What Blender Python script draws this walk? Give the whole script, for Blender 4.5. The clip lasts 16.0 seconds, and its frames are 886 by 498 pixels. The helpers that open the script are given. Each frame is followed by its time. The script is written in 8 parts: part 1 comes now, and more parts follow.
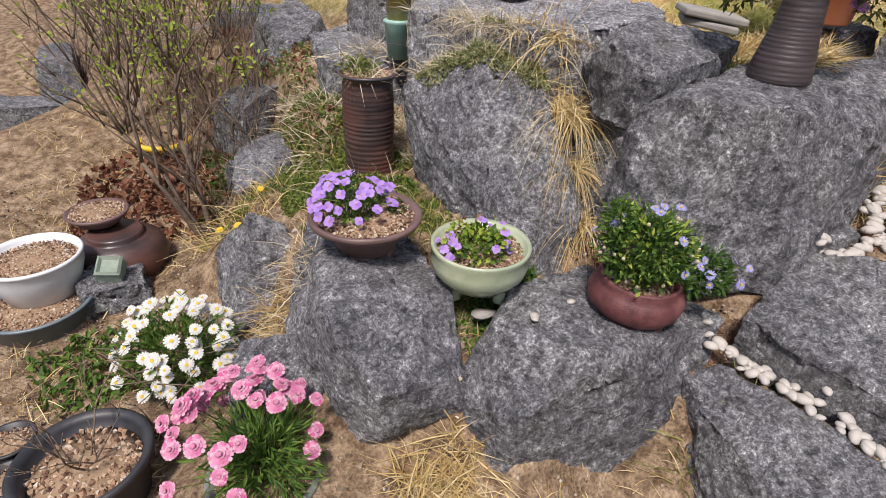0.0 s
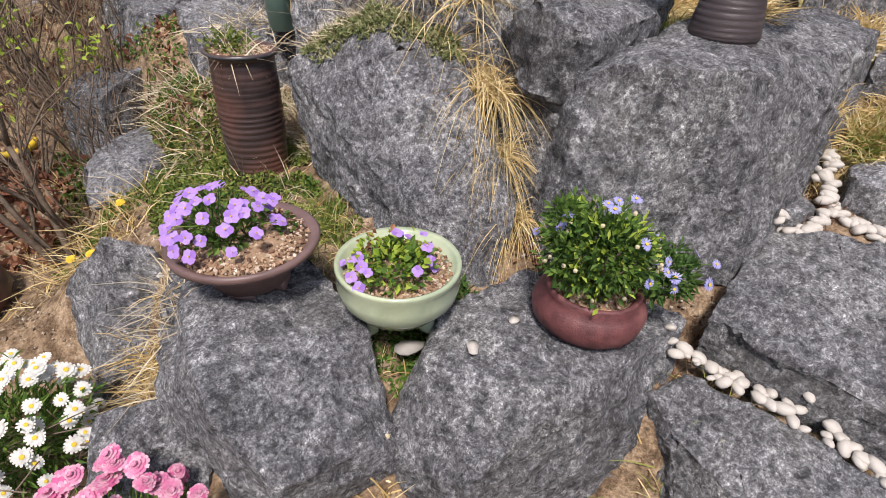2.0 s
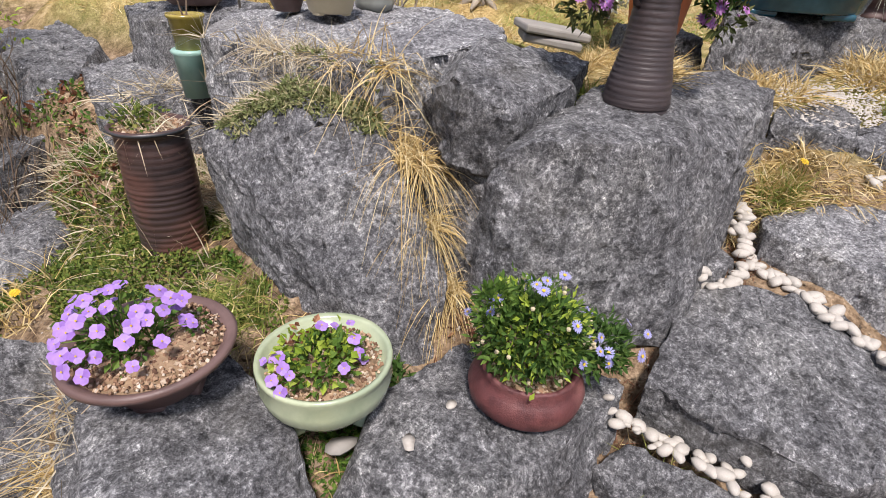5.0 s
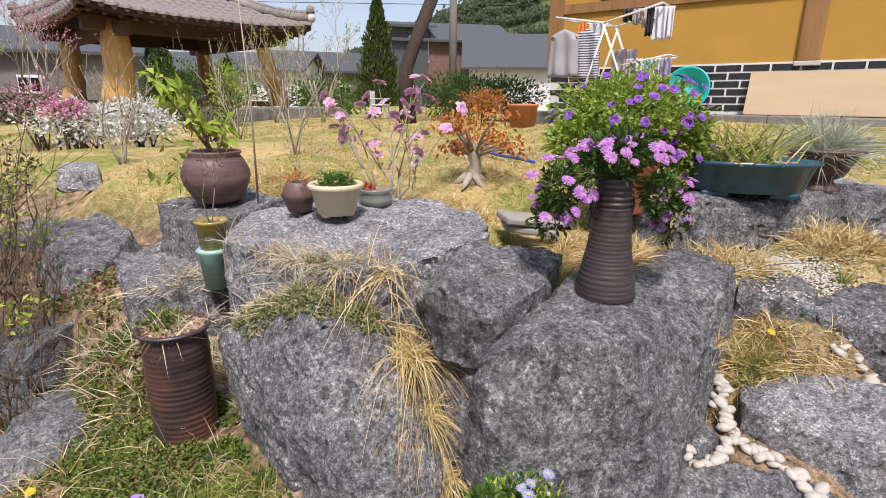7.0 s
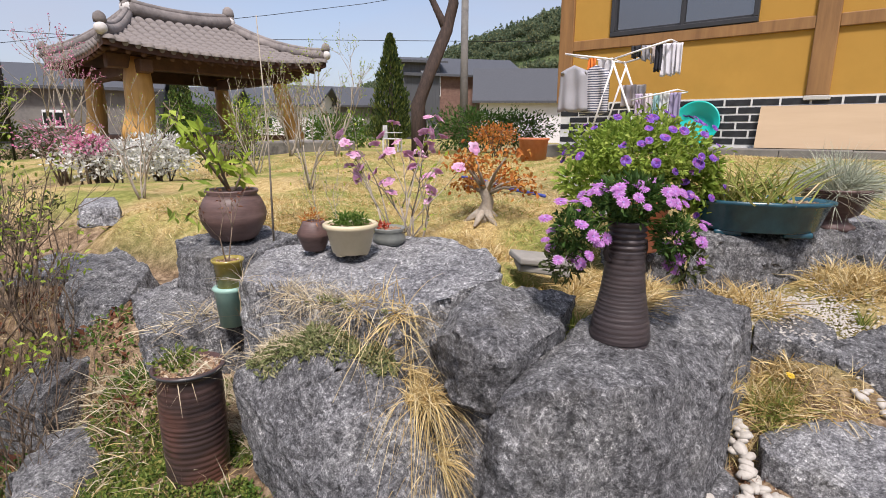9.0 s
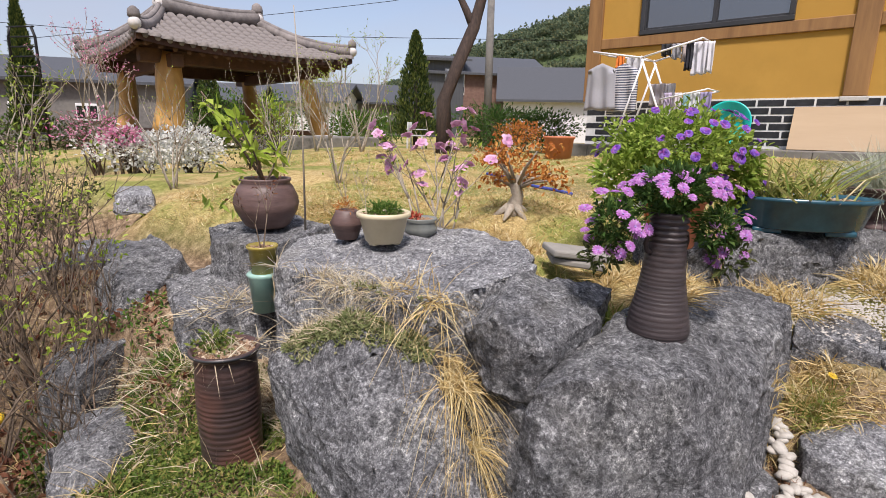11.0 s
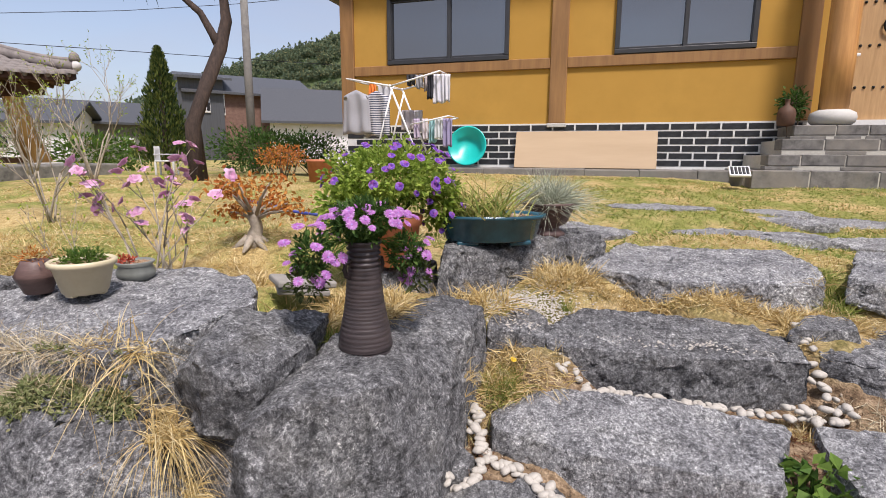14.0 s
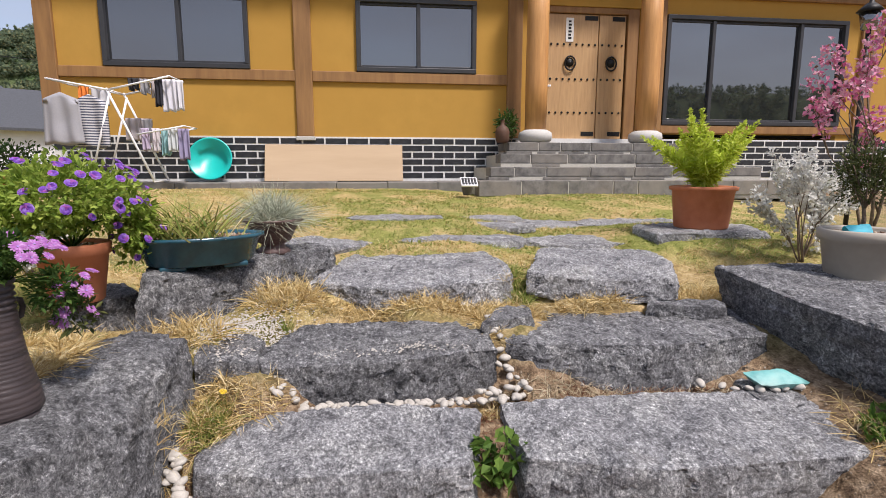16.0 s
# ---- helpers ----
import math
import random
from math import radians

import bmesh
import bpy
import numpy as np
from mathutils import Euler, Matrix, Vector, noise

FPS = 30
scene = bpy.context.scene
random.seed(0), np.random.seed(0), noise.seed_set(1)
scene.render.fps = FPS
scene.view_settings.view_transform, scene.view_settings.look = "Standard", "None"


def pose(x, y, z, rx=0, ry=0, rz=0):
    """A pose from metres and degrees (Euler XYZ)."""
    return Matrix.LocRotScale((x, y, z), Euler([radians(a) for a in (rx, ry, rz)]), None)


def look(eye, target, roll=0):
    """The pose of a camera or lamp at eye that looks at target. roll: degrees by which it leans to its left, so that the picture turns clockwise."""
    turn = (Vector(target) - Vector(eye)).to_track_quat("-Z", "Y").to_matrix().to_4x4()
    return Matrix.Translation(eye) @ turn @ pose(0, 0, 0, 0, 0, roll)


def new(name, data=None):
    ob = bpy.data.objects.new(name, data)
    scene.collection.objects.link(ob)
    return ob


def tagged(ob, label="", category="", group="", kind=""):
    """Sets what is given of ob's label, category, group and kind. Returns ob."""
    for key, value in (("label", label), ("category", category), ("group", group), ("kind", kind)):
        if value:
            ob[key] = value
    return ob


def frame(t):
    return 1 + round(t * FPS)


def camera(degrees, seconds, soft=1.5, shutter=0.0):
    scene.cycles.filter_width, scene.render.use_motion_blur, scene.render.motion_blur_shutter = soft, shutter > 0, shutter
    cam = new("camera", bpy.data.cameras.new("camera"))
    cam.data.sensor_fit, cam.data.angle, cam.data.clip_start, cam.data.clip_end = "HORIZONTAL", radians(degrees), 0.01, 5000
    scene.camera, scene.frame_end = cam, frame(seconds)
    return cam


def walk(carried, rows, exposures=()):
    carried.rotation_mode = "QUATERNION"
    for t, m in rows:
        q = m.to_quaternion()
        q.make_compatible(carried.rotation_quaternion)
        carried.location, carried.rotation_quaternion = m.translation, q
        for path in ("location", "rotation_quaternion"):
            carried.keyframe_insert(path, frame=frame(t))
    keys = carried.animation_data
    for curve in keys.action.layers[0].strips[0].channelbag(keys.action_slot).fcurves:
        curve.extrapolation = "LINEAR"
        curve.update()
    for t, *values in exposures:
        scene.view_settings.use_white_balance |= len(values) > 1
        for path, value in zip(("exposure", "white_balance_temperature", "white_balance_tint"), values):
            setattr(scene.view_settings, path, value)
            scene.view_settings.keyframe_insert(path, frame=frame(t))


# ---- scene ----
cam = camera(80.0, 16.0, soft=0.9)
METRES, EYE, TILT, LEAN, TURN = 1.32, 1.2, 0.0, 0.0, -37.7
ROWS = [
    (0.0, 0.0, 0.0, 0.0, 1.58, -31.27, -2.61),
    (0.5, 0.0059, 0.0264, -0.005, -1.71, -31.3, -2.73),
    (1.0, 0.0116, 0.079, -0.0152, -4.59, -31.59, -3.02),
    (1.5, 0.0213, 0.1407, -0.023, -6.03, -32.41, -2.58),
    (2.0, 0.0282, 0.1911, -0.042, -7.78, -33.77, -2.34),
    (2.5, 0.0323, 0.2235, -0.0609, -10.36, -34.63, -3.01),
    (3.0, 0.0468, 0.2506, -0.0815, -12.21, -35.59, -3.29),
    (5.5, 0.0653, 0.2371, 0.0387, -15.41, -26.3, -2.14),
    (6.0, 0.0629, 0.2176, 0.0781, -15.61, -21.99, -1.67),
    (6.5, 0.0634, 0.2036, 0.1135, -15.38, -18.54, -1.03),
    (7.0, 0.0702, 0.1958, 0.1377, -14.74, -15.8, -0.38),
    (7.5, 0.0729, 0.191, 0.1542, -14.0, -13.73, -0.1),
    (8.0, 0.0683, 0.1923, 0.1639, -13.64, -12.55, 0.05),
    (10.5, 0.0544, 0.2001, 0.1469, -13.32, -12.79, -0.69),
    (11.0, 0.0326, 0.1992, 0.1406, -11.23, -12.69, -1.01),
    (11.5, 0.016, 0.2011, 0.1336, -9.8, -12.87, -1.3),
    (12.0, 0.0127, 0.2016, 0.1252, -10.63, -12.77, -1.57),
    (12.5, 0.0605, 0.1975, 0.1343, -15.3, -12.13, -1.61),
    (13.0, 0.1088, 0.1716, 0.1489, -21.74, -11.3, -1.07),
    (13.5, 0.1182, 0.1184, 0.1668, -28.82, -10.63, -0.66),
    (14.0, 0.1431, 0.086, 0.1783, -34.87, -10.32, -0.23),
    (14.5, 0.1719, 0.0684, 0.1783, -40.79, -10.25, -0.0),
    (15.0, 0.2055, 0.0448, 0.1792, -47.08, -10.13, -0.01),
    (15.5, 0.2418, 0.0131, 0.1843, -53.69, -9.63, -0.09),
    (16.0, 0.2631, -0.0168, 0.1881, -59.58, -8.96, -0.05),
]
walk(cam, [(t, pose(0, 0, EYE, TILT, LEAN, TURN) @ pose(METRES * x, METRES * y, METRES * z, 90 + pitch, roll, yaw)) for t, x, y, z, yaw, pitch, roll in ROWS],
     [(0.0, 0.78, 6500, 17), (1.5, 0.97, 6500, 17), (3.0, 0.98, 6500, 17), (6.0, 1.0, 6500, 17), (8.0, 0.9, 6500, 17), (12.0, 0.86, 6500, 17), (16.0, 0.85, 6500, 17)])

# ---- sky and sun: bright day under thin high cloud ----
world = bpy.data.worlds.new("sky")
scene.world = world
world.use_nodes = True
wn = world.node_tree
wn.nodes.clear()
w_out = wn.nodes.new("ShaderNodeOutputWorld")
w_bg = wn.nodes.new("ShaderNodeBackground")
w_sky = wn.nodes.new("ShaderNodeTexSky")
w_sky.sky_type = "NISHITA"
w_sky.sun_disc = False
w_sky.sun_elevation = radians(59)
w_sky.sun_rotation = radians(230)
w_sky.dust_density = 2.0
w_tc = wn.nodes.new("ShaderNodeTexCoord")
w_map = wn.nodes.new("ShaderNodeMapping")
w_map.inputs["Scale"].default_value = (1.0, 1.0, 3.5)
w_noise = wn.nodes.new("ShaderNodeTexNoise")
w_noise.inputs["Scale"].default_value = 2.2
w_noise.inputs["Detail"].default_value = 6
w_ramp = wn.nodes.new("ShaderNodeMapRange")
w_ramp.inputs["From Min"].default_value = 0.3
w_ramp.inputs["From Max"].default_value = 0.7
w_ramp.inputs["To Min"].default_value = 0.35
w_ramp.inputs["To Max"].default_value = 0.85
w_mix = wn.nodes.new("ShaderNodeMix")
w_mix.data_type = "RGBA"
w_mix.inputs["B"].default_value = (2.95, 3.2, 3.75, 1)
wn.links.new(w_tc.outputs["Generated"], w_map.inputs["Vector"])
wn.links.new(w_map.outputs["Vector"], w_noise.inputs["Vector"])
wn.links.new(w_noise.outputs["Fac"], w_ramp.inputs["Value"])
wn.links.new(w_ramp.outputs["Result"], w_mix.inputs["Factor"])
wn.links.new(w_sky.outputs["Color"], w_mix.inputs["A"])
wn.links.new(w_mix.outputs["Result"], w_bg.inputs["Color"])
wn.links.new(w_bg.outputs["Background"], w_out.inputs["Surface"])
w_bg.inputs["Strength"].default_value = 0.1

sun = new("sun", bpy.data.lights.new("sun", "SUN"))
sun.data.energy = 2.9
sun.data.angle = radians(9)
sun.data.color = (1.0, 0.95, 0.88)
sun.matrix_world = look((-3.3, -2.8, 7.3), (0, 0, 0))

# ---- materials ----
def nodes_of(name):
    m = bpy.data.materials.new(name)
    m.use_nodes = True
    t = m.node_tree
    t.nodes.clear()
    o = t.nodes.new("ShaderNodeOutputMaterial")
    b = t.nodes.new("ShaderNodeBsdfPrincipled")
    t.links.new(b.outputs["BSDF"], o.inputs["Surface"])
    return m, t, b


def noise_node(t, scale, detail=4.0, rough=0.6, stretch=None):
    n = t.nodes.new("ShaderNodeTexNoise")
    n.inputs["Scale"].default_value = scale
    n.inputs["Detail"].default_value = detail
    n.inputs["Roughness"].default_value = rough
    c = t.nodes.new("ShaderNodeTexCoord")
    if stretch:
        mp = t.nodes.new("ShaderNodeMapping")
        mp.inputs["Scale"].default_value = stretch
        t.links.new(c.outputs["Object"], mp.inputs["Vector"])
        t.links.new(mp.outputs["Vector"], n.inputs["Vector"])
    else:
        t.links.new(c.outputs["Object"], n.inputs["Vector"])
    return n


def ramp_node(t, source, stops):
    r = t.nodes.new("ShaderNodeValToRGB")
    e = r.color_ramp.elements
    while len(e) < len(stops):
        e.new(0.5)
    for el, (p, c) in zip(e, stops):
        el.position, el.color = p, (*c, 1)
    t.links.new(source, r.inputs["Fac"])
    return r


def mix_node(t, fac, a, b, mode="MIX"):
    m = t.nodes.new("ShaderNodeMix")
    m.data_type, m.blend_type = "RGBA", mode
    if isinstance(fac, float):
        m.inputs["Factor"].default_value = fac
    else:
        t.links.new(fac, m.inputs["Factor"])
    for key, v in (("A", a), ("B", b)):
        if isinstance(v, tuple):
            m.inputs[key].default_value = (*v, 1)
        else:
            t.links.new(v, m.inputs[key])
    return m.outputs["Result"]


def bump_node(t, b, heights, distance):
    prev = None
    for h, s in heights:
        u = t.nodes.new("ShaderNodeBump")
        u.inputs["Strength"].default_value = s
        u.inputs["Distance"].default_value = distance
        t.links.new(h, u.inputs["Height"])
        if prev:
            t.links.new(prev, u.inputs["Normal"])
        prev = u.outputs["Normal"]
    t.links.new(prev, b.inputs["Normal"])


def surface(name, c1, c2, scale, rough=0.8, bump=0.3, fine=None, stain=None, metal=0.0, dist=0.004, stretch=None, coat=0.0):
    """Two-scale mottled surface: grain between c1 and c2, broad stains towards a third colour."""
    m, t, b = nodes_of(name)
    n = noise_node(t, scale, 5, 0.65, stretch)
    r = ramp_node(t, n.outputs["Fac"], [(0.3, c1), (0.7, c2)])
    col = r.outputs["Color"]
    n2 = noise_node(t, fine or scale * 7, 3, 0.6, stretch)
    if stain:
        n3 = noise_node(t, scale * 0.17, 4, 0.6)
        r3 = ramp_node(t, n3.outputs["Fac"], [(0.45, (0, 0, 0)), (0.7, (1, 1, 1))])
        col = mix_node(t, r3.outputs["Color"], col, stain)
    t.links.new(col, b.inputs["Base Color"])
    b.inputs["Roughness"].default_value = rough
    b.inputs["Metallic"].default_value = metal
    b.inputs["Coat Weight"].default_value = coat
    b.inputs["Coat Roughness"].default_value = 0.15
    bump_node(t, b, [(n.outputs["Fac"], bump), (n2.outputs["Fac"], bump * 0.6)], dist)
    return m


def by_island(name, stops, rough=0.7, trans=0.25, spec=0.3):
    """Leaf, petal and straw colours, one per island."""
    m, t, b = nodes_of(name)
    g = t.nodes.new("ShaderNodeNewGeometry")
    r = ramp_node(t, g.outputs["Random Per Island"], stops)
    n = noise_node(t, 60, 2)
    r2 = ramp_node(t, n.outputs["Fac"], [(0.3, (0.75, 0.75, 0.75)), (0.7, (1, 1, 1))])
    col = mix_node(t, 1.0, r.outputs["Color"], r2.outputs["Color"], "MULTIPLY")
    t.links.new(col, b.inputs["Base Color"])
    b.inputs["Roughness"].default_value = rough
    b.inputs["Specular IOR Level"].default_value = spec
    if trans:
        tr = t.nodes.new("ShaderNodeBsdfTranslucent")
        t.links.new(col, tr.inputs["Color"])
        mx = t.nodes.new("ShaderNodeMixShader")
        mx.inputs["Fac"].default_value = trans
        t.links.new(b.outputs["BSDF"], mx.inputs[1])
        t.links.new(tr.outputs["BSDF"], mx.inputs[2])
        t.links.new(mx.outputs["Shader"], t.nodes["Material Output"].inputs["Surface"])
    return m


def rock_material(name, dark, mid, light, tint):
    """Split grey gneiss: crystal grain, finger-wide mottling, broad paler and darker fields, pale scratches."""
    m, t, b = nodes_of(name)
    broad = noise_node(t, 5.0, 5, 0.65)
    mottle = noise_node(t, 30.0, 8, 0.7)
    crystal = noise_node(t, 105.0, 6, 0.8)
    fleck = noise_node(t, 330.0, 3, 0.75)
    r1 = ramp_node(t, mottle.outputs["Fac"], [(0.38, dark), (0.48, mid), (0.54, mid), (0.64, light)])
    r2 = ramp_node(t, crystal.outputs["Fac"], [(0.41, (0.3, 0.3, 0.31)), (0.48, (0.85, 0.85, 0.86)), (0.53, (1.0, 1.0, 1.0)), (0.6, (2.2, 2.2, 2.15))])
    col = mix_node(t, 0.9, r1.outputs["Color"], r2.outputs["Color"], "MULTIPLY")
    rf = ramp_node(t, fleck.outputs["Fac"], [(0.38, (0.55, 0.55, 0.56)), (0.5, (1.0, 1.0, 1.0)), (0.62, (1.6, 1.6, 1.58))])
    col = mix_node(t, 0.8, col, rf.outputs["Color"], "MULTIPLY")
    r3 = ramp_node(t, broad.outputs["Fac"], [(0.34, (0.66, 0.66, 0.68)), (0.5, (0.97, 0.97, 0.98)), (0.66, (1.28, 1.28, 1.25))])
    col = mix_node(t, 1.0, col, r3.outputs["Color"], "MULTIPLY")
    vein = noise_node(t, 7.0, 8, 0.7, (1.0, 1.6, 3.2))
    rv = ramp_node(t, vein.outputs["Fac"], [(0.485, (0, 0, 0)), (0.5, (0.3, 0.3, 0.3)), (0.515, (0, 0, 0))])
    col = mix_node(t, rv.outputs["Color"], col, light)
    crack = noise_node(t, 4.2, 9, 0.72, (1.7, 1.2, 0.8))
    rk = ramp_node(t, crack.outputs["Fac"], [(0.488, (0, 0, 0)), (0.5, (0.75, 0.75, 0.75)), (0.512, (0, 0, 0))])
    col = mix_node(t, rk.outputs["Color"], col, (0.03, 0.03, 0.032))
    n4 = noise_node(t, 3.1, 6, 0.7)
    r4 = ramp_node(t, n4.outputs["Fac"], [(0.55, (0, 0, 0)), (0.72, (0.35, 0.35, 0.35))])
    col = mix_node(t, r4.outputs["Color"], col, tint)
    t.links.new(col, b.inputs["Base Color"])
    b.inputs["Roughness"].default_value = 0.8
    b.inputs["Specular IOR Level"].default_value = 0.3
    bump_node(t, b, [(mottle.outputs["Fac"], 0.5), (crystal.outputs["Fac"], 0.7), (fleck.outputs["Fac"], 0.2)], 0.012)
    return m


M_ROCK = rock_material("weathered stone", (0.056, 0.0565, 0.059), (0.148, 0.149, 0.153), (0.28, 0.281, 0.286), (0.165, 0.155, 0.135))
M_ROCK_B = rock_material("pale weathered stone", (0.07, 0.0705, 0.074), (0.166, 0.167, 0.172), (0.29, 0.291, 0.297), (0.18, 0.17, 0.145))
M_SLAB = rock_material("grey paving stone", (0.14, 0.141, 0.147), (0.25, 0.252, 0.258), (0.37, 0.372, 0.378), (0.26, 0.245, 0.21))
M_OCHRE = surface("ochre plaster", (0.41, 0.23, 0.04), (0.465, 0.262, 0.048), 3, 0.9, 0.15, fine=220, stain=(0.42, 0.232, 0.04))
M_TIMBER = surface("brown stained timber", (0.2, 0.1, 0.035), (0.32, 0.17, 0.06), 9, 0.6, 0.2, stretch=(1, 1, 0.12))
M_SOIL = surface("dry soil", (0.16, 0.1, 0.055), (0.34, 0.24, 0.15), 30, 0.95, 0.8)


def ground_material():
    m, t, b = nodes_of("garden ground")
    n1, n2, n3 = noise_node(t, 2.3, 5), noise_node(t, 22, 6, 0.7), noise_node(t, 140, 3)
    dry = ramp_node(t, n2.outputs["Fac"], [(0.3, (0.28, 0.19, 0.08)), (0.5, (0.48, 0.36, 0.16)), (0.7, (0.6, 0.48, 0.26))])
    green = ramp_node(t, n2.outputs["Fac"], [(0.3, (0.13, 0.155, 0.035)), (0.7, (0.36, 0.35, 0.11))])
    mask = ramp_node(t, n1.outputs["Fac"], [(0.41, (0, 0, 0)), (0.57, (1, 1, 1))])
    col = mix_node(t, mask.outputs["Color"], dry.outputs["Color"], green.outputs["Color"])
    soil = ramp_node(t, n2.outputs["Fac"], [(0.35, (0.09, 0.058, 0.036)), (0.5, (0.23, 0.16, 0.1)), (0.65, (0.4, 0.3, 0.2))])
    tc = t.nodes.new("ShaderNodeTexCoord")
    xyz = t.nodes.new("ShaderNodeSeparateXYZ")
    t.links.new(tc.outputs["Object"], xyz.inputs["Vector"])
    hi = t.nodes.new("ShaderNodeMapRange")
    hi.inputs["From Min"].default_value = 0.72
    hi.inputs["From Max"].default_value = 0.92
    t.links.new(xyz.outputs["Z"], hi.inputs["Value"])
    col = mix_node(t, hi.outputs["Result"], soil.outputs["Color"], col)
    r3 = ramp_node(t, n3.outputs["Fac"], [(0.3, (0.55, 0.55, 0.55)), (0.7, (1.2, 1.2, 1.2))])
    col = mix_node(t, 1.0, col, r3.outputs["Color"], "MULTIPLY")
    t.links.new(col, b.inputs["Base Color"])
    b.inputs["Roughness"].default_value = 0.95
    b.inputs["Specular IOR Level"].default_value = 0.1
    bump_node(t, b, [(n2.outputs["Fac"], 0.7), (n3.outputs["Fac"], 0.8)], 0.01)
    return m


M_GROUND = ground_material()
M_BRICK = surface("black glazed brick", (0.012, 0.013, 0.016), (0.035, 0.037, 0.042), 9, 0.45, 0.2)
M_MORTAR = surface("white mortar", (0.62, 0.62, 0.6), (0.72, 0.72, 0.7), 20, 0.9, 0.3)
M_CONCRETE = surface("worn concrete", (0.11, 0.105, 0.1), (0.2, 0.19, 0.175), 6, 0.9, 0.3, fine=120, stain=(0.2, 0.19, 0.17))
M_STEP = surface("dark step stone", (0.07, 0.067, 0.063), (0.21, 0.2, 0.185), 9, 0.85, 0.5, fine=90, stain=(0.22, 0.2, 0.17))
M_STEPJOINT = surface("pale joint", (0.4, 0.38, 0.33), (0.5, 0.48, 0.42), 30, 0.95, 0.3)
M_FRAME = surface("dark grey window frame", (0.03, 0.031, 0.034), (0.04, 0.041, 0.045), 4, 0.4, 0.05)
M_DOORWOOD = surface("pale varnished door wood", (0.4, 0.24, 0.11), (0.52, 0.33, 0.16), 5, 0.45, 0.12, stretch=(6, 6, 0.5))
M_PINE = surface("honey pine column", (0.42, 0.2, 0.065), (0.6, 0.32, 0.11), 5, 0.45, 0.15, stretch=(4, 4, 0.35))
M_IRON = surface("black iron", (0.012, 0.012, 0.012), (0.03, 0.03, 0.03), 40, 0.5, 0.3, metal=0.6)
M_GRANITE = surface("pale granite", (0.4, 0.39, 0.37), (0.55, 0.54, 0.51), 80, 0.85, 0.3)
M_BOARD = surface("bare plywood", (0.42, 0.305, 0.19), (0.475, 0.35, 0.225), 2, 0.7, 0.05, stretch=(1, 0.3, 3))
M_TEALPL = surface("turquoise plastic", (0.0, 0.42, 0.38), (0.0, 0.46, 0.42), 3, 0.35, 0.03)
M_WHITEMETAL = surface("white enamelled tube", (0.72, 0.72, 0.74), (0.8, 0.8, 0.82), 10, 0.35, 0.03)
M_ROOFTILE = surface("grey fired roof tile", (0.1, 0.088, 0.084), (0.21, 0.188, 0.18), 8, 0.8, 0.4, fine=60, stain=(0.26, 0.23, 0.215))
M_LOG = surface("yellow varnished log", (0.42, 0.22, 0.05), (0.66, 0.4, 0.13), 3, 0.5, 0.3, stretch=(3, 3, 0.6), stain=(0.3, 0.15, 0.04))
M_EAVE = surface("dark reddish eave timber", (0.06, 0.028, 0.016), (0.12, 0.055, 0.03), 6, 0.7, 0.2)
M_PAPER = surface("white paper", (0.75, 0.75, 0.73), (0.8, 0.8, 0.78), 5, 0.8, 0.02)
m, t, b = nodes_of("window glass")
b.inputs["Base Color"].default_value = (0.018, 0.018, 0.02, 1)
b.inputs["Roughness"].default_value = 0.02
b.inputs["IOR"].default_value = 2.8
M_GLASS = m

# ---- tools for building ----
def obj_from(name, bm, material, parent=None, smooth=True):
    me = bpy.data.meshes.new(name)
    bm.to_mesh(me)
    bm.free()
    if smooth:
        me.polygons.foreach_set("use_smooth", [True] * len(me.polygons))
    me.materials.append(material)
    ob = new(name, me)
    if parent:
        ob.parent = parent
    return ob


def part(name, bm, material, parent, label="", smooth=True):
    ob = obj_from(name, bm, material, parent, smooth)
    return tagged(ob, label) if label else ob


def mesh_of(name, verts, faces, material, parent=None, smooth=False):
    me = bpy.data.meshes.new(name)
    me.from_pydata(verts, [], faces)
    if smooth:
        me.polygons.foreach_set("use_smooth", [True] * len(me.polygons))
    me.materials.append(material)
    ob = new(name, me)
    if parent:
        ob.parent = parent
    return ob


def thing(name, at, label, category, group="", turn=0.0):
    e = new(name)
    e.empty_display_size = 0.05
    e.matrix_world = pose(*at, 0, 0, turn)
    return tagged(e, label, category, group)


def box(bm, x0, x1, y0, y1, z0, z1, bevel=0.0, m=None):
    made = bmesh.ops.create_cube(bm, size=1.0)["verts"]
    for v in made:
        v.co = Vector(((x0 + x1) / 2 + v.co.x * (x1 - x0), (y0 + y1) / 2 + v.co.y * (y1 - y0), (z0 + z1) / 2 + v.co.z * (z1 - z0)))
    if bevel:
        edges = {e for v in made for e in v.link_edges}
        res = bmesh.ops.bevel(bm, geom=list(edges), offset=bevel, segments=2, affect="EDGES", profile=0.5)
        made = list({v for f in res["faces"] for v in f.verts} | {v for v in made if v.is_valid})
    if m:
        for v in made:
            v.co = m @ v.co
    return made


def lathe(bm, profile, seg=32, m=None, squash=(1, 1), wobble=0.0, seed=0):
    rings = []
    for r, z in profile:
        ring = []
        for i in range(seg):
            a = 2 * math.pi * i / seg
            k = 1 + wobble * noise.noise((math.cos(a) * 1.5 + seed, math.sin(a) * 1.5, z * 12))
            p = Vector((r * k * math.cos(a) * squash[0], r * k * math.sin(a) * squash[1], z))
            ring.append(bm.verts.new(m @ p if m else p))
        rings.append(ring)
    for a, b in zip(rings, rings[1:]):
        for i in range(seg):
            bm.faces.new((a[i], a[(i + 1) % seg], b[(i + 1) % seg], b[i]))
    bm.faces.new(rings[0][::-1])
    bm.faces.new(rings[-1])
    return bm


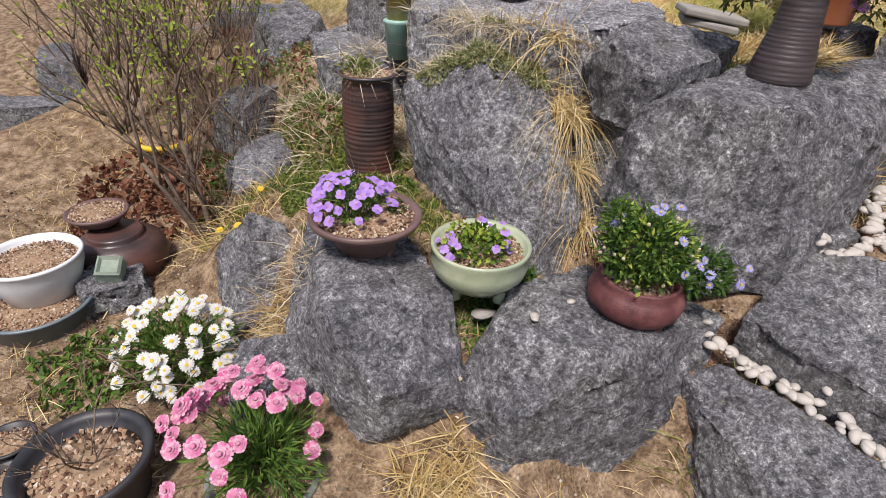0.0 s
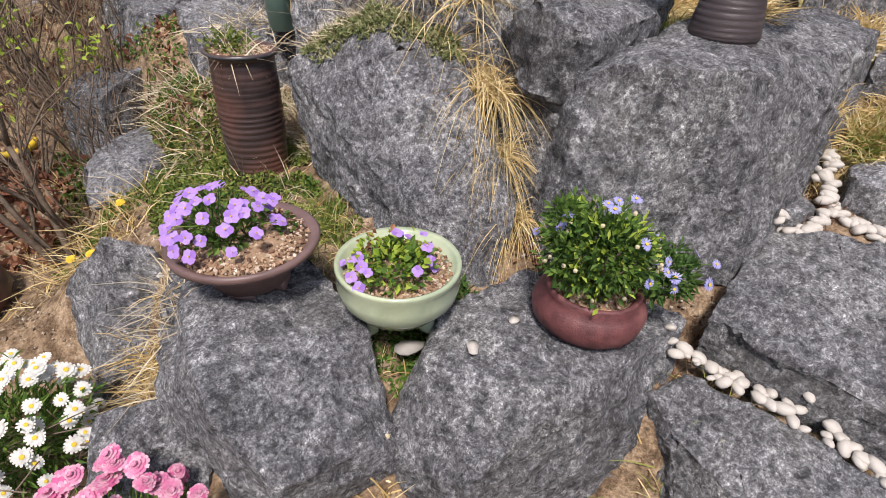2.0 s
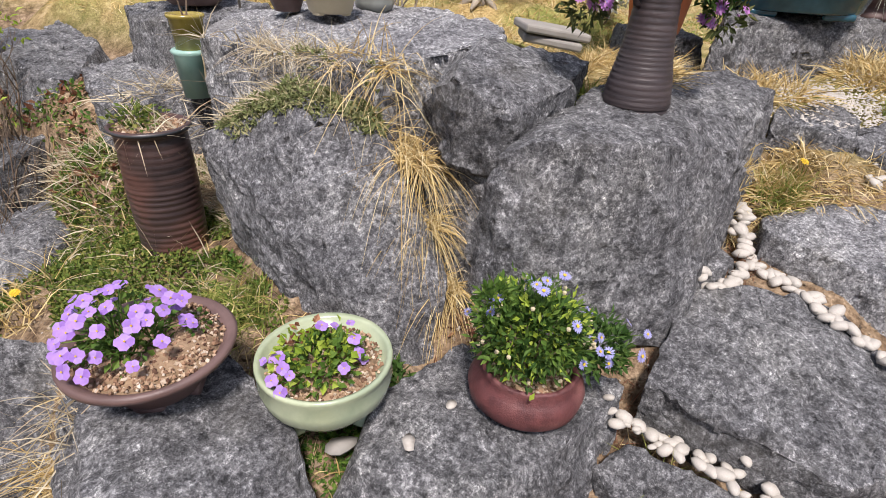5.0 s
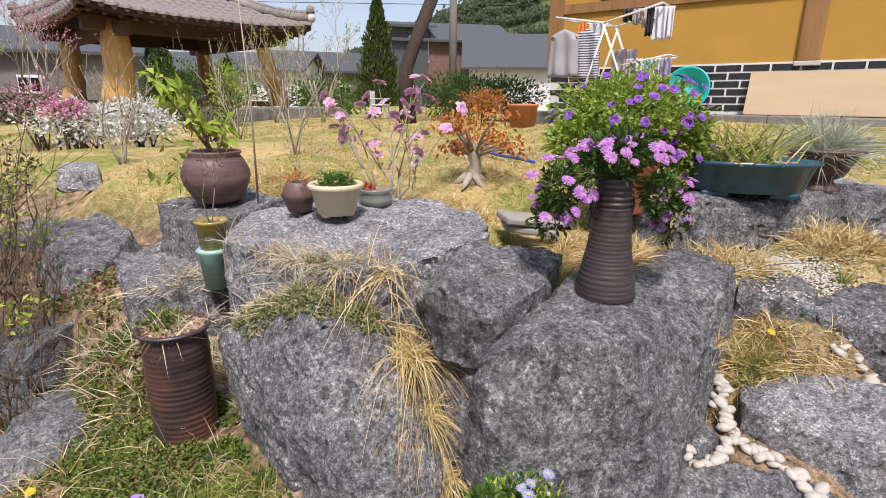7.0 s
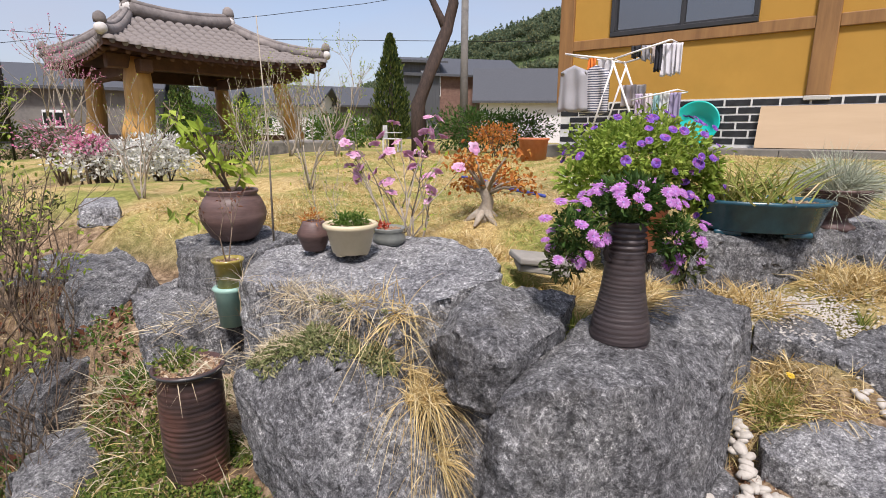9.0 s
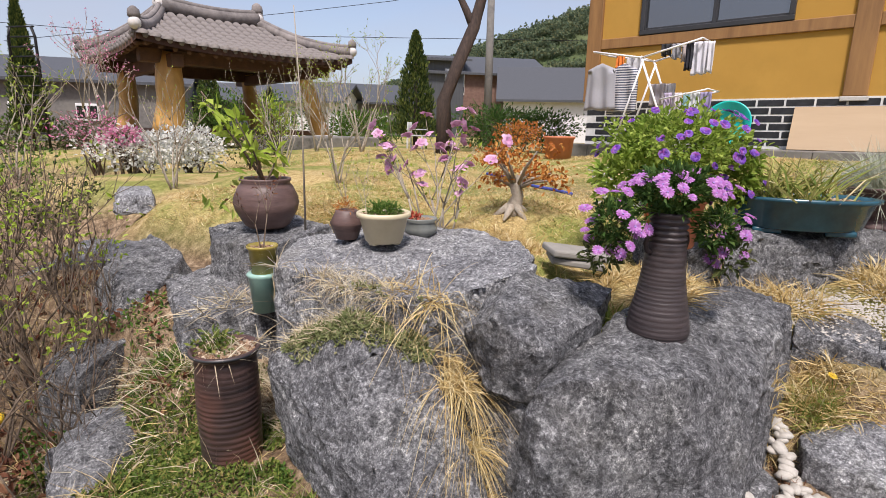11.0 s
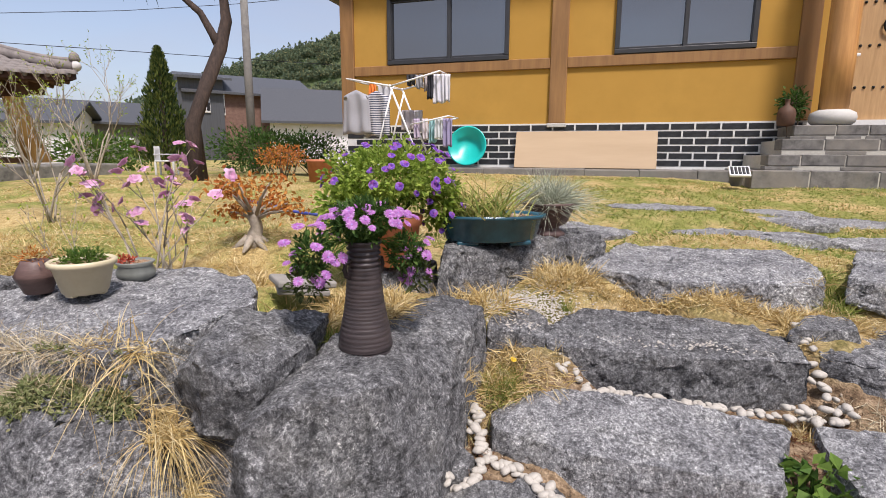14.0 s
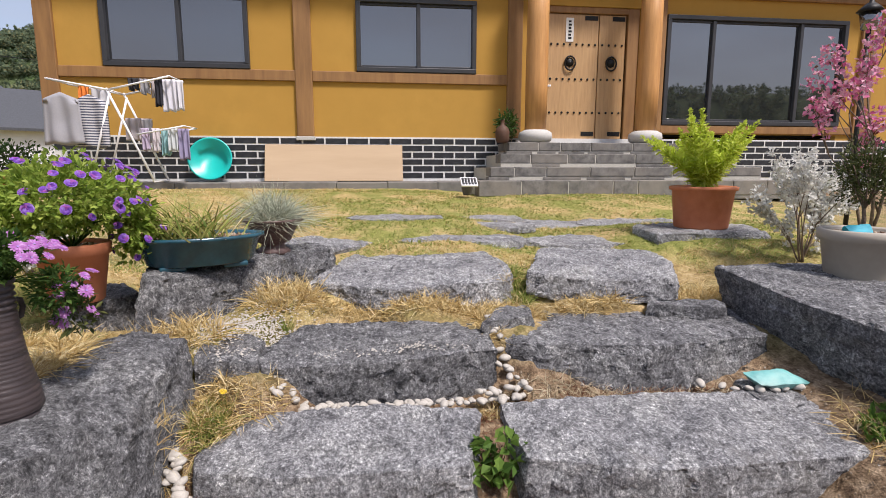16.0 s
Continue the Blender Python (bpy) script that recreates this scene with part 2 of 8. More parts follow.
def tube(bm, pts, radii, seg=6):
    pts = [Vector(p) for p in pts]
    rings = []
    for i, p in enumerate(pts):
        d = (pts[min(i + 1, len(pts) - 1)] - pts[max(i - 1, 0)]).normalized()
        s = d.cross(Vector((0.31, 0.17, 0.94)))
        s = s.normalized() if s.length > 1e-4 else Vector((1, 0, 0))
        u = d.cross(s)
        r = radii[i] if isinstance(radii, (list, tuple)) else radii
        rings.append([bm.verts.new(p + r * (math.cos(2 * math.pi * k / seg) * s + math.sin(2 * math.pi * k / seg) * u)) for k in range(seg)])
    for a, b in zip(rings, rings[1:]):
        for k in range(seg):
            bm.faces.new((a[k], a[(k + 1) % seg], b[(k + 1) % seg], b[k]))
    bm.faces.new(rings[0][::-1])
    bm.faces.new(rings[-1])
    return bm


# ---- the lie of the land ----
LOW = [(0, 0, 0), (0.25, 0.2, 0.03), (0.42, 0.55, 0.16), (-0.2, 1.1, 0.06), (0, 2, 0.08), (-0.3, 4, 0.1), (-0.4, 7, 0.15), (0.4, 1.95, 0.1),
       (0.12, 1.3, 0.05), (0.55, 2.3, 0.25), (0.56, 0.68, 0.34), (0.7, 0.76, 0.42), (0.84, 1.45, 0.49), (0.7, 1.25, 0.44), (0.6, 1.75, 0.4),
       (0.9, 1.9, 0.6), (0.9, 0.68, 0.43), (1.0, 0.75, 0.5), (0.8, 0.26, 0.12), (0.6, -0.3, 0.05), (0.5, -2, 0.05), (-2, -2, 0.0), (-3, 3, 0.1)]
HIGH = [(1.02, 0.33, 0.36), (1.1, 0.85, 0.58), (1.15, 1.02, 0.83), (1.2, 1.25, 0.9), (1.35, 0.33, 0.5), (1.6, 0.28, 0.585), (1.85, 0.3, 0.68), (1.97, 0.22, 0.8),
        (2.12, 0.33, 0.88), (1.65, 1.2, 0.97), (1.55, 0.68, 0.88), (1.85, 0.75, 0.93), (1.2, -0.1, 0.36), (1.5, -0.55, 0.47), (1.88, -0.57, 0.62), (2.3, -0.68, 0.85), (2.1, -0.3, 0.66), (2.2, -1.2, 0.68), (1.7, -0.15, 0.52), (1.65, -1.2, 0.42), (2.36, -0.4, 0.9), (2.38, -1.2, 0.905),
        (1.1, -1.0, 0.3), (1.87, -1.2, 0.645), (2.3, -1.85, 0.8), (1.92, -0.25, 0.625), (1.4, -1.85, 0.64), (1.62, -2.0, 0.72), (1.1, 2.4, 0.72), (1.0, 2.9, 0.7), (0.9, 4, 0.6)]
FAR = [(2.45, 0.1, 0.93), (2.62, -0.4, 0.9), (2.62, -1.25, 0.9), (2.8, -0.8, 0.965), (2.6, 1.6, 1.03), (2, 2.4, 1.02), (1.7, 3.2, 1.0), (1.8, 5, 0.95), (3.2, -0.6, 1.0), (4.2, -0.4, 1.05), (6, 0, 1.05), (8, 2, 1.12), (8.2, 0, 1.11), (7.2, -3, 1.06),
       (3, -3, 1.0), (3, 4, 1.04), (6, 6, 1.04), (8, 9, 1.03), (3, 9, 1.0), (20, 20, 1.0), (20, -20, 1.0), (0, 15, 0.5), (0, -20, 0.1), (3.6, -2.4, 1.0), (2.3, -2.3, 0.93)]
CTRL = np.array(LOW + HIGH + FAR)


def height(x, y):
    d2 = (CTRL[:, 0] - x) ** 2 + (CTRL[:, 1] - y) ** 2
    w = 1.0 / (d2 + 0.006) ** 2
    return float((w * CTRL[:, 2]).sum() / w.sum())


def axis_steps(lo, hi, fine, reach):
    a = list(np.arange(lo, hi + 1e-6, fine))
    s, v = fine, hi
    while v < reach:
        s *= 1.16
        v += s
        a.append(v)
    s, v = fine, lo
    while v > -reach:
        s *= 1.16
        v -= s
        a.insert(0, v)
    return a


gx, gy = axis_steps(-0.6, 3.4, 0.035, 700), axis_steps(-2.6, 3.4, 0.035, 700)
gv = []
for yy in gy:
    for xx in gx:
        near = max(0.0, 1 - max(abs(xx - 1.5), abs(yy)) / 12)
        gv.append((xx, yy, height(xx, yy) + near * (0.018 * noise.noise((xx * 7, yy * 7, 3)) + 0.008 * noise.noise((xx * 25, yy * 25, 1)))))
gf = [(j * len(gx) + i, j * len(gx) + i + 1, (j + 1) * len(gx) + i + 1, (j + 1) * len(gx) + i) for j in range(len(gy) - 1) for i in range(len(gx) - 1)]
ground = tagged(mesh_of("ground", gv, gf, M_GROUND, smooth=True), "dry straw-coloured garden lawn and bare soil", "ground", "", "structure")


# ---- boulders ----
def boulder(name, label, corners, material=None, seed=0, cell=0.0125, rough=0.0075, soften=1, group="garden boulders", category="boulder"):
    """A split block of stone: the hull of its corners, rounded and roughened."""
    bm = bmesh.new()
    mid = sum((Vector(c) for c in corners), Vector()) / len(corners)
    for c in corners:
        d = Vector(c) - mid
        bm.verts.new(mid + d * (1 + min(0.019 / max(d.length, 0.02), 0.1)))
    res = bmesh.ops.convex_hull(bm, input=bm.verts)
    junk = list({g for g in res["geom_interior"] + res["geom_unused"] if isinstance(g, bmesh.types.BMVert)})
    bmesh.ops.delete(bm, geom=junk, context="VERTS")
    # knock off corners and edges along random planes, as split stone has
    rc = random.Random(seed * 7 + 3)
    big = max((v.co - mid).length for v in bm.verts)
    for _ in range(6):
        d = Vector((rc.gauss(0, 1), rc.gauss(0, 1), rc.gauss(0, 0.8))).normalized()
        h = max(v.co.dot(d) for v in bm.verts)
        cut = rc.uniform(0.012, 0.04) * min(big, 0.6)
        bmesh.ops.bisect_plane(bm, geom=list(bm.verts) + list(bm.edges) + list(bm.faces), plane_co=d * (h - cut), plane_no=d, clear_outer=True)
    pts = [v.co.copy() for v in bm.verts]
    bm.clear()
    for p in pts:
        bm.verts.new(p)
    bmesh.ops.remove_doubles(bm, verts=bm.verts, dist=0.004)
    res = bmesh.ops.convex_hull(bm, input=bm.verts)
    junk = list({g for g in res["geom_interior"] + res["geom_unused"] if isinstance(g, bmesh.types.BMVert)})
    bmesh.ops.delete(bm, geom=junk, context="VERTS")
    for _ in range(7):
        longest = [e for e in bm.edges if e.calc_length() > cell * 1.6]
        if not longest:
            break
        bmesh.ops.subdivide_edges(bm, edges=longest, cuts=1)
        bmesh.ops.triangulate(bm, faces=[f for f in bm.faces if len(f.verts) > 3])
    for _ in range(soften):
        bmesh.ops.smooth_vert(bm, verts=bm.verts, factor=0.5, use_axis_x=True, use_axis_y=True, use_axis_z=True)
    bm.normal_update()
    s = Vector((seed * 3.7, seed * 1.3, seed * 2.1))
    moves = []
    for v in bm.verts:
        p = v.co
        w = p + 0.016 * Vector((noise.noise(p * 17 + s), noise.noise(p * 17 - s), noise.noise(p * 17 + s * 2)))
        # spalled facets: each cell is a small tilted plane of its own
        f = 0.0
        for scale, amp in ((7.5, 1.15), (21.0, 0.5)):
            g = Vector((w.x * scale, w.y * scale, w.z * scale * 0.8)) + s
            cell_at = noise.voronoi(g)[1][0]
            tilt = noise.noise_vector(cell_at * 5.37)
            f += amp * ((g - cell_at).dot(tilt) * 1.5 + 0.5 * tilt.x)
        c = noise.fractal(p * 26 + s, 0.7, 2.1, 4)
        pit = max(0.0, noise.noise(w * 11 - s) - 0.12)
        moves.append(v.normal * (rough * (1.25 * f + 0.95 * c - 2.2 * pit)))
    for v, d in zip(bm.verts, moves):
        v.co += d
    bm.normal_update()
    for ed in bm.edges:
        if ed.calc_face_angle(0.0) > 0.5:
            ed.smooth = False
    ob = obj_from(name, bm, material or M_ROCK)
    return tagged(ob, label, category, group)


def slab(top, drop, flare=0.03, low=None):
    """Corners of a block from its top outline."""
    cx, cy = sum(p[0] for p in top) / len(top), sum(p[1] for p in top) / len(top)
    out = list(top)
    for x, y, z in top:
        d = math.hypot(x - cx, y - cy)
        k = 1 + flare / max(d, 0.01)
        out.append((cx + (x - cx) * k, cy + (y - cy) * k, (z - drop) if low is None else low))
    return out


boulder("boulder", "large dark grey angular boulder carrying a ridged flower vase", [
    (1.065, 0.669, 0.88), (1.085, 0.614, 0.91), (1.25, 0.46, 0.9), (1.50, 0.375, 0.85), (1.941, 0.53, 0.935), (1.946, 0.375, 0.905), (1.5, 0.68, 0.915), (1.18, 0.69, 0.87), (1.75, 0.68, 0.92),
    (1.02, 0.60, 0.45), (1.265, 0.34, 0.5), (1.9, 0.33, 0.55), (1.9, 0.6, 0.55), (1.1, 0.8, 0.4)], M_ROCK, 1)
boulder("boulder", "big grey boulder with a sloping face and grass on its crown", [
    (0.95, 1.09, 0.905), (1.034, 0.971, 0.85), (0.879, 1.38, 0.775), (0.847, 0.954, 0.676), (0.902, 0.766, 0.506), (1.0, 0.745, 0.6), (0.89, 1.3, 0.52), (0.84, 1.0, 0.5),
    (1.2, 1.1, 0.88), (1.1, 1.4, 0.83), (1.12, 0.85, 0.55), (0.9, 0.72, 0.38)], M_ROCK_B, 2)
boulder("boulder", "grey angular boulder beside the large vase boulder", [
    (1.08, 0.8, 0.985), (1.157, 0.93, 0.908), (1.32, 0.9, 1.022), (1.515, 0.73, 0.978), (1.13, 0.705, 0.93), (1.3, 0.69, 0.955), (1.17, 0.925, 0.8), (1.11, 0.81, 0.815), (1.14, 0.71, 0.8),
    (1.45, 0.74, 0.78), (1.35, 0.88, 0.78)], M_ROCK, 3)
boulder("boulder", "narrow grey stone wedged in a dry grass gap", [
    (1.14, 0.92, 0.8), (1.2, 0.95, 0.8), (1.15, 0.7, 0.79), (1.25, 0.72, 0.8), (1.08, 0.9, 0.4), (1.08, 0.7, 0.4), (1.3, 0.9, 0.4), (1.3, 0.7, 0.4)], M_ROCK, 4)
boulder("boulder", "flat pale grey boulder with three small pots on it", slab(
    [(1.1, 1.02, 0.975), (1.44, 0.935, 1.008), (1.68, 1.12, 1.01), (1.74, 1.35, 1.017), (1.55, 1.7, 1.02), (1.29, 1.81, 0.985), (1.07, 1.62, 0.96), (1.06, 1.3, 0.97)], 0.26, 0.0), M_SLAB, 5)
boulder("boulder", "dark grey boulder under a round brown jar", slab(
    [(1.16, 2.2, 0.93), (1.2, 1.93, 0.94), (1.5, 1.93, 0.985), (1.55, 2.3, 0.985), (1.25, 2.42, 0.945)], 0.4), M_ROCK, 6)
boulder("boulder", "tall grey boulder carrying a bowl of violet flowers", [
    (0.45, 1.167, 0.521), (0.335, 0.8, 0.535), (0.601, 0.76, 0.49), (0.562, 0.633, 0.357), (0.355, 0.646, 0.43), (0.325, 0.729, 0.5), (0.325, 0.99, 0.36), (0.63, 0.98, 0.53), (0.62, 1.1, 0.5),
    (0.39, 0.74, 0.17), (0.57, 0.68, 0.2), (0.34, 0.8, 0.15), (0.32, 1.0, 0.05), (0.65, 1.1, 0.1), (0.57, 0.62, 0.29), (0.37, 0.65, 0.3)], M_ROCK_B, 7)
boulder("boulder", "narrow upright grey stone beside the flower boulder", [
    (0.3, 1.53, 0.3), (0.39, 1.45, 0.43), (0.46, 1.4, 0.41), (0.49, 1.33, 0.3), (0.26, 1.33, 0.1), (0.44, 1.15, 0.05), (0.52, 1.5, 0.05), (0.26, 1.57, 0.0)], M_ROCK, 8)
boulder("boulder", "low dark grey stone half under dry grass", [
    (0.218, 1.066, 0.303), (0.307, 0.991, 0.333), (0.323, 0.853, 0.325), (0.293, 0.817, 0.248), (0.156, 0.995, 0.225), (0.152, 0.937, 0.146), (0.5, 1.2, 0.05), (0.26, 1.2, 0.0)], M_ROCK, 9)
boulder("boulder", "broad grey boulder carrying a dark red bowl", [
    (0.657, 0.631, 0.47), (0.752, 0.428, 0.48), (1.108, 0.372, 0.46), (0.593, 0.461, 0.375), (0.96, 0.66, 0.485), (0.75, 0.69, 0.485), (0.56, 0.56, 0.3), (0.548, 0.484, 0.120), (0.550, 0.649, 0.300), (0.753, 0.386, 0.130), (0.944, 0.337, 0.280), (1.128, 0.390, 0.450), (0.95, 0.7, 0.2)], M_ROCK, 10)
boulder("boulder", "dark grey sloping boulder at the foot of the stone steps", slab(
    [(0.97, 0.34, 0.385), (1.03, 0.31, 0.4), (1.045, 0.12, 0.395), (1.02, -0.06, 0.385), (1.0, -0.32, 0.37), (0.86, -0.28, 0.33), (0.88, 0.1, 0.34), (0.93, 0.28, 0.36)], 0.32, 0.03), M_ROCK, 11)
boulder("stone_step", "flat grey stone step edged with white pebbles", slab(
    [(1.392, 0.33, 0.55), (1.457, 0.226, 0.575), (1.525, 0.097, 0.560), (1.407, -0.056, 0.520), (1.302, -0.122, 0.490), (1.115, 0.0, 0.475), (1.125, 0.145, 0.478), (1.12, 0.32, 0.495)], 0.2, -0.01), M_ROCK, 12, group="stone steps", category="step stone")
boulder("stone_step", "broad grey stone step beside a green seedling", slab(
    [(1.711, 0.263, 0.645), (1.6, 0.233, 0.655), (1.57, 0.0, 0.64), (1.59, -0.453, 0.628), (1.827, -0.532, 0.664), (1.85, -0.2, 0.69), (1.83, 0.12, 0.69)], 0.22), M_SLAB, 13, group="stone steps", category="step stone")
boulder("stone_step", "grey stone step strewn with white chips", slab(
    [(2.027, 0.153, 0.825), (1.94, 0.128, 0.8), (1.95, -0.3, 0.8), (2.034, -0.641, 0.808), (2.25, -0.6, 0.84), (2.24, 0.02, 0.85)], 0.22, 0.0), M_ROCK, 14, group="stone steps", category="step stone")
boulder("stone_step", "long grey stone step with a rough front", slab(
    [(2.09, -0.7, 0.8), (1.98, -1.2, 0.8), (2.03, -1.68, 0.81), (2.36, -1.75, 0.83), (2.42, -1.2, 0.83), (2.4, -0.8, 0.83)], 0.26, 0.04), M_ROCK_B, 15, group="stone steps", category="step stone")
boulder("stone_step", "broad rough grey lower stone step", slab(
    [(1.89, -0.63, 0.655), (1.88, -1.2, 0.66), (1.82, -1.75, 0.66), (1.5, -1.6, 0.63), (1.5, -1.0, 0.63), (1.6, -0.66, 0.63)], 0.3, 0.02), M_SLAB, 16, group="stone steps", category="step stone")
boulder("stone_step", "flat pale grey slab at the top of the steps", slab(
    [(2.489, 0.044, 0.965), (2.38, -0.3, 0.95), (2.465, -0.794, 0.955), (2.62, -0.84, 0.985), (2.975, -0.794, 0.990), (2.937, -0.105, 0.990)], 0.1, 0.01), M_SLAB, 17, group="stone steps", category="step stone")
boulder("stone_step", "flat pale grey slab in the dry lawn edge", slab(
    [(2.47, -0.9, 0.985), (2.38, -1.2, 0.96), (2.371, -1.519, 0.965), (2.6, -1.62, 0.985), (2.872, -1.673, 1.000), (3.074, -1.148, 1.000)], 0.1, 0.01), M_SLAB, 18, group="stone steps", category="step stone")
boulder("boulder", "small dark stone among white pebbles", slab(
    [(1.47, 0.365, 0.585), (1.45, 0.31, 0.58), (1.54, 0.29, 0.59), (1.58, 0.37, 0.6)], 0.14, 0.02), M_ROCK, 19, 0.015, 0.006)
boulder("boulder", "small dark stone dusted with white chips", slab(
    [(1.95, 0.345, 0.83), (1.94, 0.16, 0.82), (2.1, 0.17, 0.85), (2.12, 0.34, 0.86)], 0.18, 0.02), M_ROCK, 20, 0.018, 0.008)
boulder("boulder", "long grey boulder under the blue planter", slab(
    [(2.16, 0.58, 1.06), (2.286, 0.441, 1.040), (2.541, 0.238, 1.030), (2.916, -0.003, 1.040), (2.984, 0.072, 1.060), (2.5, 0.62, 1.07)], 0.2, 0.03), M_ROCK, 21)
boulder("boulder", "rounded grey stone under the terracotta pot", slab(
    [(2.118, 0.817, 0.950), (2.380, 0.694, 0.960), (2.518, 0.805, 0.970), (2.474, 1.026, 0.970)], 0.15, 0.03), M_ROCK, 22)
boulder("boulder", "large grey boulder retaining the lawn beside the steps", slab(
    [(2.42, -1.75, 1.0), (1.93, -1.77, 0.950), (1.49, -1.86, 0.920), (1.6, -2.6, 0.95), (2.2, -2.6, 0.97), (2.524, -2.296, 0.980)], 0.36, -0.09), M_ROCK_B, 23)
boulder("boulder", "pale grey boulder behind the ridged cylinder pot", slab(
    [(1.03, 2.38, 0.75), (0.9, 1.95, 0.74), (1.2, 1.75, 0.78), (1.25, 2.35, 0.8)], 0.45, 0.04), M_ROCK_B, 24)
boulder("boulder", "dark boulder in the shade of the shrub", [
    (1.2, 2.65, 0.79), (0.95, 2.4, 0.7), (0.9, 2.7, 0.78), (1.2, 3.0, 0.84), (0.75, 2.45, 0.3), (0.7, 2.8, 0.3), (1.3, 2.6, 0.5), (1.2, 3.1, 0.4)], M_ROCK, 25)
boulder("boulder", "small upright stone in mossy grass", [
    (0.516, 2.171, 0.32), (0.6, 2.12, 0.34), (0.62, 2.05, 0.3), (0.5, 2.1, 0.05), (0.65, 2.0, 0.1), (0.7, 2.2, 0.1), (0.52, 2.25, 0.05)], M_ROCK_B, 26)


boulder("boulder", "shaded grey boulder under the thicket", [(1.011, 2.710, 0.774), (1.168, 2.432, 0.720), (0.775, 2.784, 0.422), (0.899, 2.335, 0.445), (0.743, 2.894, 0.179), (0.891, 2.430, 0.239), (1.126, 3.379, 0.599), (1.320, 3.136, 0.544)], M_ROCK, 31, 0.022)
boulder("boulder", "brown grey boulder among thicket stems", [(0.710, 3.396, 0.617), (1.109, 3.450, 0.749), (0.565, 3.008, 0.369), (0.825, 2.868, 0.381), (0.907, 4.071, 0.509), (1.201, 3.917, 0.592), (0.634, 3.002, 0.127)], M_ROCK, 32, 0.025)
boulder("boulder", "grey boulder beside the mossy terrace", [(0.502, 1.932, 0.444), (0.706, 2.019, 0.473), (0.722, 1.907, 0.429), (0.448, 1.807, 0.353), (0.539, 1.723, 0.416), (0.687, 1.837, 0.336), (0.641, 2.357, 0.325)], M_ROCK_B, 33, 0.018)
boulder("boulder", "low grey stones behind the thicket", slab([(0.839, 3.234, 0.72), (1.063, 2.859, 0.77), (1.212, 2.977, 0.8), (1.069, 3.536, 0.76)], 0.4, 0.05), M_ROCK_B, 34, 0.03)
boulder("boulder", "brownish grey boulder in the bank below the thicket", slab([(0.66, 2.3, 0.5), (0.6, 2.52, 0.46), (0.78, 2.7, 0.52), (0.93, 2.42, 0.58)], 0.3, 0.05), M_ROCK, 36, 0.018)
boulder("boulder", "small flat stone in the lawn behind the jar", slab([(1.221, 3.499, 1.000), (1.367, 3.374, 1.000), (1.511, 3.844, 1.000), (1.372, 3.871, 1.000)], 0.1, 0.02), M_SLAB, 35, 0.03)

# ---- the house ----
def adopt(ob, parent):
    ob.parent = parent
    ob.matrix_parent_inverse = parent.matrix_basis.inverted()
    return ob


def block(name, parent, material, x0, x1, y0, y1, z0, z1, bevel=0.0, label="", smooth=False):
    bm = bmesh.new()
    box(bm, x0, x1, y0, y1, z0, z1, bevel)
    ob = adopt(obj_from(name, bm, material, smooth=smooth), parent)
    return tagged(ob, label) if label else ob


WX = 8.95
house = thing("house", (WX + 0.2, 0, 1.0), "ochre plastered house with brown timber framing and black brick base", "house")
# plaster panels between the openings
for y0, y1, z0, z1 in ((3.7, 4.4, 1.9, 4.5), (1.62, 3.7, 1.9, 2.9), (1.62, 3.7, 4.0, 4.5), (0.02, 1.62, 1.9, 4.5), (-1.87, 0.02, 1.9, 2.9), (-1.87, 0.02, 4.0, 4.5),
                       (-2.75, -1.87, 1.9, 4.5), (-5.08, -4.62, 1.9, 4.5), (-8.42, -5.08, 1.99, 2.14), (-8.42, -5.08, 3.92, 4.5), (-10.5, -8.42, 1.9, 4.5), (-4.62, -2.75, 4.0, 4.5)):
    block("wall", house, M_OCHRE, WX, WX + 0.2, y0, y1, z0, z1)
block("wall", house, M_OCHRE, WX + 0.2, 14.0, 4.3, 4.5, 1.0, 4.5)
block("wall", house, M_OCHRE, 13.8, 14.0, -10.5, 4.3, 1.0, 4.5)
block("wall", house, M_OCHRE, WX + 0.2, 13.8, -10.5, -10.3, 1.0, 4.5)
block("wall", house, M_MORTAR, WX - 0.012, WX + 0.2, -10.5, 4.5, 1.0, 1.9, label="white mortared brick footing")
# timber frame, proud of the plaster
for y0, y1 in ((4.33, 4.58), (0.70, 0.96), (-2.62, -2.38), (-5.06, -4.8), (-9.0, -8.7)):
    block("post", house, M_TIMBER, WX - 0.05, WX + 0.1, y0, y1, 1.9, 4.5, 0.012)
for y0, y1 in ((0.96, 4.33), (-2.38, 0.70)):
    block("rail", house, M_TIMBER, WX - 0.04, WX + 0.1, y0, y1, 2.735, 2.895, 0.01)
block("rail", house, M_TIMBER, WX - 0.04, WX + 0.1, -8.7, -5.06, 2.0, 2.13, 0.01)
block("rail", house, M_TIMBER, WX - 0.06, WX + 0.1, -10.5, 4.58, 4.2, 4.45, 0.015)
block("footing_stone", house, M_GRANITE, WX - 0.06, WX + 0.1, 0.68, 0.98, 1.84, 1.9, 0.01)
# roof with its eave
bm = bmesh.new()
box(bm, 8.55, 15, -12, 5.9, 4.62, 4.75)
box(bm, 8.6, 14.4, -11.4, 5.2, 4.75, 5.6)
adopt(obj_from("roof", bm, M_ROOFTILE, smooth=False), house)
for i in range(26):
    y = 5.4 - i * 0.62
    bm = bmesh.new()
    tube(bm, [(8.58, y, 4.55), (9.2, y, 4.58)], 0.055, 8)
    adopt(obj_from("rafter", bm, M_PINE), house)


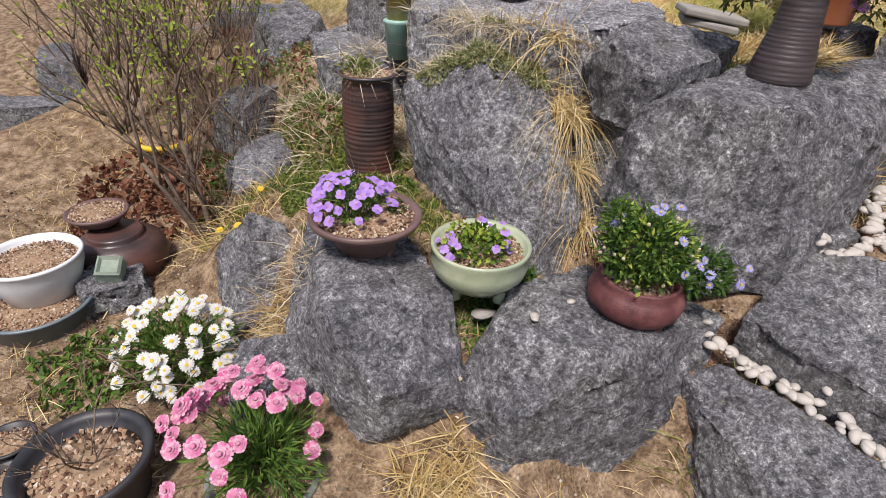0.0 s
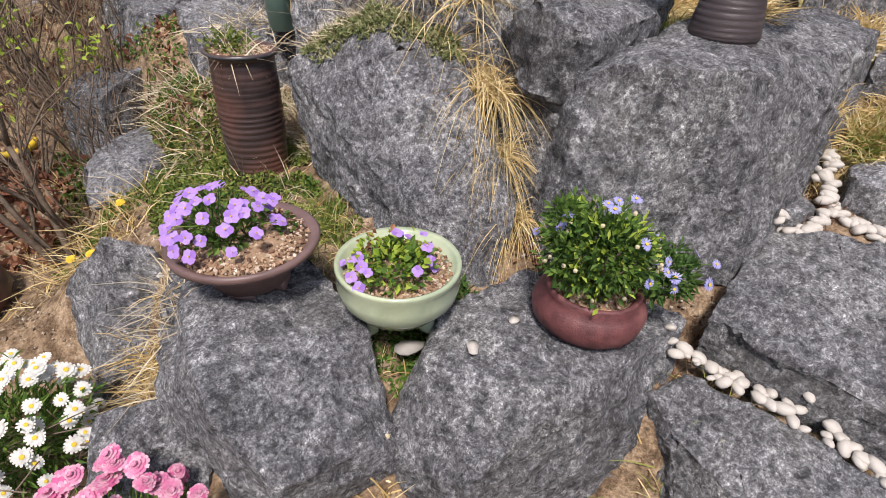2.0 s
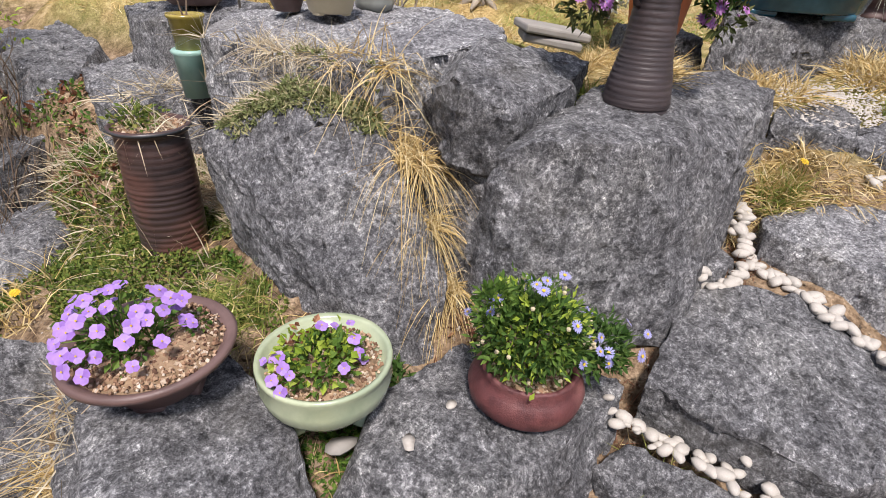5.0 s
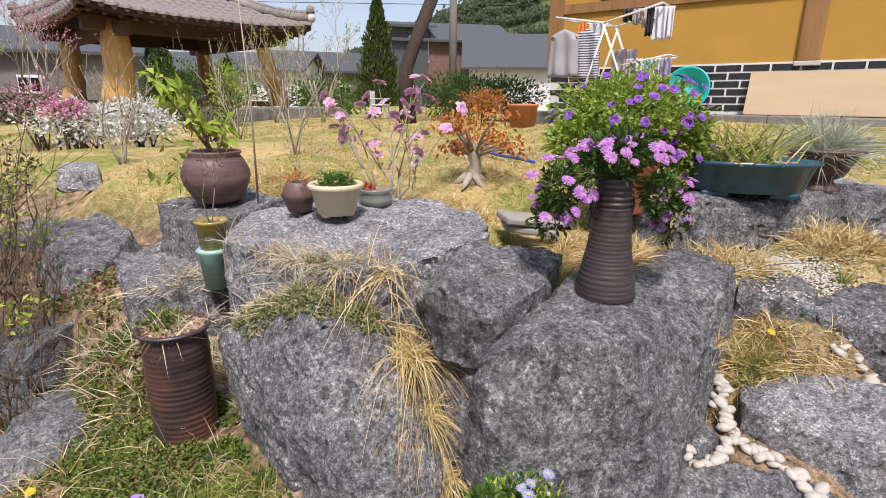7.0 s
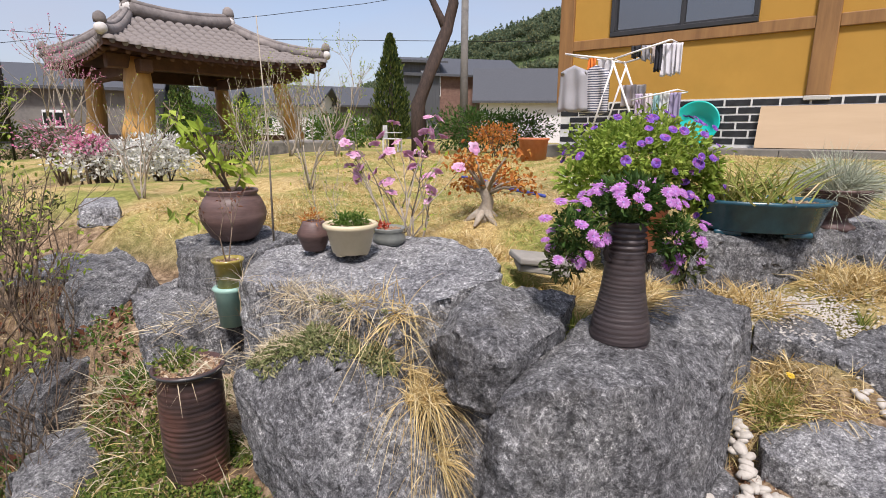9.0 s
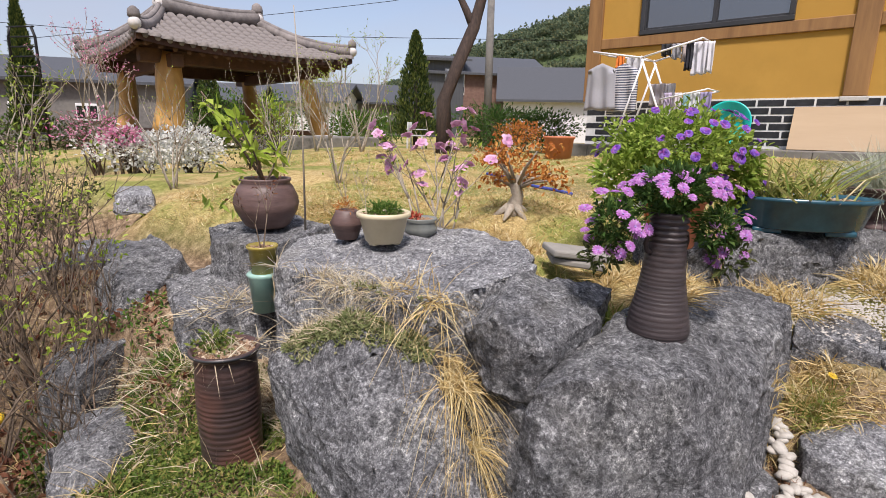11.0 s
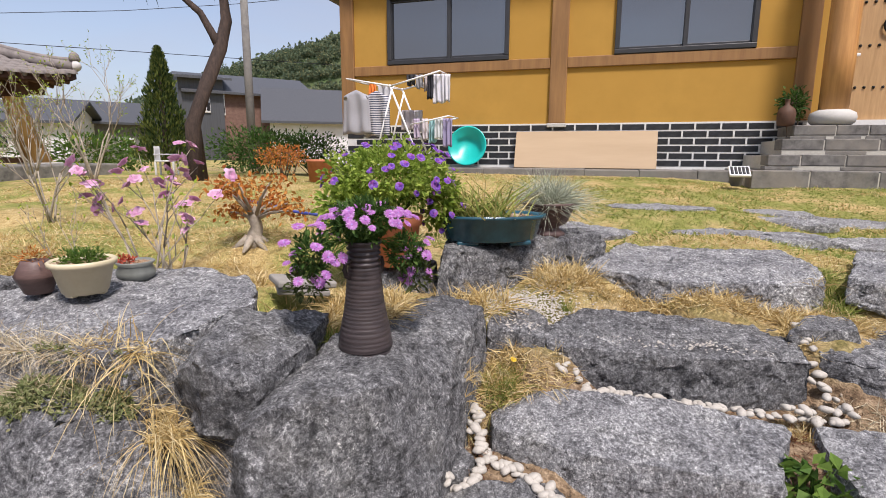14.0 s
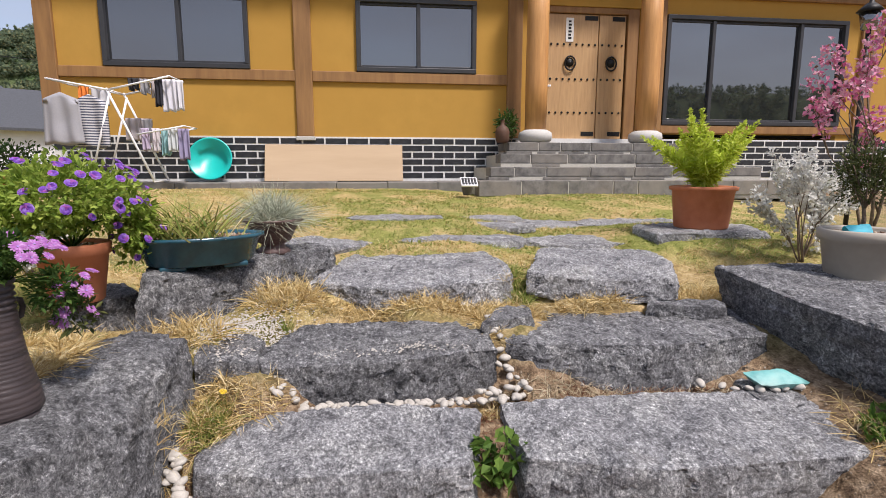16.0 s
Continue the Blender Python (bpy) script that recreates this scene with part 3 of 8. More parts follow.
def window(y0, y1, z0, z1, mullions, label):
    w = tagged(thing("window", (WX, (y0 + y1) / 2, z0), label, "window"), kind="structure")
    f = 0.07
    for a in ((y0, y1, z0, z0 + f), (y0, y1, z1 - f, z1), (y0, y0 + f, z0 + f, z1 - f), (y1 - f, y1, z0 + f, z1 - f)):
        block("window_frame", w, M_FRAME, WX - 0.05, WX + 0.1, *a, 0.008)
    ys = [y0 + f, *mullions, y1 - f]
    for k, m in enumerate(mullions):
        block("mullion", w, M_FRAME, WX - 0.03, WX + 0.08, m - 0.03, m + 0.03, z0 + f, z1 - f, 0.006)
    for k, (a, b) in enumerate(zip(ys, ys[1:])):
        d = 0.012 * (k % 2)
        block("pane", w, M_GLASS, WX + 0.02 + d, WX + 0.03 + d, a, b, z0 + f, z1 - f)
        for c in ((a, b, z0 + f, z0 + f + 0.035), (a, b, z1 - f - 0.035, z1 - f)):
            block("sash", w, M_FRAME, WX - 0.005 + d, WX + 0.018 + d, *c, 0.004)
    return w


window(1.62, 3.7, 2.9, 4.0, [2.62], "dark grey sliding window in an ochre wall").name = "window_1"
window(-1.87, 0.02, 2.9, 4.0, [-0.95], "dark grey sliding window beside the entrance").name = "window_2"
window(-8.42, -5.08, 2.14, 3.92, [-7.55, -5.93], "wide dark grey picture window with three panes").name = "window_3"
# black sheet behind the openings, standing in for the unlit rooms
block("dark_room_backing", house, M_IRON, WX + 0.3, WX + 0.36, -10.2, 4.2, 1.95, 4.4)

# entrance: recessed double door between round columns
block("door_frame", house, M_TIMBER, WX + 0.02, WX + 0.2, -2.95, -2.75, 1.8, 4.0, 0.01)
block("door_frame", house, M_TIMBER, WX + 0.02, WX + 0.2, -4.62, -4.42, 1.8, 4.0, 0.01)
block("door_frame", house, M_TIMBER, WX + 0.02, WX + 0.2, -4.42, -2.95, 3.9, 4.0, 0.01)
door = tagged(thing("door_1", (WX + 0.1, -3.7, 1.83), "closed pale wooden double door with black iron studs and knockers", "door"), kind="structure")
for n, (y0, y1) in enumerate(((-3.93, -2.97), (-4.4, -3.945))):
    leaf = block("door_leaf", door, M_DOORWOOD, WX + 0.06, WX + 0.12, y0, y1, 1.86, 3.89, 0.006)
    for z in (2.33, 2.87, 3.42):
        k = 9 if n == 0 else 4
        for i in range(k):
            bm = bmesh.new()
            bmesh.ops.create_uvsphere(bm, u_segments=8, v_segments=5, radius=0.02)
            y = y0 + (y1 - y0) * (i + 0.5) / k
            for v in bm.verts:
                v.co += Vector((WX + 0.058, y, z))
            adopt(obj_from("stud", bm, M_IRON), door)
    ky = y0 + (0.48 if n == 0 else 0.24)
    bm = bmesh.new()
    tube(bm, [(WX + 0.03, ky + 0.09 * math.sin(a), 3.12 + 0.11 * math.cos(a)) for a in np.linspace(0, 6.28, 17)], 0.014, 6)
    lathe(bm, [(0.0, -0.01), (0.075, 0.0), (0.07, 0.012), (0.02, 0.03), (0.0, 0.032)], 16, Matrix.Translation((WX + 0.055, ky, 3.14)) @ pose(0, 0, 0, 0, -90, 0))
    adopt(obj_from("door_knocker", bm, M_IRON), door)
    for z in (1.95, 3.8):
        block("hinge_strap", door, M_IRON, WX + 0.052, WX + 0.06, y0 + 0.02, y0 + 0.24, z, z + 0.07, 0.003)
block("door_lock", door, M_IRON, WX + 0.02, WX + 0.06, -3.02, -2.96, 2.75, 3.0, 0.006, "digital lock with a steel lever")
block("lever", door, M_WHITEMETAL, WX - 0.02, WX + 0.03, -3.12, -2.98, 2.73, 2.765, 0.006)
note = block("paper_notice", door, M_PAPER, WX + 0.05, WX + 0.056, -3.5, -3.37, 3.46, 3.83, 0.0, "white paper strip with dark handwriting")
for i in range(6):
    block("handwriting", door, M_IRON, WX + 0.046, WX + 0.0495, -3.465 + 0.01 * (i % 2), -3.41, 3.5 + i * 0.052, 3.53 + i * 0.052)
for y in (-2.73, -4.55):
    col = thing("column", (8.45, y, 1.8), "round honey pine porch column on a granite base", "column", "porch columns")
    bm = bmesh.new()
    lathe(bm, [(0.2, 0.0), (0.25, 0.04), (0.265, 0.1), (0.25, 0.16), (0.18, 0.2), (0.16, 0.2)], 28)
    part("base_stone", bm, M_GRANITE, col, "pale rounded granite base")
    bm = bmesh.new()
    lathe(bm, [(0.165, 0.19), (0.17, 0.9), (0.165, 1.8), (0.155, 2.78)], 28)
    part("shaft", bm, M_PINE, col)
# brick courses on the footing, white joints recessed
brick_mesh = None
for row in range(6):
    z = 1.247 + row * 0.108
    for i in range(44):
        y = 4.5 - i * 0.345 - (0.17 if row % 2 else 0)
        if -4.7 < y < -2.4 or y < -9.4:
            continue
        if brick_mesh is None:
            bm = bmesh.new()
            box(bm, -0.02, 0.02, -0.159, 0.159, -0.042, 0.042, 0.003)
            brick_mesh = bpy.data.meshes.new("brick")
            bm.to_mesh(brick_mesh)
            bm.free()
            brick_mesh.materials.append(M_BRICK)
        b = new("brick", brick_mesh)
        b.location = (WX + 0.002, y - 0.163, z + 0.046)
        adopt(b, house)

# paved ledge along the wall
ledge = tagged(thing("ledge", (8.6, 1.5, 1.0), "worn grey concrete ledge along the house wall", "ledge"), kind="structure")
for i in range(9):
    y = 4.9 - i * 0.76
    block("kerb_block", ledge, M_CONCRETE, 8.3, 8.93, y - 0.755, y, 0.95, 1.2 + 0.004 * (i % 3), 0.012)
# entrance steps of stone blocks with pale joints
steps = tagged(thing("entrance_steps", (8.0, -3.7, 1.0), "four weathered grey stone entrance steps with pale joints", "steps"), kind="structure")
rng = random.Random(5)
for k, (x0, y1, y0, z0, z1) in enumerate(((7.3, -1.62, -6.2, 0.98, 1.245), (7.6, -1.84, -6.0, 1.245, 1.43), (7.9, -2.05, -5.8, 1.43, 1.62), (8.2, -2.25, -5.4, 1.62, 1.8))):
    block("tread_bed", steps, M_STEPJOINT, x0 + 0.012, 9.0, y0 + 0.01, y1 - 0.01, z0, z1 - 0.012)
    y = y1
    while y > y0 + 0.1:
        w = min(rng.uniform(0.35, 0.75), y - y0)
        j = rng.uniform(-0.006, 0.006)
        block("step_block", steps, M_STEP, x0 + j, x0 + 0.33 + (0.47 if k == 3 else 0), y - w + 0.012, y, z0 + 0.055, z1 + j * 0.5, 0.01)
        block("riser_block", steps, M_STEP, x0 + 0.008 + j, x0 + 0.2, y - w * 0.8 + 0.01, y - 0.012 + w * 0.1 * (k % 2), z0 + 0.002, z0 + 0.045, 0.006)
        y -= w

# things along the wall
bm = bmesh.new()
box(bm, -0.009, 0.009, -1.06, 1.06, 0, 0.59, 0.002, pose(8.7, 0.39, 1.212, 0, 18, 0))
tagged(obj_from("plywood_board", bm, M_BOARD, smooth=False), "bare plywood board leaning against the black brick", "board")
bm = bmesh.new()
lathe(bm, [(0.0, 0.0), (0.2, 0.0), (0.225, 0.01), (0.3, 0.15), (0.325, 0.155), (0.325, 0.165), (0.3, 0.162), (0.215, 0.02), (0.0, 0.012)], 40, pose(8.9, 2.24, 1.52, 0, -78, 0))
tagged(obj_from("wash_basin", bm, M_TEALPL), "round turquoise plastic wash basin leaning on the wall", "basin")
for (x, y) in ((7.9, -1.95),):
    lamp = thing("garden_lamp", (7.25, -1.45, 1.06), "small solar garden lamp with a grey base", "garden lamp")
    bm = bmesh.new()
    lathe(bm, [(0.05, 0), (0.06, 0.02), (0.09, 0.15), (0.09, 0.17)], 4)
    part("base", bm, M_CONCRETE, lamp)
    bm = bmesh.new()
    box(bm, -0.09, 0.09, -0.11, 0.11, 0.2, 0.23, 0.005, pose(0, 0, 0, 0, -35, 0))
    part("panel_frame", bm, M_WHITEMETAL, lamp)
    for i in range(5):
        bm = bmesh.new()
        box(bm, -0.07, 0.07, -0.095 + i * 0.04, -0.065 + i * 0.04, 0.231, 0.235, 0, pose(0, 0, 0, 0, -35, 0))
        part("cell", bm, M_FRAME, lamp)
pot = thing("brown_bottle", (8.35, -2.18, 1.8), "dark brown glazed bottle on the porch edge", "bottle")
bm = bmesh.new()
lathe(bm, [(0.08, 0), (0.1, 0.03), (0.11, 0.16), (0.09, 0.22), (0.03, 0.27), (0.03, 0.33), (0.036, 0.34)], 20)
part("body", bm, M_EAVE, pot)

# clothes airer with washing
rack = thing("clothes_airer", (8.3, 3.2, 1.2), "white folding clothes airer hung with washing", "clothes airer")


def rod(parent, name, pts, r, material):
    bm = bmesh.new()
    tube(bm, pts, r, 6)
    return adopt(obj_from(name, bm, material), parent)


for x in (8.0, 8.5):
    rod(rack, "wing_rail", [(x, 4.0, 2.57), (x, 3.26, 2.44)], 0.014, M_WHITEMETAL)
    rod(rack, "wing_rail", [(x, 3.26, 2.44), (x, 2.47, 2.63)], 0.014, M_WHITEMETAL)
    rod(rack, "wing_rail", [(x, 2.95, 1.86), (x, 2.33, 1.98)], 0.012, M_WHITEMETAL)
    rod(rack, "leg", [(x, 3.28, 2.46), (x, 2.76, 1.22)], 0.016, M_WHITEMETAL)
    rod(rack, "leg", [(x, 3.24, 2.4), (x, 3.58, 1.215)], 0.016, M_WHITEMETAL)
for y, z in ((4.0, 2.57), (3.75, 2.525), (3.5, 2.48), (3.26, 2.44), (3.0, 2.5), (2.75, 2.56), (2.47, 2.63), (2.33, 1.98), (2.6, 1.93), (2.76, 1.23), (3.58, 1.22)):
    rod(rack, "crossbar", [(7.98, y, z), (8.52, y, z)], 0.009, M_WHITEMETAL)


def cloth_mat(name, c):
    return surface(name, tuple(v * 0.9 for v in c), c, 60, 0.95, 0.2, fine=500)


def striped():
    m, t, b = nodes_of("navy striped jersey")
    c = t.nodes.new("ShaderNodeTexCoord")
    w = t.nodes.new("ShaderNodeTexWave")
    w.bands_direction = "Z"
    w.inputs["Scale"].default_value = 9.0
    w.inputs["Distortion"].default_value = 0.4
    t.links.new(c.outputs["Object"], w.inputs["Vector"])
    r = ramp_node(t, w.outputs["Fac"], [(0.42, (0.5, 0.5, 0.52)), (0.58, (0.06, 0.065, 0.1))])
    t.links.new(r.outputs["Color"], b.inputs["Base Color"])
    b.inputs["Roughness"].default_value = 0.95
    return m


def hung(name, label, y0, y1, z0, z1, x, material, seed, taper=0.0, sleeves=False):
    """A hanging garment with soft vertical folds and real thickness."""
    bm = bmesh.new()
    nu, nv = 18, 12
    grid = []
    for side in (0, 1):
        g = []
        for j in range(nv + 1):
            v = j / nv
            row = []
            for i in range(nu + 1):
                u = i / nu
                w = 1 + taper * (v - 0.5)
                y = (y0 + y1) / 2 + (u - 0.5) * (y1 - y0) * w
                fold = 0.022 * (0.3 + v) * math.sin(u * 13 + seed + 1.5 * v) + 0.015 * noise.noise((u * 4, v * 3, seed))
                z = z1 - v * (z1 - z0) + 0.012 * math.sin(u * 9 + seed) * v
                if sleeves and v < 0.12:
                    z -= 0.09 * abs(u - 0.5) * 2
                row.append(bm.verts.new((x + fold + (0.014 if side else -0.014), y, z)))
            g.append(row)
        grid.append(g)
    for s, g in enumerate(grid):
        for j in range(nv):
            for i in range(nu):
                q = (g[j][i], g[j][i + 1], g[j + 1][i + 1], g[j + 1][i])
                bm.faces.new(q if s else q[::-1])
    a, b = grid
    for i in range(nu):
        bm.faces.new((a[0][i], a[0][i + 1], b[0][i + 1], b[0][i]))
        bm.faces.new((a[nv][i + 1], a[nv][i], b[nv][i], b[nv][i + 1]))
    for j in range(nv):
        bm.faces.new((a[j + 1][0], a[j][0], b[j][0], b[j + 1][0]))
        bm.faces.new((a[j][nu], a[j + 1][nu], b[j + 1][nu], b[j][nu]))
    return tagged(obj_from(name, bm, material), label, "laundry", "washing on the airer")


hung("shirt", "grey T-shirt hanging on the airer", 3.62, 4.08, 1.72, 2.4, 8.0, cloth_mat("grey jersey", (0.33, 0.33, 0.36)), 1, 0.15, True)
hung("shirt", "navy striped long shirt hanging on the airer", 3.3, 3.72, 1.68, 2.38, 8.02, striped(), 2, 0.1, True)
hung("cloth", "orange cloth hung over the airer", 3.64, 3.76, 2.36, 2.53, 8.3, cloth_mat("orange cloth", (0.75, 0.22, 0.04)), 3)
hung("cloth", "pale grey cloth hung on the airer", 3.4, 3.62, 2.28, 2.5, 8.35, cloth_mat("pale grey cloth", (0.5, 0.5, 0.52)), 4)
for i, (y, w, d, c, n) in enumerate(((2.98, 0.1, 0.16, (0.03, 0.03, 0.035), "black"), (2.86, 0.09, 0.2, (0.3, 0.3, 0.33), "grey"), (2.74, 0.1, 0.24, (0.45, 0.4, 0.4), "beige"),
                                     (2.66, 0.07, 0.36, (0.025, 0.025, 0.035), "black"), (2.56, 0.13, 0.42, (0.62, 0.62, 0.68), "pale"), (2.45, 0.1, 0.4, (0.66, 0.66, 0.7), "white"))):
    hung("sock" if d < 0.3 else "trousers", f"{n} garment pegged along the airer rail", y - w, y + w * 0.3, 2.6 - d, 2.6, 8.04 + 0.05 * (i % 3), cloth_mat(n + " cloth", c), 5 + i)
for i, (y, w, d, c, n) in enumerate(((3.1, 0.2, 0.3, (0.42, 0.38, 0.4), "mauve grey"), (2.95, 0.15, 0.33, (0.5, 0.48, 0.5), "pale grey"), (3.2, 0.1, 0.3, (0.2, 0.2, 0.22), "dark grey"))):
    hung("cloth", f"{n} small towel on the inner rail", y - w / 2, y + w / 2, 2.1 - d, 2.1, 8.3 + 0.06 * i, cloth_mat(n + " towel", c), 15 + i)
for i, (y, w, d, c, n) in enumerate(((2.86, 0.1, 0.3, (0.45, 0.38, 0.5), "lilac"), (2.74, 0.1, 0.32, (0.6, 0.55, 0.58), "pinkish"), (2.62, 0.12, 0.36, (0.3, 0.52, 0.55), "aqua"), (2.5, 0.12, 0.3, (0.55, 0.58, 0.6), "pale"), (2.37, 0.14, 0.42, (0.3, 0.27, 0.42), "violet grey"))):
    hung("cloth", f"{n} cloth folded over the low rail", y - w / 2, y + w / 2, 1.95 - d, 1.95, 8.05 + 0.04 * (i % 3), cloth_mat(n + " cloth", c), 25 + i)

# ---- garden pavilion ----
PAV = pose(6.2, 12.19, 0, 0, 0, -5)
pav = thing("pavilion", (6.2, 12.19, 1.0), "Korean garden pavilion with curved grey tiled roof on log posts", "pavilion", "", -5)
M_PLASTER = surface("pale lime plaster", (0.5, 0.48, 0.46), (0.62, 0.6, 0.58), 12, 0.9, 0.2)


def pav_part(name, bm, material, smooth=True, label=""):
    bm.transform(PAV)
    ob = adopt(obj_from(name, bm, material, smooth=smooth), pav)
    return tagged(ob, label) if label else ob


def pav_block(name, material, x0, x1, y0, y1, z0, z1, bevel=0.02, label=""):
    bm = bmesh.new()
    box(bm, x0, x1, y0, y1, z0, z1, bevel)
    return pav_part(name, bm, material, False, label)


RW, RD, RIDGE = 4.3, 4.4, 2.1


def roof_z(v, w):
    """v from ridge (0) to eave (1), w along the eave (-1 to 1): hollow slopes with lifted corners."""
    return 3.64 - 1.22 * v + 0.34 * v * v + 0.13 * v * v * abs(w) ** 3


def roof_point(v, w, side):
    """Sides 0 and 2 are the long slopes, 1 and 3 the hip ends."""
    hx, hy = RIDGE / 2 + (RW - RIDGE) / 2 * v, RD / 2 * v
    z = roof_z(v, w)
    return Vector(((w * hx, -hy, z), (hx, w * hy, z), (w * hx, hy, z), (-hx, w * hy, z))[side])


# crooked log posts
for x, y, r, lx in ((-1.42, -1.45, 0.25, -0.12), (1.36, -1.45, 0.18, 0.4), (-1.42, 1.45, 0.2, -0.1), (1.36, 1.45, 0.2, 0.25)):
    bm = bmesh.new()
    tube(bm, [(x + lx * (1 - k / 7) ** 1.3 + 0.015 * math.sin(k * 1.1 + x), y + 0.015 * math.sin(k * 1.3), 1.2 + k * 0.215) for k in range(8)],
         [r * (1.16 - 0.05 * k + 0.05 * math.sin(k * 1.2 + x * 3)) for k in range(8)], 16)
    pav_part("post", bm, M_LOG)
    pav_block("plinth_stone", M_GRANITE, x + lx - 0.28, x + lx + 0.28, y - 0.28, y + 0.28, 0.95, 1.22, 0.03)
pav_block("floor", M_EAVE, -1.5, 1.5, -1.5, 1.6, 1.22, 1.32)
pav_block("plinth", M_STEP, -0.5, 1.9, -3.5, -2.4, 0.9, 1.22, 0.03, "dark stone plinth")
for y in (-1.45, 1.45):
    pav_block("beam", M_EAVE, -1.95, 1.95, y - 0.11, y + 0.11, 2.5, 2.75)
for x in (-1.42, 1.36):
    pav_block("beam", M_EAVE, x - 0.11, x + 0.11, -1.9, 1.9, 2.42, 2.66)
# roof deck, four hollow slopes with thickness
bm = bmesh.new()
for side in range(4):
    g = [[[bm.verts.new(roof_point(j / 10, i / 10 - 1, side) - Vector((0, 0, dz))) for i in range(21)] for j in range(11)] for dz in (0.0, 0.1)]
    for k in (0, 1):
        for j in range(10):
            for i in range(20):
                bm.faces.new((g[k][j][i], g[k][j][i + 1], g[k][j + 1][i + 1], g[k][j + 1][i]))
    for i in range(20):
        bm.faces.new((g[0][10][i], g[0][10][i + 1], g[1][10][i + 1], g[1][10][i]))
bmesh.ops.remove_doubles(bm, verts=bm.verts, dist=0.002)
pav_part("roof_deck", bm, M_EAVE)
for side in (0, 1, 3):
    for i in range(18):
        w = (i + 0.5) / 9 - 1
        bm = bmesh.new()
        tube(bm, [roof_point(0.6, w, side) - Vector((0, 0, 0.15)), roof_point(0.97, w, side) - Vector((0, 0, 0.14))], 0.045, 6)
        pav_part("rafter", bm, M_EAVE)
# cover tiles in rows down the slopes, each course its own step
tile_verts, tile_faces = [], []
for end, sc in ((0, 1.0), (1, 1.12)):
    for k in range(7):
        a = math.pi * k / 6
        tile_verts.append((0.085 * sc * math.cos(a), end * -0.3, 0.065 * sc * math.sin(a) + 0.012 * end))
for k in range(6):
    tile_faces.append((k, k + 1, 8 + k, 7 + k))
tile_faces.append(tuple(range(7, 14)))
tile_me = bpy.data.meshes.new("roof_tile")
tile_me.from_pydata(tile_verts, [], tile_faces)
tile_me.materials.append(M_ROOFTILE)
tile_me.polygons.foreach_set("use_smooth", [True] * len(tile_me.polygons))


def tile_rows(side, count, make):
    """Parallel rows at even steps along the eave, cut off by the hips."""
    half = (RW if side in (0, 2) else RD) / 2
    for i in range(count):
        across = ((i + 0.5) / count * 2 - 1) * half
        for j in range(9):
            v = (j + 0.05) / 9
            reach = (RIDGE / 2 + (RW - RIDGE) / 2 * (v + 0.08)) if side in (0, 2) else RD / 2 * (v + 0.08)
            if abs(across) > reach:
                continue
            ends = []
            for u in (v, v + 1 / 9):
                h = (RIDGE / 2 + (RW - RIDGE) / 2 * u) if side in (0, 2) else max(RD / 2 * u, 0.05)
                ends.append(roof_point(u, max(-1, min(1, across / h)), side))
            make(*ends)


def lay_tile(p, q):
    d = (p - q).normalized()
    xax = d.cross(Vector((0, 0, 1))).normalized()
    zax = xax.cross(d).normalized()
    ob = new("roof_tile", tile_me)
    ob.matrix_basis = PAV @ Matrix.Translation(p + zax * 0.005) @ Matrix((xax, d, zax)).transposed().to_4x4()
    adopt(ob, pav)


tile_rows(0, 22, lay_tile)
for side in (1, 2, 3):
    bm = bmesh.new()
    tile_rows(side, 22, lambda p, q: tube(bm, [p + Vector((0, 0, 0.02)), q + Vector((0, 0, 0.03))], [0.065, 0.075], 6))
    pav_part("tile_slope", bm, M_ROOFTILE)["kind"] = "stuff"
# round eave tile ends with a scalloped edge
for side in (0, 1, 3):
    for i in range(22):
        w = ((i + 0.5) / 11 - 1) * 0.985
        bm = bmesh.new()
        bmesh.ops.create_uvsphere(bm, u_segments=10, v_segments=6, radius=0.062, matrix=Matrix.Translation(roof_point(0.985, w, side) + Vector((0, 0, -0.01))))
        pav_part("eave_tile", bm, M_ROOFTILE)
# ridge and hip rolls: pale mortar, dark capping and upturned ends
rolls = [([roof_point(0.0, w, 0) + Vector((0, 0, 0.1 + 0.08 * w * w)) for w in np.linspace(-1, 1, 12)], 0.14)]
for w, side in ((-1, 0), (1, 0), (-1, 2), (1, 2)):
    rolls.append(([roof_point(v, w, side) + Vector((0, 0, 0.09 + 0.05 * v ** 3)) for v in np.linspace(0.02, 1, 9)], 0.105))
for pts, r in rolls:
    bm = bmesh.new()
    tube(bm, pts, r, 10)
    pav_part("ridge_roll", bm, M_ROOFTILE)
    bm = bmesh.new()
    tube(bm, [p + Vector((0, 0, r * 0.95)) for p in pts], r * 0.5, 8)
    pav_part("ridge_cap", bm, M_ROOFTILE)
    for q in (pts[0], pts[-1]):
        bm = bmesh.new()
        bmesh.ops.create_uvsphere(bm, u_segments=14, v_segments=8, radius=r * 0.98, matrix=Matrix.Translation(q))
        pav_part("end_cap", bm, M_PLASTER)
        bm = bmesh.new()
        lathe(bm, [(r * 0.9, r * 0.8), (r * 1.0, r * 1.3), (r * 0.85, r * 2.0), (r * 0.4, r * 2.4), (0.02, r * 2.5)], 12, Matrix.Translation(q), (1.0, 0.6))
        pav_part("end_tile", bm, M_ROOFTILE)

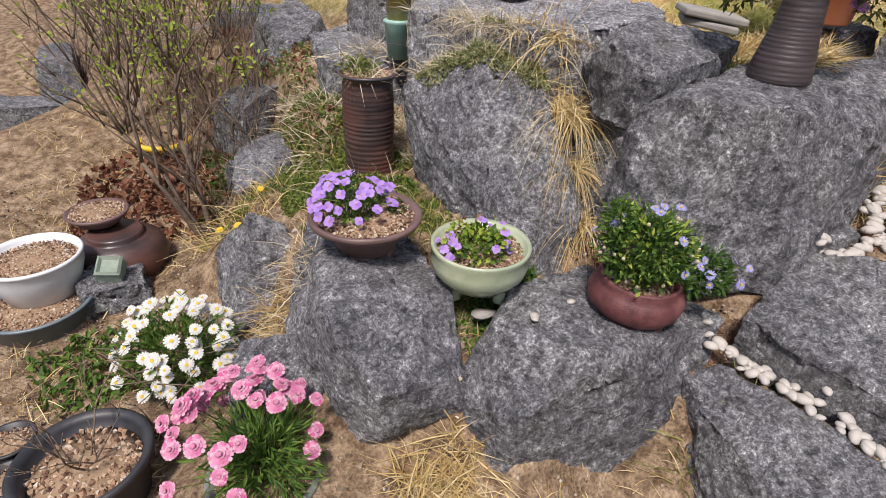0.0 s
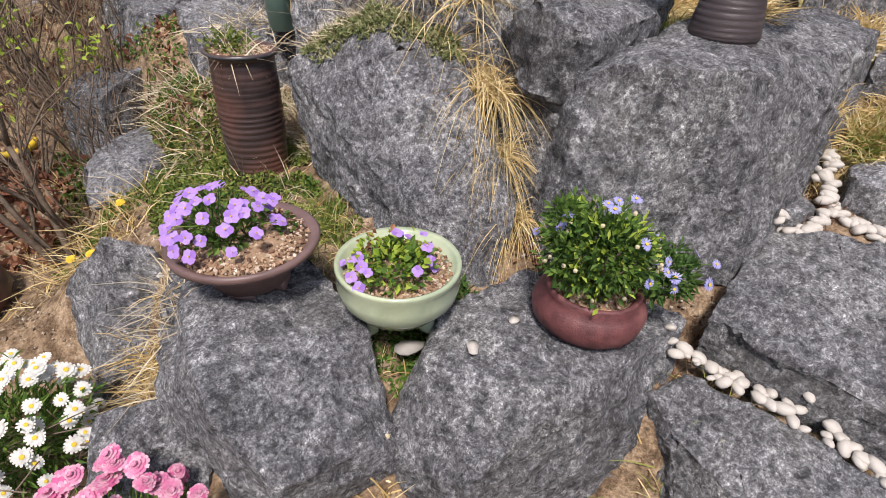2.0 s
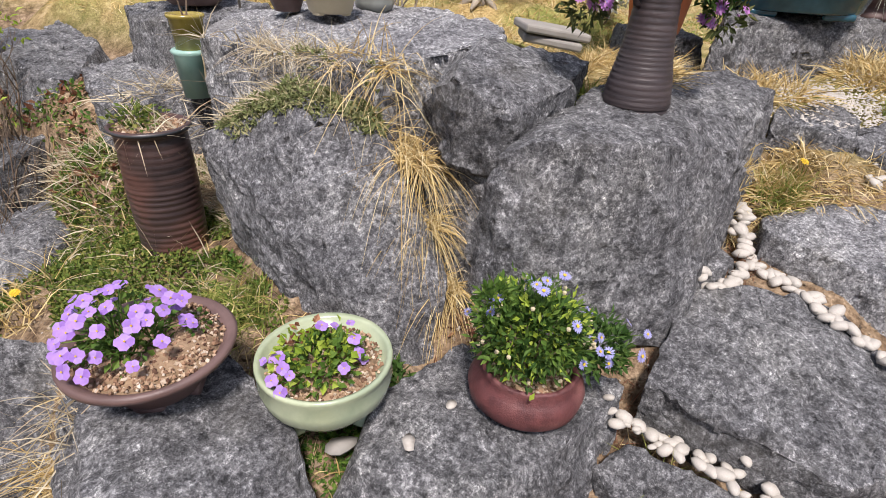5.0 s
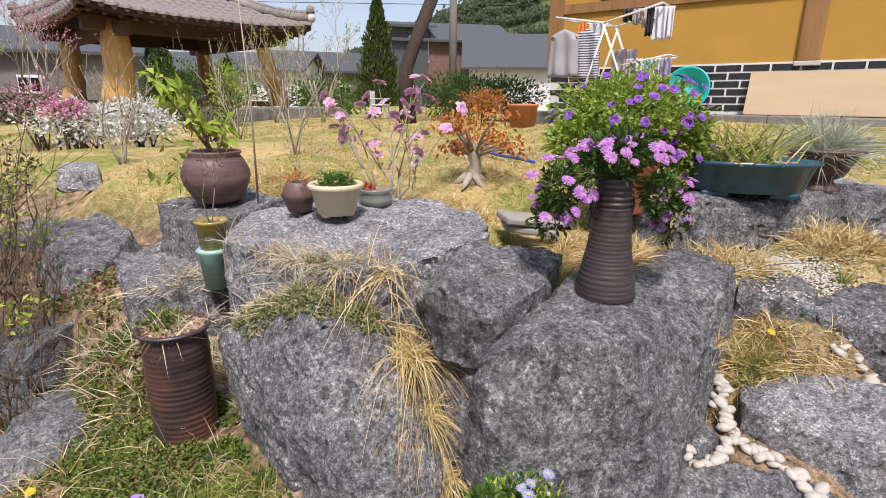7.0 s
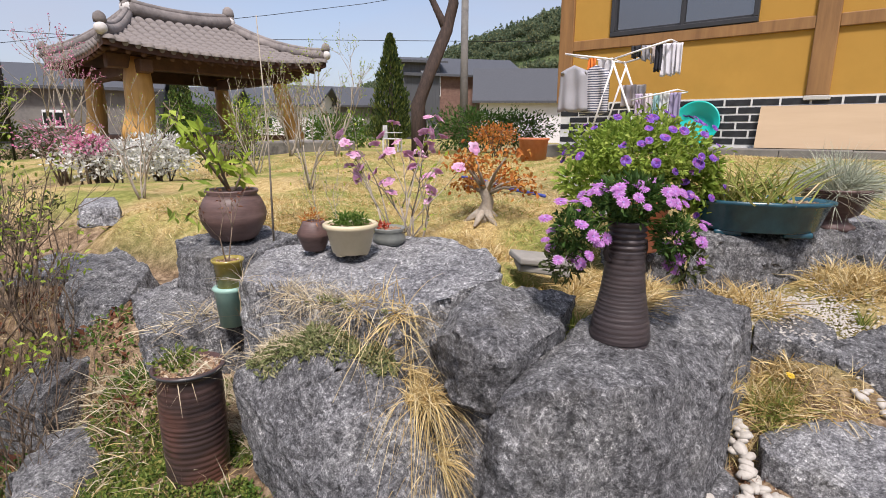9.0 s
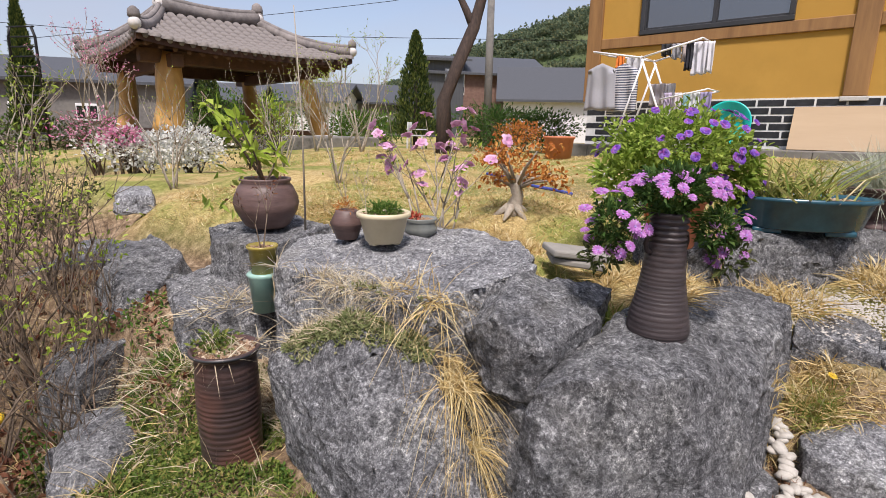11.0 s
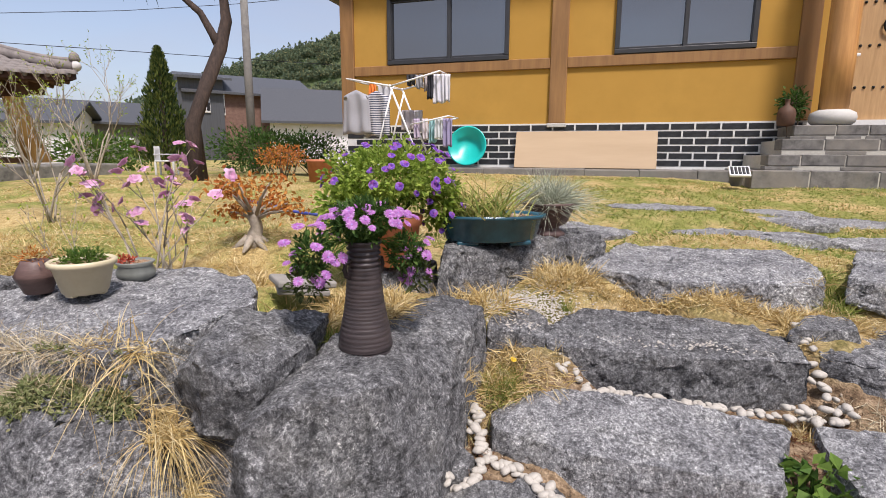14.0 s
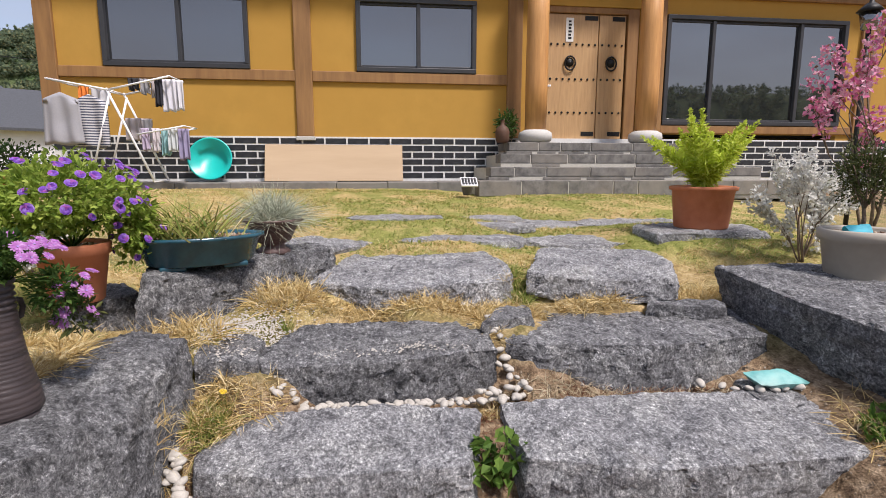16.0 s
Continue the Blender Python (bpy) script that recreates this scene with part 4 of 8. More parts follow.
# ---- pots ----
M_BROWNPOT = surface("brown stoneware", (0.075, 0.045, 0.04), (0.14, 0.085, 0.075), 25, 0.5, 0.25, stain=(0.17, 0.11, 0.1), stretch=(0.5, 0.5, 3))
M_RIDGED = surface("dark ribbed stoneware", (0.016, 0.013, 0.014), (0.075, 0.045, 0.04), 14, 0.36, 0.25, stain=(0.17, 0.068, 0.048), stretch=(0.35, 0.35, 4))
M_VASE = surface("charcoal ribbed stoneware", (0.024, 0.019, 0.02), (0.066, 0.05, 0.05), 22, 0.45, 0.25, stretch=(0.4, 0.4, 4))
M_CELADON = surface("green celadon glaze", (0.25, 0.3, 0.19), (0.42, 0.46, 0.31), 9, 0.25, 0.08, stain=(0.17, 0.25, 0.2), coat=0.4)
M_OXBLOOD = surface("dark red unglazed clay", (0.06, 0.018, 0.019), (0.14, 0.045, 0.044), 50, 0.55, 0.6, stain=(0.24, 0.1, 0.09))
M_CREAM = surface("cream glazed pot", (0.5, 0.43, 0.28), (0.62, 0.55, 0.38), 12, 0.4, 0.1, stain=(0.42, 0.35, 0.22))
M_TERRA = surface("terracotta", (0.42, 0.13, 0.055), (0.52, 0.18, 0.085), 12, 0.75, 0.15, stain=(0.46, 0.2, 0.12))
M_BLUEPOT = surface("teal blue glaze", (0.006, 0.042, 0.062), (0.018, 0.09, 0.125), 12, 0.25, 0.1, stain=(0.02, 0.05, 0.07), coat=0.4)
M_GREYPOT = surface("grey green glaze", (0.13, 0.14, 0.13), (0.22, 0.23, 0.21), 14, 0.35, 0.1)
M_TAUPE = surface("taupe plastic pot", (0.32, 0.29, 0.24), (0.38, 0.345, 0.29), 10, 0.6, 0.08)
M_WHITEPOT = surface("white glazed basin", (0.55, 0.56, 0.57), (0.7, 0.71, 0.71), 9, 0.25, 0.06, stain=(0.5, 0.49, 0.46))
M_SLATEBLUE = surface("slate blue basin", (0.1, 0.13, 0.15), (0.16, 0.2, 0.22), 10, 0.4, 0.1)
M_BLACKPL = surface("black plastic pot", (0.014, 0.015, 0.018), (0.03, 0.032, 0.037), 14, 0.5, 0.1, stain=(0.06, 0.06, 0.06))
M_YGREEN = surface("yellow green ash glaze", (0.22, 0.17, 0.03), (0.36, 0.29, 0.07), 14, 0.25, 0.1, coat=0.3)
M_TEALPOT = surface("pale turquoise glaze", (0.2, 0.36, 0.31), (0.3, 0.46, 0.4), 14, 0.3, 0.1)
M_YELLOWPL = surface("yellow plastic pot", (0.6, 0.4, 0.02), (0.68, 0.47, 0.04), 10, 0.45, 0.05)
M_SLATE = surface("grey slate", (0.2, 0.19, 0.17), (0.3, 0.28, 0.25), 10, 0.75, 0.3)
M_TURQ = surface("turquoise painted stone", (0.08, 0.34, 0.34), (0.2, 0.5, 0.48), 22, 0.7, 0.5, stain=(0.32, 0.48, 0.45))
M_BLUESTONE = surface("bright blue stone", (0.0, 0.3, 0.42), (0.02, 0.4, 0.52), 18, 0.6, 0.3)
M_PATINA = surface("patinated copper green", (0.14, 0.2, 0.15), (0.26, 0.32, 0.25), 35, 0.8, 0.5, stain=(0.3, 0.3, 0.26))
M_PEBBLE = surface("white marble pebble", (0.3, 0.275, 0.24), (0.52, 0.49, 0.44), 40, 0.6, 0.15)
M_GRIT = by_island("potting grit", [(0.0, (0.09, 0.045, 0.03)), (0.35, (0.3, 0.18, 0.11)), (0.7, (0.45, 0.32, 0.21)), (1.0, (0.6, 0.52, 0.42))], 0.95, 0)


def vessel(name, at, label, profile, material, part_name="body", turn=0, squash=(1, 1), seg=40, wobble=0.012, seed=0, group="flower pots", category="flower pot", soil=None, soil_mat=None):
    """A turned pot: outside and inside in one profile, with its fill of grit."""
    e = thing(name, at, label, category, group, turn)
    bm = bmesh.new()
    lathe(bm, profile, seg, None, squash, wobble, seed)
    part(part_name, bm, material, e)
    if soil:
        fill(e, soil[0], soil[1], squash, soil_mat, seed, soil[2] if len(soil) > 2 else 0.0036)
    return e


def fill(parent, r, z, squash=(1, 1), material=None, seed=0, grain=0.0045):
    bm = bmesh.new()
    lathe(bm, [(r * 0.5, z - 0.03), (r, z - 0.004), (r * 0.6, z + 0.002), (r * 0.2, z + 0.004)], 24, None, squash)
    part("soil", bm, M_SOIL, parent)
    rg = random.Random(seed + 11)
    n = int(min(1500, 1.3 * math.pi * r * r * squash[0] * squash[1] / (grain * grain * 3)))
    vs, fs = [], []
    for _ in range(n):
        a, q = rg.uniform(0, 6.283), r * 0.97 * math.sqrt(rg.random())
        c = Vector((q * math.cos(a) * squash[0], q * math.sin(a) * squash[1], z + rg.uniform(-0.002, 0.004)))
        s = grain * rg.uniform(0.6, 1.5)
        k = len(vs)
        rot = Euler((rg.uniform(0, 3), rg.uniform(0, 3), rg.uniform(0, 3))).to_matrix()
        for d in ((1, 0, 0), (-1, 0, 0), (0, 1, 0), (0, -1, 0), (0, 0, 0.8), (0, 0, -0.8)):
            vs.append(c + s * (rot @ Vector(d)))
        for f in ((0, 2, 4), (2, 1, 4), (1, 3, 4), (3, 0, 4), (2, 0, 5), (1, 2, 5), (3, 1, 5), (0, 3, 5)):
            fs.append(tuple(k + i for i in f))
    g = mesh_of("grit", vs, fs, material or M_GRIT, parent)
    g["kind"] = "stuff"
    return g


def foot(parent, name, material, at, size, turn=0):
    bm = bmesh.new()
    box(bm, -size[0] / 2, size[0] / 2, -size[1] / 2, size[1] / 2, 0, size[2], min(size) * 0.3, Matrix.Translation(at) @ pose(0, 0, 0, 0, 0, turn))
    part(name, bm, material, parent)


# bowl of violet flowers
POT_PURPLE = vessel("bonsai_bowl", (0.508, 0.952, 0.535), "wide brown stoneware bowl with violet flowers on a boulder",
                    [(0.0, 0.02), (0.06, 0.018), (0.066, 0.022), (0.085, 0.06), (0.112, 0.085), (0.128, 0.095), (0.13, 0.104), (0.124, 0.109), (0.112, 0.1), (0.1, 0.092), (0.0, 0.09)], M_BROWNPOT, soil=(0.113, 0.1), seed=1)
for k in range(4):
    a = math.radians(45 + 90 * k)
    foot(POT_PURPLE, "foot", M_BROWNPOT, (0.052 * math.cos(a), 0.052 * math.sin(a), 0), (0.05, 0.028, 0.028), math.degrees(a) + 90)
POT_GREEN = vessel("bonsai_bowl", (0.692, 0.757, 0.462), "celadon green glazed bowl on small feet between boulders",
                   [(0.0, 0.032), (0.05, 0.032), (0.085, 0.05), (0.108, 0.08), (0.113, 0.105), (0.108, 0.125), (0.114, 0.136), (0.112, 0.143), (0.103, 0.138), (0.098, 0.12), (0.0, 0.118)], M_CELADON, soil=(0.1, 0.122), seed=2)
for k in range(3):
    a = math.radians(-70 + 120 * k)
    foot(POT_GREEN, "foot", M_CELADON, (0.06 * math.cos(a), 0.06 * math.sin(a), 0), (0.026, 0.026, 0.046), math.degrees(a))
POT_RED = vessel("bonsai_bowl", (0.93, 0.497, 0.466), "dark red rough clay bowl on three feet",
                 [(0.0, 0.014), (0.05, 0.014), (0.08, 0.022), (0.1, 0.045), (0.104, 0.068), (0.095, 0.09), (0.084, 0.1), (0.088, 0.11), (0.082, 0.115), (0.074, 0.106), (0.072, 0.094), (0.0, 0.092)], M_OXBLOOD, wobble=0.03, soil=(0.074, 0.097), seed=3)
for k in range(3):
    a = math.radians(-100 + 120 * k)
    foot(POT_RED, "foot", M_OXBLOOD, (0.07 * math.cos(a), 0.07 * math.sin(a), -0.004), (0.03, 0.03, 0.03), math.degrees(a))

# ribbed cylinder and vase
ribs = [(0.0, 0.0), (0.078, 0.0)]
for i in range(92):
    z = 0.006 + i * 0.0034
    ribs.append((0.0765 + 0.004 * math.sin(i / 91 * 2.6) + (0.0026 if z < 0.19 else 0.0012) * abs(math.sin(z * 215 + 1.2 * math.sin(z * 31))), z))
ribs += [(0.082, 0.318), (0.09, 0.324), (0.09, 0.333), (0.083, 0.335), (0.077, 0.32), (0.0, 0.318)]
POT_CYL = vessel("cylinder_pot", (0.813, 1.48, 0.478), "tall dark brown ribbed cylinder pot standing in moss", ribs, M_RIDGED, seed=4, soil=(0.078, 0.325))
bm = bmesh.new()
tube(bm, [(0.088 * math.cos(a), 0.088 * math.sin(a), 0.329) for a in np.linspace(0, 2 * math.pi, 41)], 0.0045, 6)
part("rim", bm, M_BLACKPL, POT_CYL, "blackish green rolled rim")
def vase_radius(z):
    """Bell foot, long tapering throat."""
    zs = (0.0, 0.012, 0.03, 0.07, 0.115, 0.15, 0.2, 0.245)
    rs = (0.066, 0.0715, 0.0715, 0.066, 0.0565, 0.0505, 0.0455, 0.0425)
    return float(np.interp(z, zs, rs))


ribs = [(0.0, 0.0), (0.062, 0.0)]
for i in range(100):
    z = 0.003 + i * 0.0024
    throw = abs(math.sin(z * 300 + 1.2 * math.sin(z * 47))) ** 0.6
    ribs.append((vase_radius(z) + 0.0014 * throw + (-0.003 if 0.019 < z < 0.024 else 0), z))
for k in range(4):
    z = 0.245 + k * 0.0135
    ribs += [(0.0385, z), (0.0445, z + 0.004), (0.0445, z + 0.0085), (0.039, z + 0.0125)]
ribs += [(0.045, 0.302), (0.0475, 0.307), (0.0455, 0.312), (0.04, 0.309), (0.036, 0.29), (0.0, 0.285)]
VASE = vessel("vase", (1.45, 0.577, 0.9), "dark ribbed stoneware vase full of pink daisies", ribs, M_VASE, seed=5, category="vase", wobble=0.006)
for a in (150, 330):
    bm = bmesh.new()
    u = Vector((math.cos(math.radians(a)), math.sin(math.radians(a)), 0))
    tube(bm, [u * 0.04 + Vector((0, 0, 0.262)), u * 0.056 + Vector((0, 0, 0.258)), u * 0.06 + Vector((0, 0, 0.24)), u * 0.054 + Vector((0, 0, 0.222)), u * 0.043 + Vector((0, 0, 0.217))], [0.006, 0.0065, 0.006, 0.0065, 0.006], 8)
    part("loop_handle", bm, M_VASE, VASE)
# on the flat stone and the dark boulder
JAR = vessel("round_jar", (1.345, 2.135, 0.985), "round brown glazed jar holding a small leafy shrub",
             [(0.0, 0.0), (0.075, 0.0), (0.09, 0.012), (0.122, 0.07), (0.13, 0.105), (0.126, 0.112), (0.128, 0.12), (0.108, 0.165), (0.094, 0.182), (0.102, 0.192), (0.1, 0.2), (0.09, 0.196), (0.085, 0.17), (0.0, 0.17)], M_BROWNPOT, seed=6, soil=(0.088, 0.175))
POT_CREAM = vessel("cream_pot", (1.35, 1.437, 1.02), "cream glazed pot with feathery green plant",
                   [(0.0, 0.006), (0.054, 0.006), (0.06, 0.012), (0.078, 0.085), (0.088, 0.09), (0.089, 0.102), (0.083, 0.106), (0.076, 0.098), (0.072, 0.08), (0.0, 0.078)], M_CREAM, seed=7, soil=(0.078, 0.093))
for k in range(3):
    a = math.radians(-60 + 120 * k)
    foot(POT_CREAM, "foot", M_CREAM, (0.045 * math.cos(a), 0.045 * math.sin(a), 0), (0.03, 0.02, 0.012), math.degrees(a) + 90)
px0, py0, pz0 = (1.311, 1.573, 1.020)
POT_SMALL = vessel("small_jar", (px0 + 0.02, py0 + 0.03, 1.015), "small brown faceted jar beside the cream pot",
                   [(0.0, 0.0), (0.036, 0.0), (0.056, 0.05), (0.058, 0.056), (0.04, 0.09), (0.036, 0.1), (0.03, 0.1), (0.03, 0.08), (0.0, 0.08)], M_BROWNPOT, seed=8, seg=10)
px0, py0, pz0 = (1.533, 1.434, 1.015)
POT_GREY = vessel("small_bowl", (px0 + 0.02, py0 + 0.03, 1.01), "small grey-green glazed bowl with a red succulent",
                  [(0.0, 0.0), (0.04, 0.0), (0.058, 0.02), (0.06, 0.035), (0.05, 0.055), (0.06, 0.066), (0.056, 0.07), (0.046, 0.058), (0.0, 0.055)], M_GREYPOT, seed=9, soil=(0.047, 0.06, 0.004))
TEAL = vessel("turquoise_pot", (1.09, 1.745, 0.78), "pale turquoise glazed pot partly hidden by dry grass",
              [(0.0, 0.0), (0.038, 0.0), (0.05, 0.12), (0.056, 0.128), (0.05, 0.134), (0.0, 0.134)], M_TEALPOT, seed=10)
YPOT = vessel("yellow_glazed_pot", (1.09, 1.745, 0.914), "yellow green glazed pot stacked on a turquoise pot",
              [(0.0, 0.0), (0.04, 0.0), (0.046, 0.08), (0.052, 0.086), (0.05, 0.093), (0.044, 0.09), (0.04, 0.075), (0.0, 0.075)], M_YGREEN, seed=11, soil=(0.041, 0.08, 0.004))
p0 = Vector((1.727, 1.039, 1.030))
p1 = Vector((1.678, 0.806, 1.000))
for k, (z, s) in enumerate(((0.0, 0.85), (0.025, 1.0))):
    bm = bmesh.new()
    vsl = box(bm, -0.1 * s, 0.1 * s, -0.055, 0.055, z, z + 0.022, 0.006, Matrix.Translation(((p0.x + p1.x) / 2 + 0.02, (p0.y + p1.y) / 2 + 0.02, 0.975)) @ pose(0, 0, 0, 4, 8, -50 + 12 * k))
    tagged(obj_from("slate_piece", bm, M_SLATE, smooth=False), "flat piece of pale grey slate stacked on the grass", "slate", "slate stack")

# big pots by the steps
PETPOT = vessel("terracotta_pot", (2.19, 0.8, 0.985), "tall terracotta pot overflowing with violet petunias",
                [(0.0, 0.0), (0.078, 0.0), (0.082, 0.006), (0.105, 0.16), (0.114, 0.165), (0.117, 0.2), (0.11, 0.204), (0.1, 0.19), (0.098, 0.17), (0.0, 0.168)], M_TERRA, seed=12, soil=(0.1, 0.185))
PLANTER = thing("oblong_planter", (2.38, 0.44, 1.06), "oblong teal blue glazed bonsai planter with bulb leaves", "planter", "flower pots", 115)
bm = bmesh.new()
lathe(bm, [(0.0, 0.017), (0.8, 0.017), (0.85, 0.024), (0.97, 0.108), (1.05, 0.113), (1.05, 0.125), (0.98, 0.127), (0.92, 0.114), (0.9, 0.1), (0.0, 0.1)], 48, None, (0.225, 0.128))
part("body", bm, M_BLUEPOT, PLANTER)
fill(PLANTER, 0.92, 0.11, (0.225, 0.128), None, 13, 0.0055 * 1)
for x in (-0.11, 0.11):
    for y in (-0.06, 0.06):
        foot(PLANTER, "foot", M_BLUEPOT, (x, y, 0), (0.09, 0.03, 0.022))
BROWN = vessel("footed_bowl", (2.74, 0.24, 1.05), "brown footed bowl with pale ornamental grass",
               [(0.0, 0.0), (0.075, 0.0), (0.078, 0.016), (0.055, 0.03), (0.05, 0.045), (0.08, 0.06), (0.118, 0.14), (0.138, 0.152), (0.138, 0.16), (0.126, 0.16), (0.11, 0.14), (0.0, 0.14)], M_BROWNPOT, seed=14, seg=8, wobble=0, soil=(0.112, 0.145))
FERNPOT = vessel("terracotta_planter", (3.6, -2.43, 1.035), "wide terracotta planter with bright foxtail fern",
                 [(0.0, 0.0), (0.165, 0.0), (0.17, 0.01), (0.195, 0.25), (0.212, 0.255), (0.215, 0.275), (0.2, 0.28), (0.185, 0.265), (0.18, 0.24), (0.0, 0.24)], M_TERRA, seed=15, wobble=0.004, soil=(0.184, 0.255, 0.009))
TAUPE = vessel("taupe_pot", (2.25, -2.28, 0.965), "round taupe pot with a small clipped shrub",
               [(0.0, 0.0), (0.11, 0.0), (0.115, 0.01), (0.142, 0.17), (0.156, 0.175), (0.158, 0.215), (0.148, 0.22), (0.138, 0.21), (0.135, 0.18), (0.0, 0.18)], M_TAUPE, seed=16, wobble=0.004, soil=(0.137, 0.195, 0.007))

# pots on the low ground
GREYB = vessel("plastic_basin", (-0.2, 1.73, 0.07), "slate blue basin under a white bowl",
               [(0.0, 0.0), (0.1, 0.0), (0.12, 0.01), (0.145, 0.11), (0.155, 0.112), (0.152, 0.12), (0.14, 0.115), (0.125, 0.09), (0.0, 0.09)], M_SLATEBLUE, seed=17, soil=(0.13, 0.1))
WHITEB = vessel("white_basin", (-0.175, 1.8, 0.165), "white glazed bowl of dry brown grit",
                [(0.0, 0.0), (0.085, 0.0), (0.1, 0.012), (0.13, 0.1), (0.132, 0.13), (0.138, 0.137), (0.13, 0.143), (0.12, 0.132), (0.117, 0.11), (0.0, 0.11)], M_WHITEPOT, seed=18, soil=(0.118, 0.12))
ONGGI = vessel("onggi_jar", (0.055, 1.92, 0.07), "squat dark brown glazed jar with a bowl on top",
               [(0.0, 0.0), (0.09, 0.0), (0.13, 0.04), (0.155, 0.1), (0.14, 0.15), (0.1, 0.175), (0.085, 0.178), (0.09, 0.19), (0.08, 0.196), (0.0, 0.19)], M_RIDGED, seed=19, category="jar")
LIDB = vessel("clay_bowl", (0.025, 1.99, 0.266), "brown clay bowl of grit on a jar",
              [(0.0, 0.0), (0.05, 0.0), (0.06, 0.006), (0.095, 0.04), (0.1, 0.05), (0.094, 0.054), (0.085, 0.046), (0.0, 0.042)], M_BROWNPOT, seed=20, soil=(0.088, 0.047))
BLACK = vessel("black_pot", (-0.155, 1.02, 0.05), "large black plastic pot of dry soil with bare twigs",
               [(0.0, 0.0), (0.1, 0.0), (0.105, 0.01), (0.122, 0.13), (0.137, 0.135), (0.138, 0.15), (0.128, 0.155), (0.115, 0.14), (0.11, 0.11), (0.0, 0.108)], M_BLACKPL, seed=21, soil=(0.112, 0.118, 0.006))
PINKPOT = vessel("grey_pot", (0.15, 0.76, 0.07), "grey clay pot of pink double daisies",
                 [(0.0, 0.0), (0.08, 0.0), (0.085, 0.01), (0.105, 0.13), (0.118, 0.134), (0.118, 0.146), (0.108, 0.148), (0.1, 0.135), (0.0, 0.13)], M_GREYPOT, seed=22, soil=(0.103, 0.138))
for k, (q, r) in enumerate((((-0.289, 1.202, 0.160), 0.05), ((-0.297, 1.086, 0.160), 0.045), ((-0.332, 1.177, 0.140), 0.05))):
    vessel("nursery_pot", (q[0], q[1], q[2] - 0.09), "small dark plastic nursery pot", [(0.0, 0.0), (r * 0.75, 0.0), (r, 0.085), (r * 1.1, 0.088), (r * 1.1, 0.095), (r * 0.97, 0.095), (r * 0.9, 0.08), (0.0, 0.07)], M_BLACKPL, seed=23 + k, soil=(r * 0.92, 0.08), group="nursery pots")
YEL = vessel("yellow_pot", (0.37, 2.62, 0.17), "yellow plastic pot half hidden by twigs", [(0.0, 0.0), (0.07, 0.0), (0.1, 0.12), (0.115, 0.125), (0.115, 0.145), (0.1, 0.147), (0.09, 0.12), (0.0, 0.11)], M_YELLOWPL, seed=30, soil=(0.093, 0.125))
q = (0.007, 1.734, 0.260)
bm = bmesh.new()
lathe(bm, [(0.0, 0.0), (0.05, 0.0), (0.055, 0.012), (0.046, 0.055), (0.05, 0.062), (0.04, 0.07), (0.03, 0.06), (0.0, 0.06)], 4, pose(q[0], q[1], 0.2, 25, -12, 20))
tagged(obj_from("copper_box", bm, M_PATINA, smooth=False), "small patinated green square box on a dark stone", "box")
boulder("boulder", "dark pitted stone under the small green box", slab([(q[0] - 0.09, q[1] - 0.06, 0.2), (q[0] + 0.07, q[1] - 0.08, 0.19), (q[0] + 0.09, q[1] + 0.05, 0.2), (q[0] - 0.05, q[1] + 0.08, 0.21)], 0.16, 0.02), M_ROCK, 51, 0.014, 0.014)

# turquoise and blue stones, pale flakes
q = (1.874, -1.62, 0.720)
boulder("boulder", "dark stone beside the lower step", slab([(q[0] - 0.09, q[1] - 0.09, 0.66), (q[0] - 0.07, q[1] + 0.1, 0.66), (q[0] + 0.07, q[1] + 0.1, 0.67), (q[0] + 0.07, q[1] - 0.08, 0.67)], 0.14, 0.02), M_ROCK, 52, 0.016, 0.006)
boulder("painted_stone", "turquoise painted flat stone on a dark stone", [(q[0] - 0.04, q[1] - 0.1, 0.7), (q[0] - 0.035, q[1] + 0.07, 0.7), (q[0] + 0.045, q[1] + 0.09, 0.715), (q[0] + 0.035, q[1] - 0.06, 0.72), (q[0], q[1], 0.73), (q[0] - 0.02, q[1] - 0.06, 0.67), (q[0] + 0.03, q[1] + 0.04, 0.67)], M_TURQ, 53, 0.012, 0.004, group="painted stones", category="stone")
boulder("painted_stone", "bright blue stone lying in the taupe pot", [(2.2, -2.2, 1.16), (2.18, -2.27, 1.16), (2.24, -2.19, 1.2), (2.22, -2.28, 1.205), (2.28, -2.22, 1.17), (2.27, -2.28, 1.165)], M_BLUESTONE, 54, 0.01, 0.003, group="painted stones", category="stone")


def flake(at, size, turn, tilt, label, mat):
    bm = bmesh.new()
    rg = random.Random(int(at[0] * 1000))
    ring = [Vector((size[0] * math.cos(a) * rg.uniform(0.75, 1.1), size[1] * math.sin(a) * rg.uniform(0.75, 1.1), 0)) for a in np.linspace(0, 6.283, 11)[:-1]]
    m = Matrix.Translation(at) @ pose(0, 0, 0, tilt, 0, turn)
    lo = [bm.verts.new(m @ (p * 0.85)) for p in ring]
    hi = [bm.verts.new(m @ (p + Vector((0, 0, size[2])))) for p in ring]
    top = bm.verts.new(m @ Vector((0, 0, size[2] * 1.5)))
    bm.faces.new(lo[::-1])
    for i in range(10):
        bm.faces.new((lo[i], lo[(i + 1) % 10], hi[(i + 1) % 10], hi[i]))
        bm.faces.new((hi[i], hi[(i + 1) % 10], top))
    return tagged(obj_from("stone_flake", bm, mat), label, "stone", "pale stone flakes")


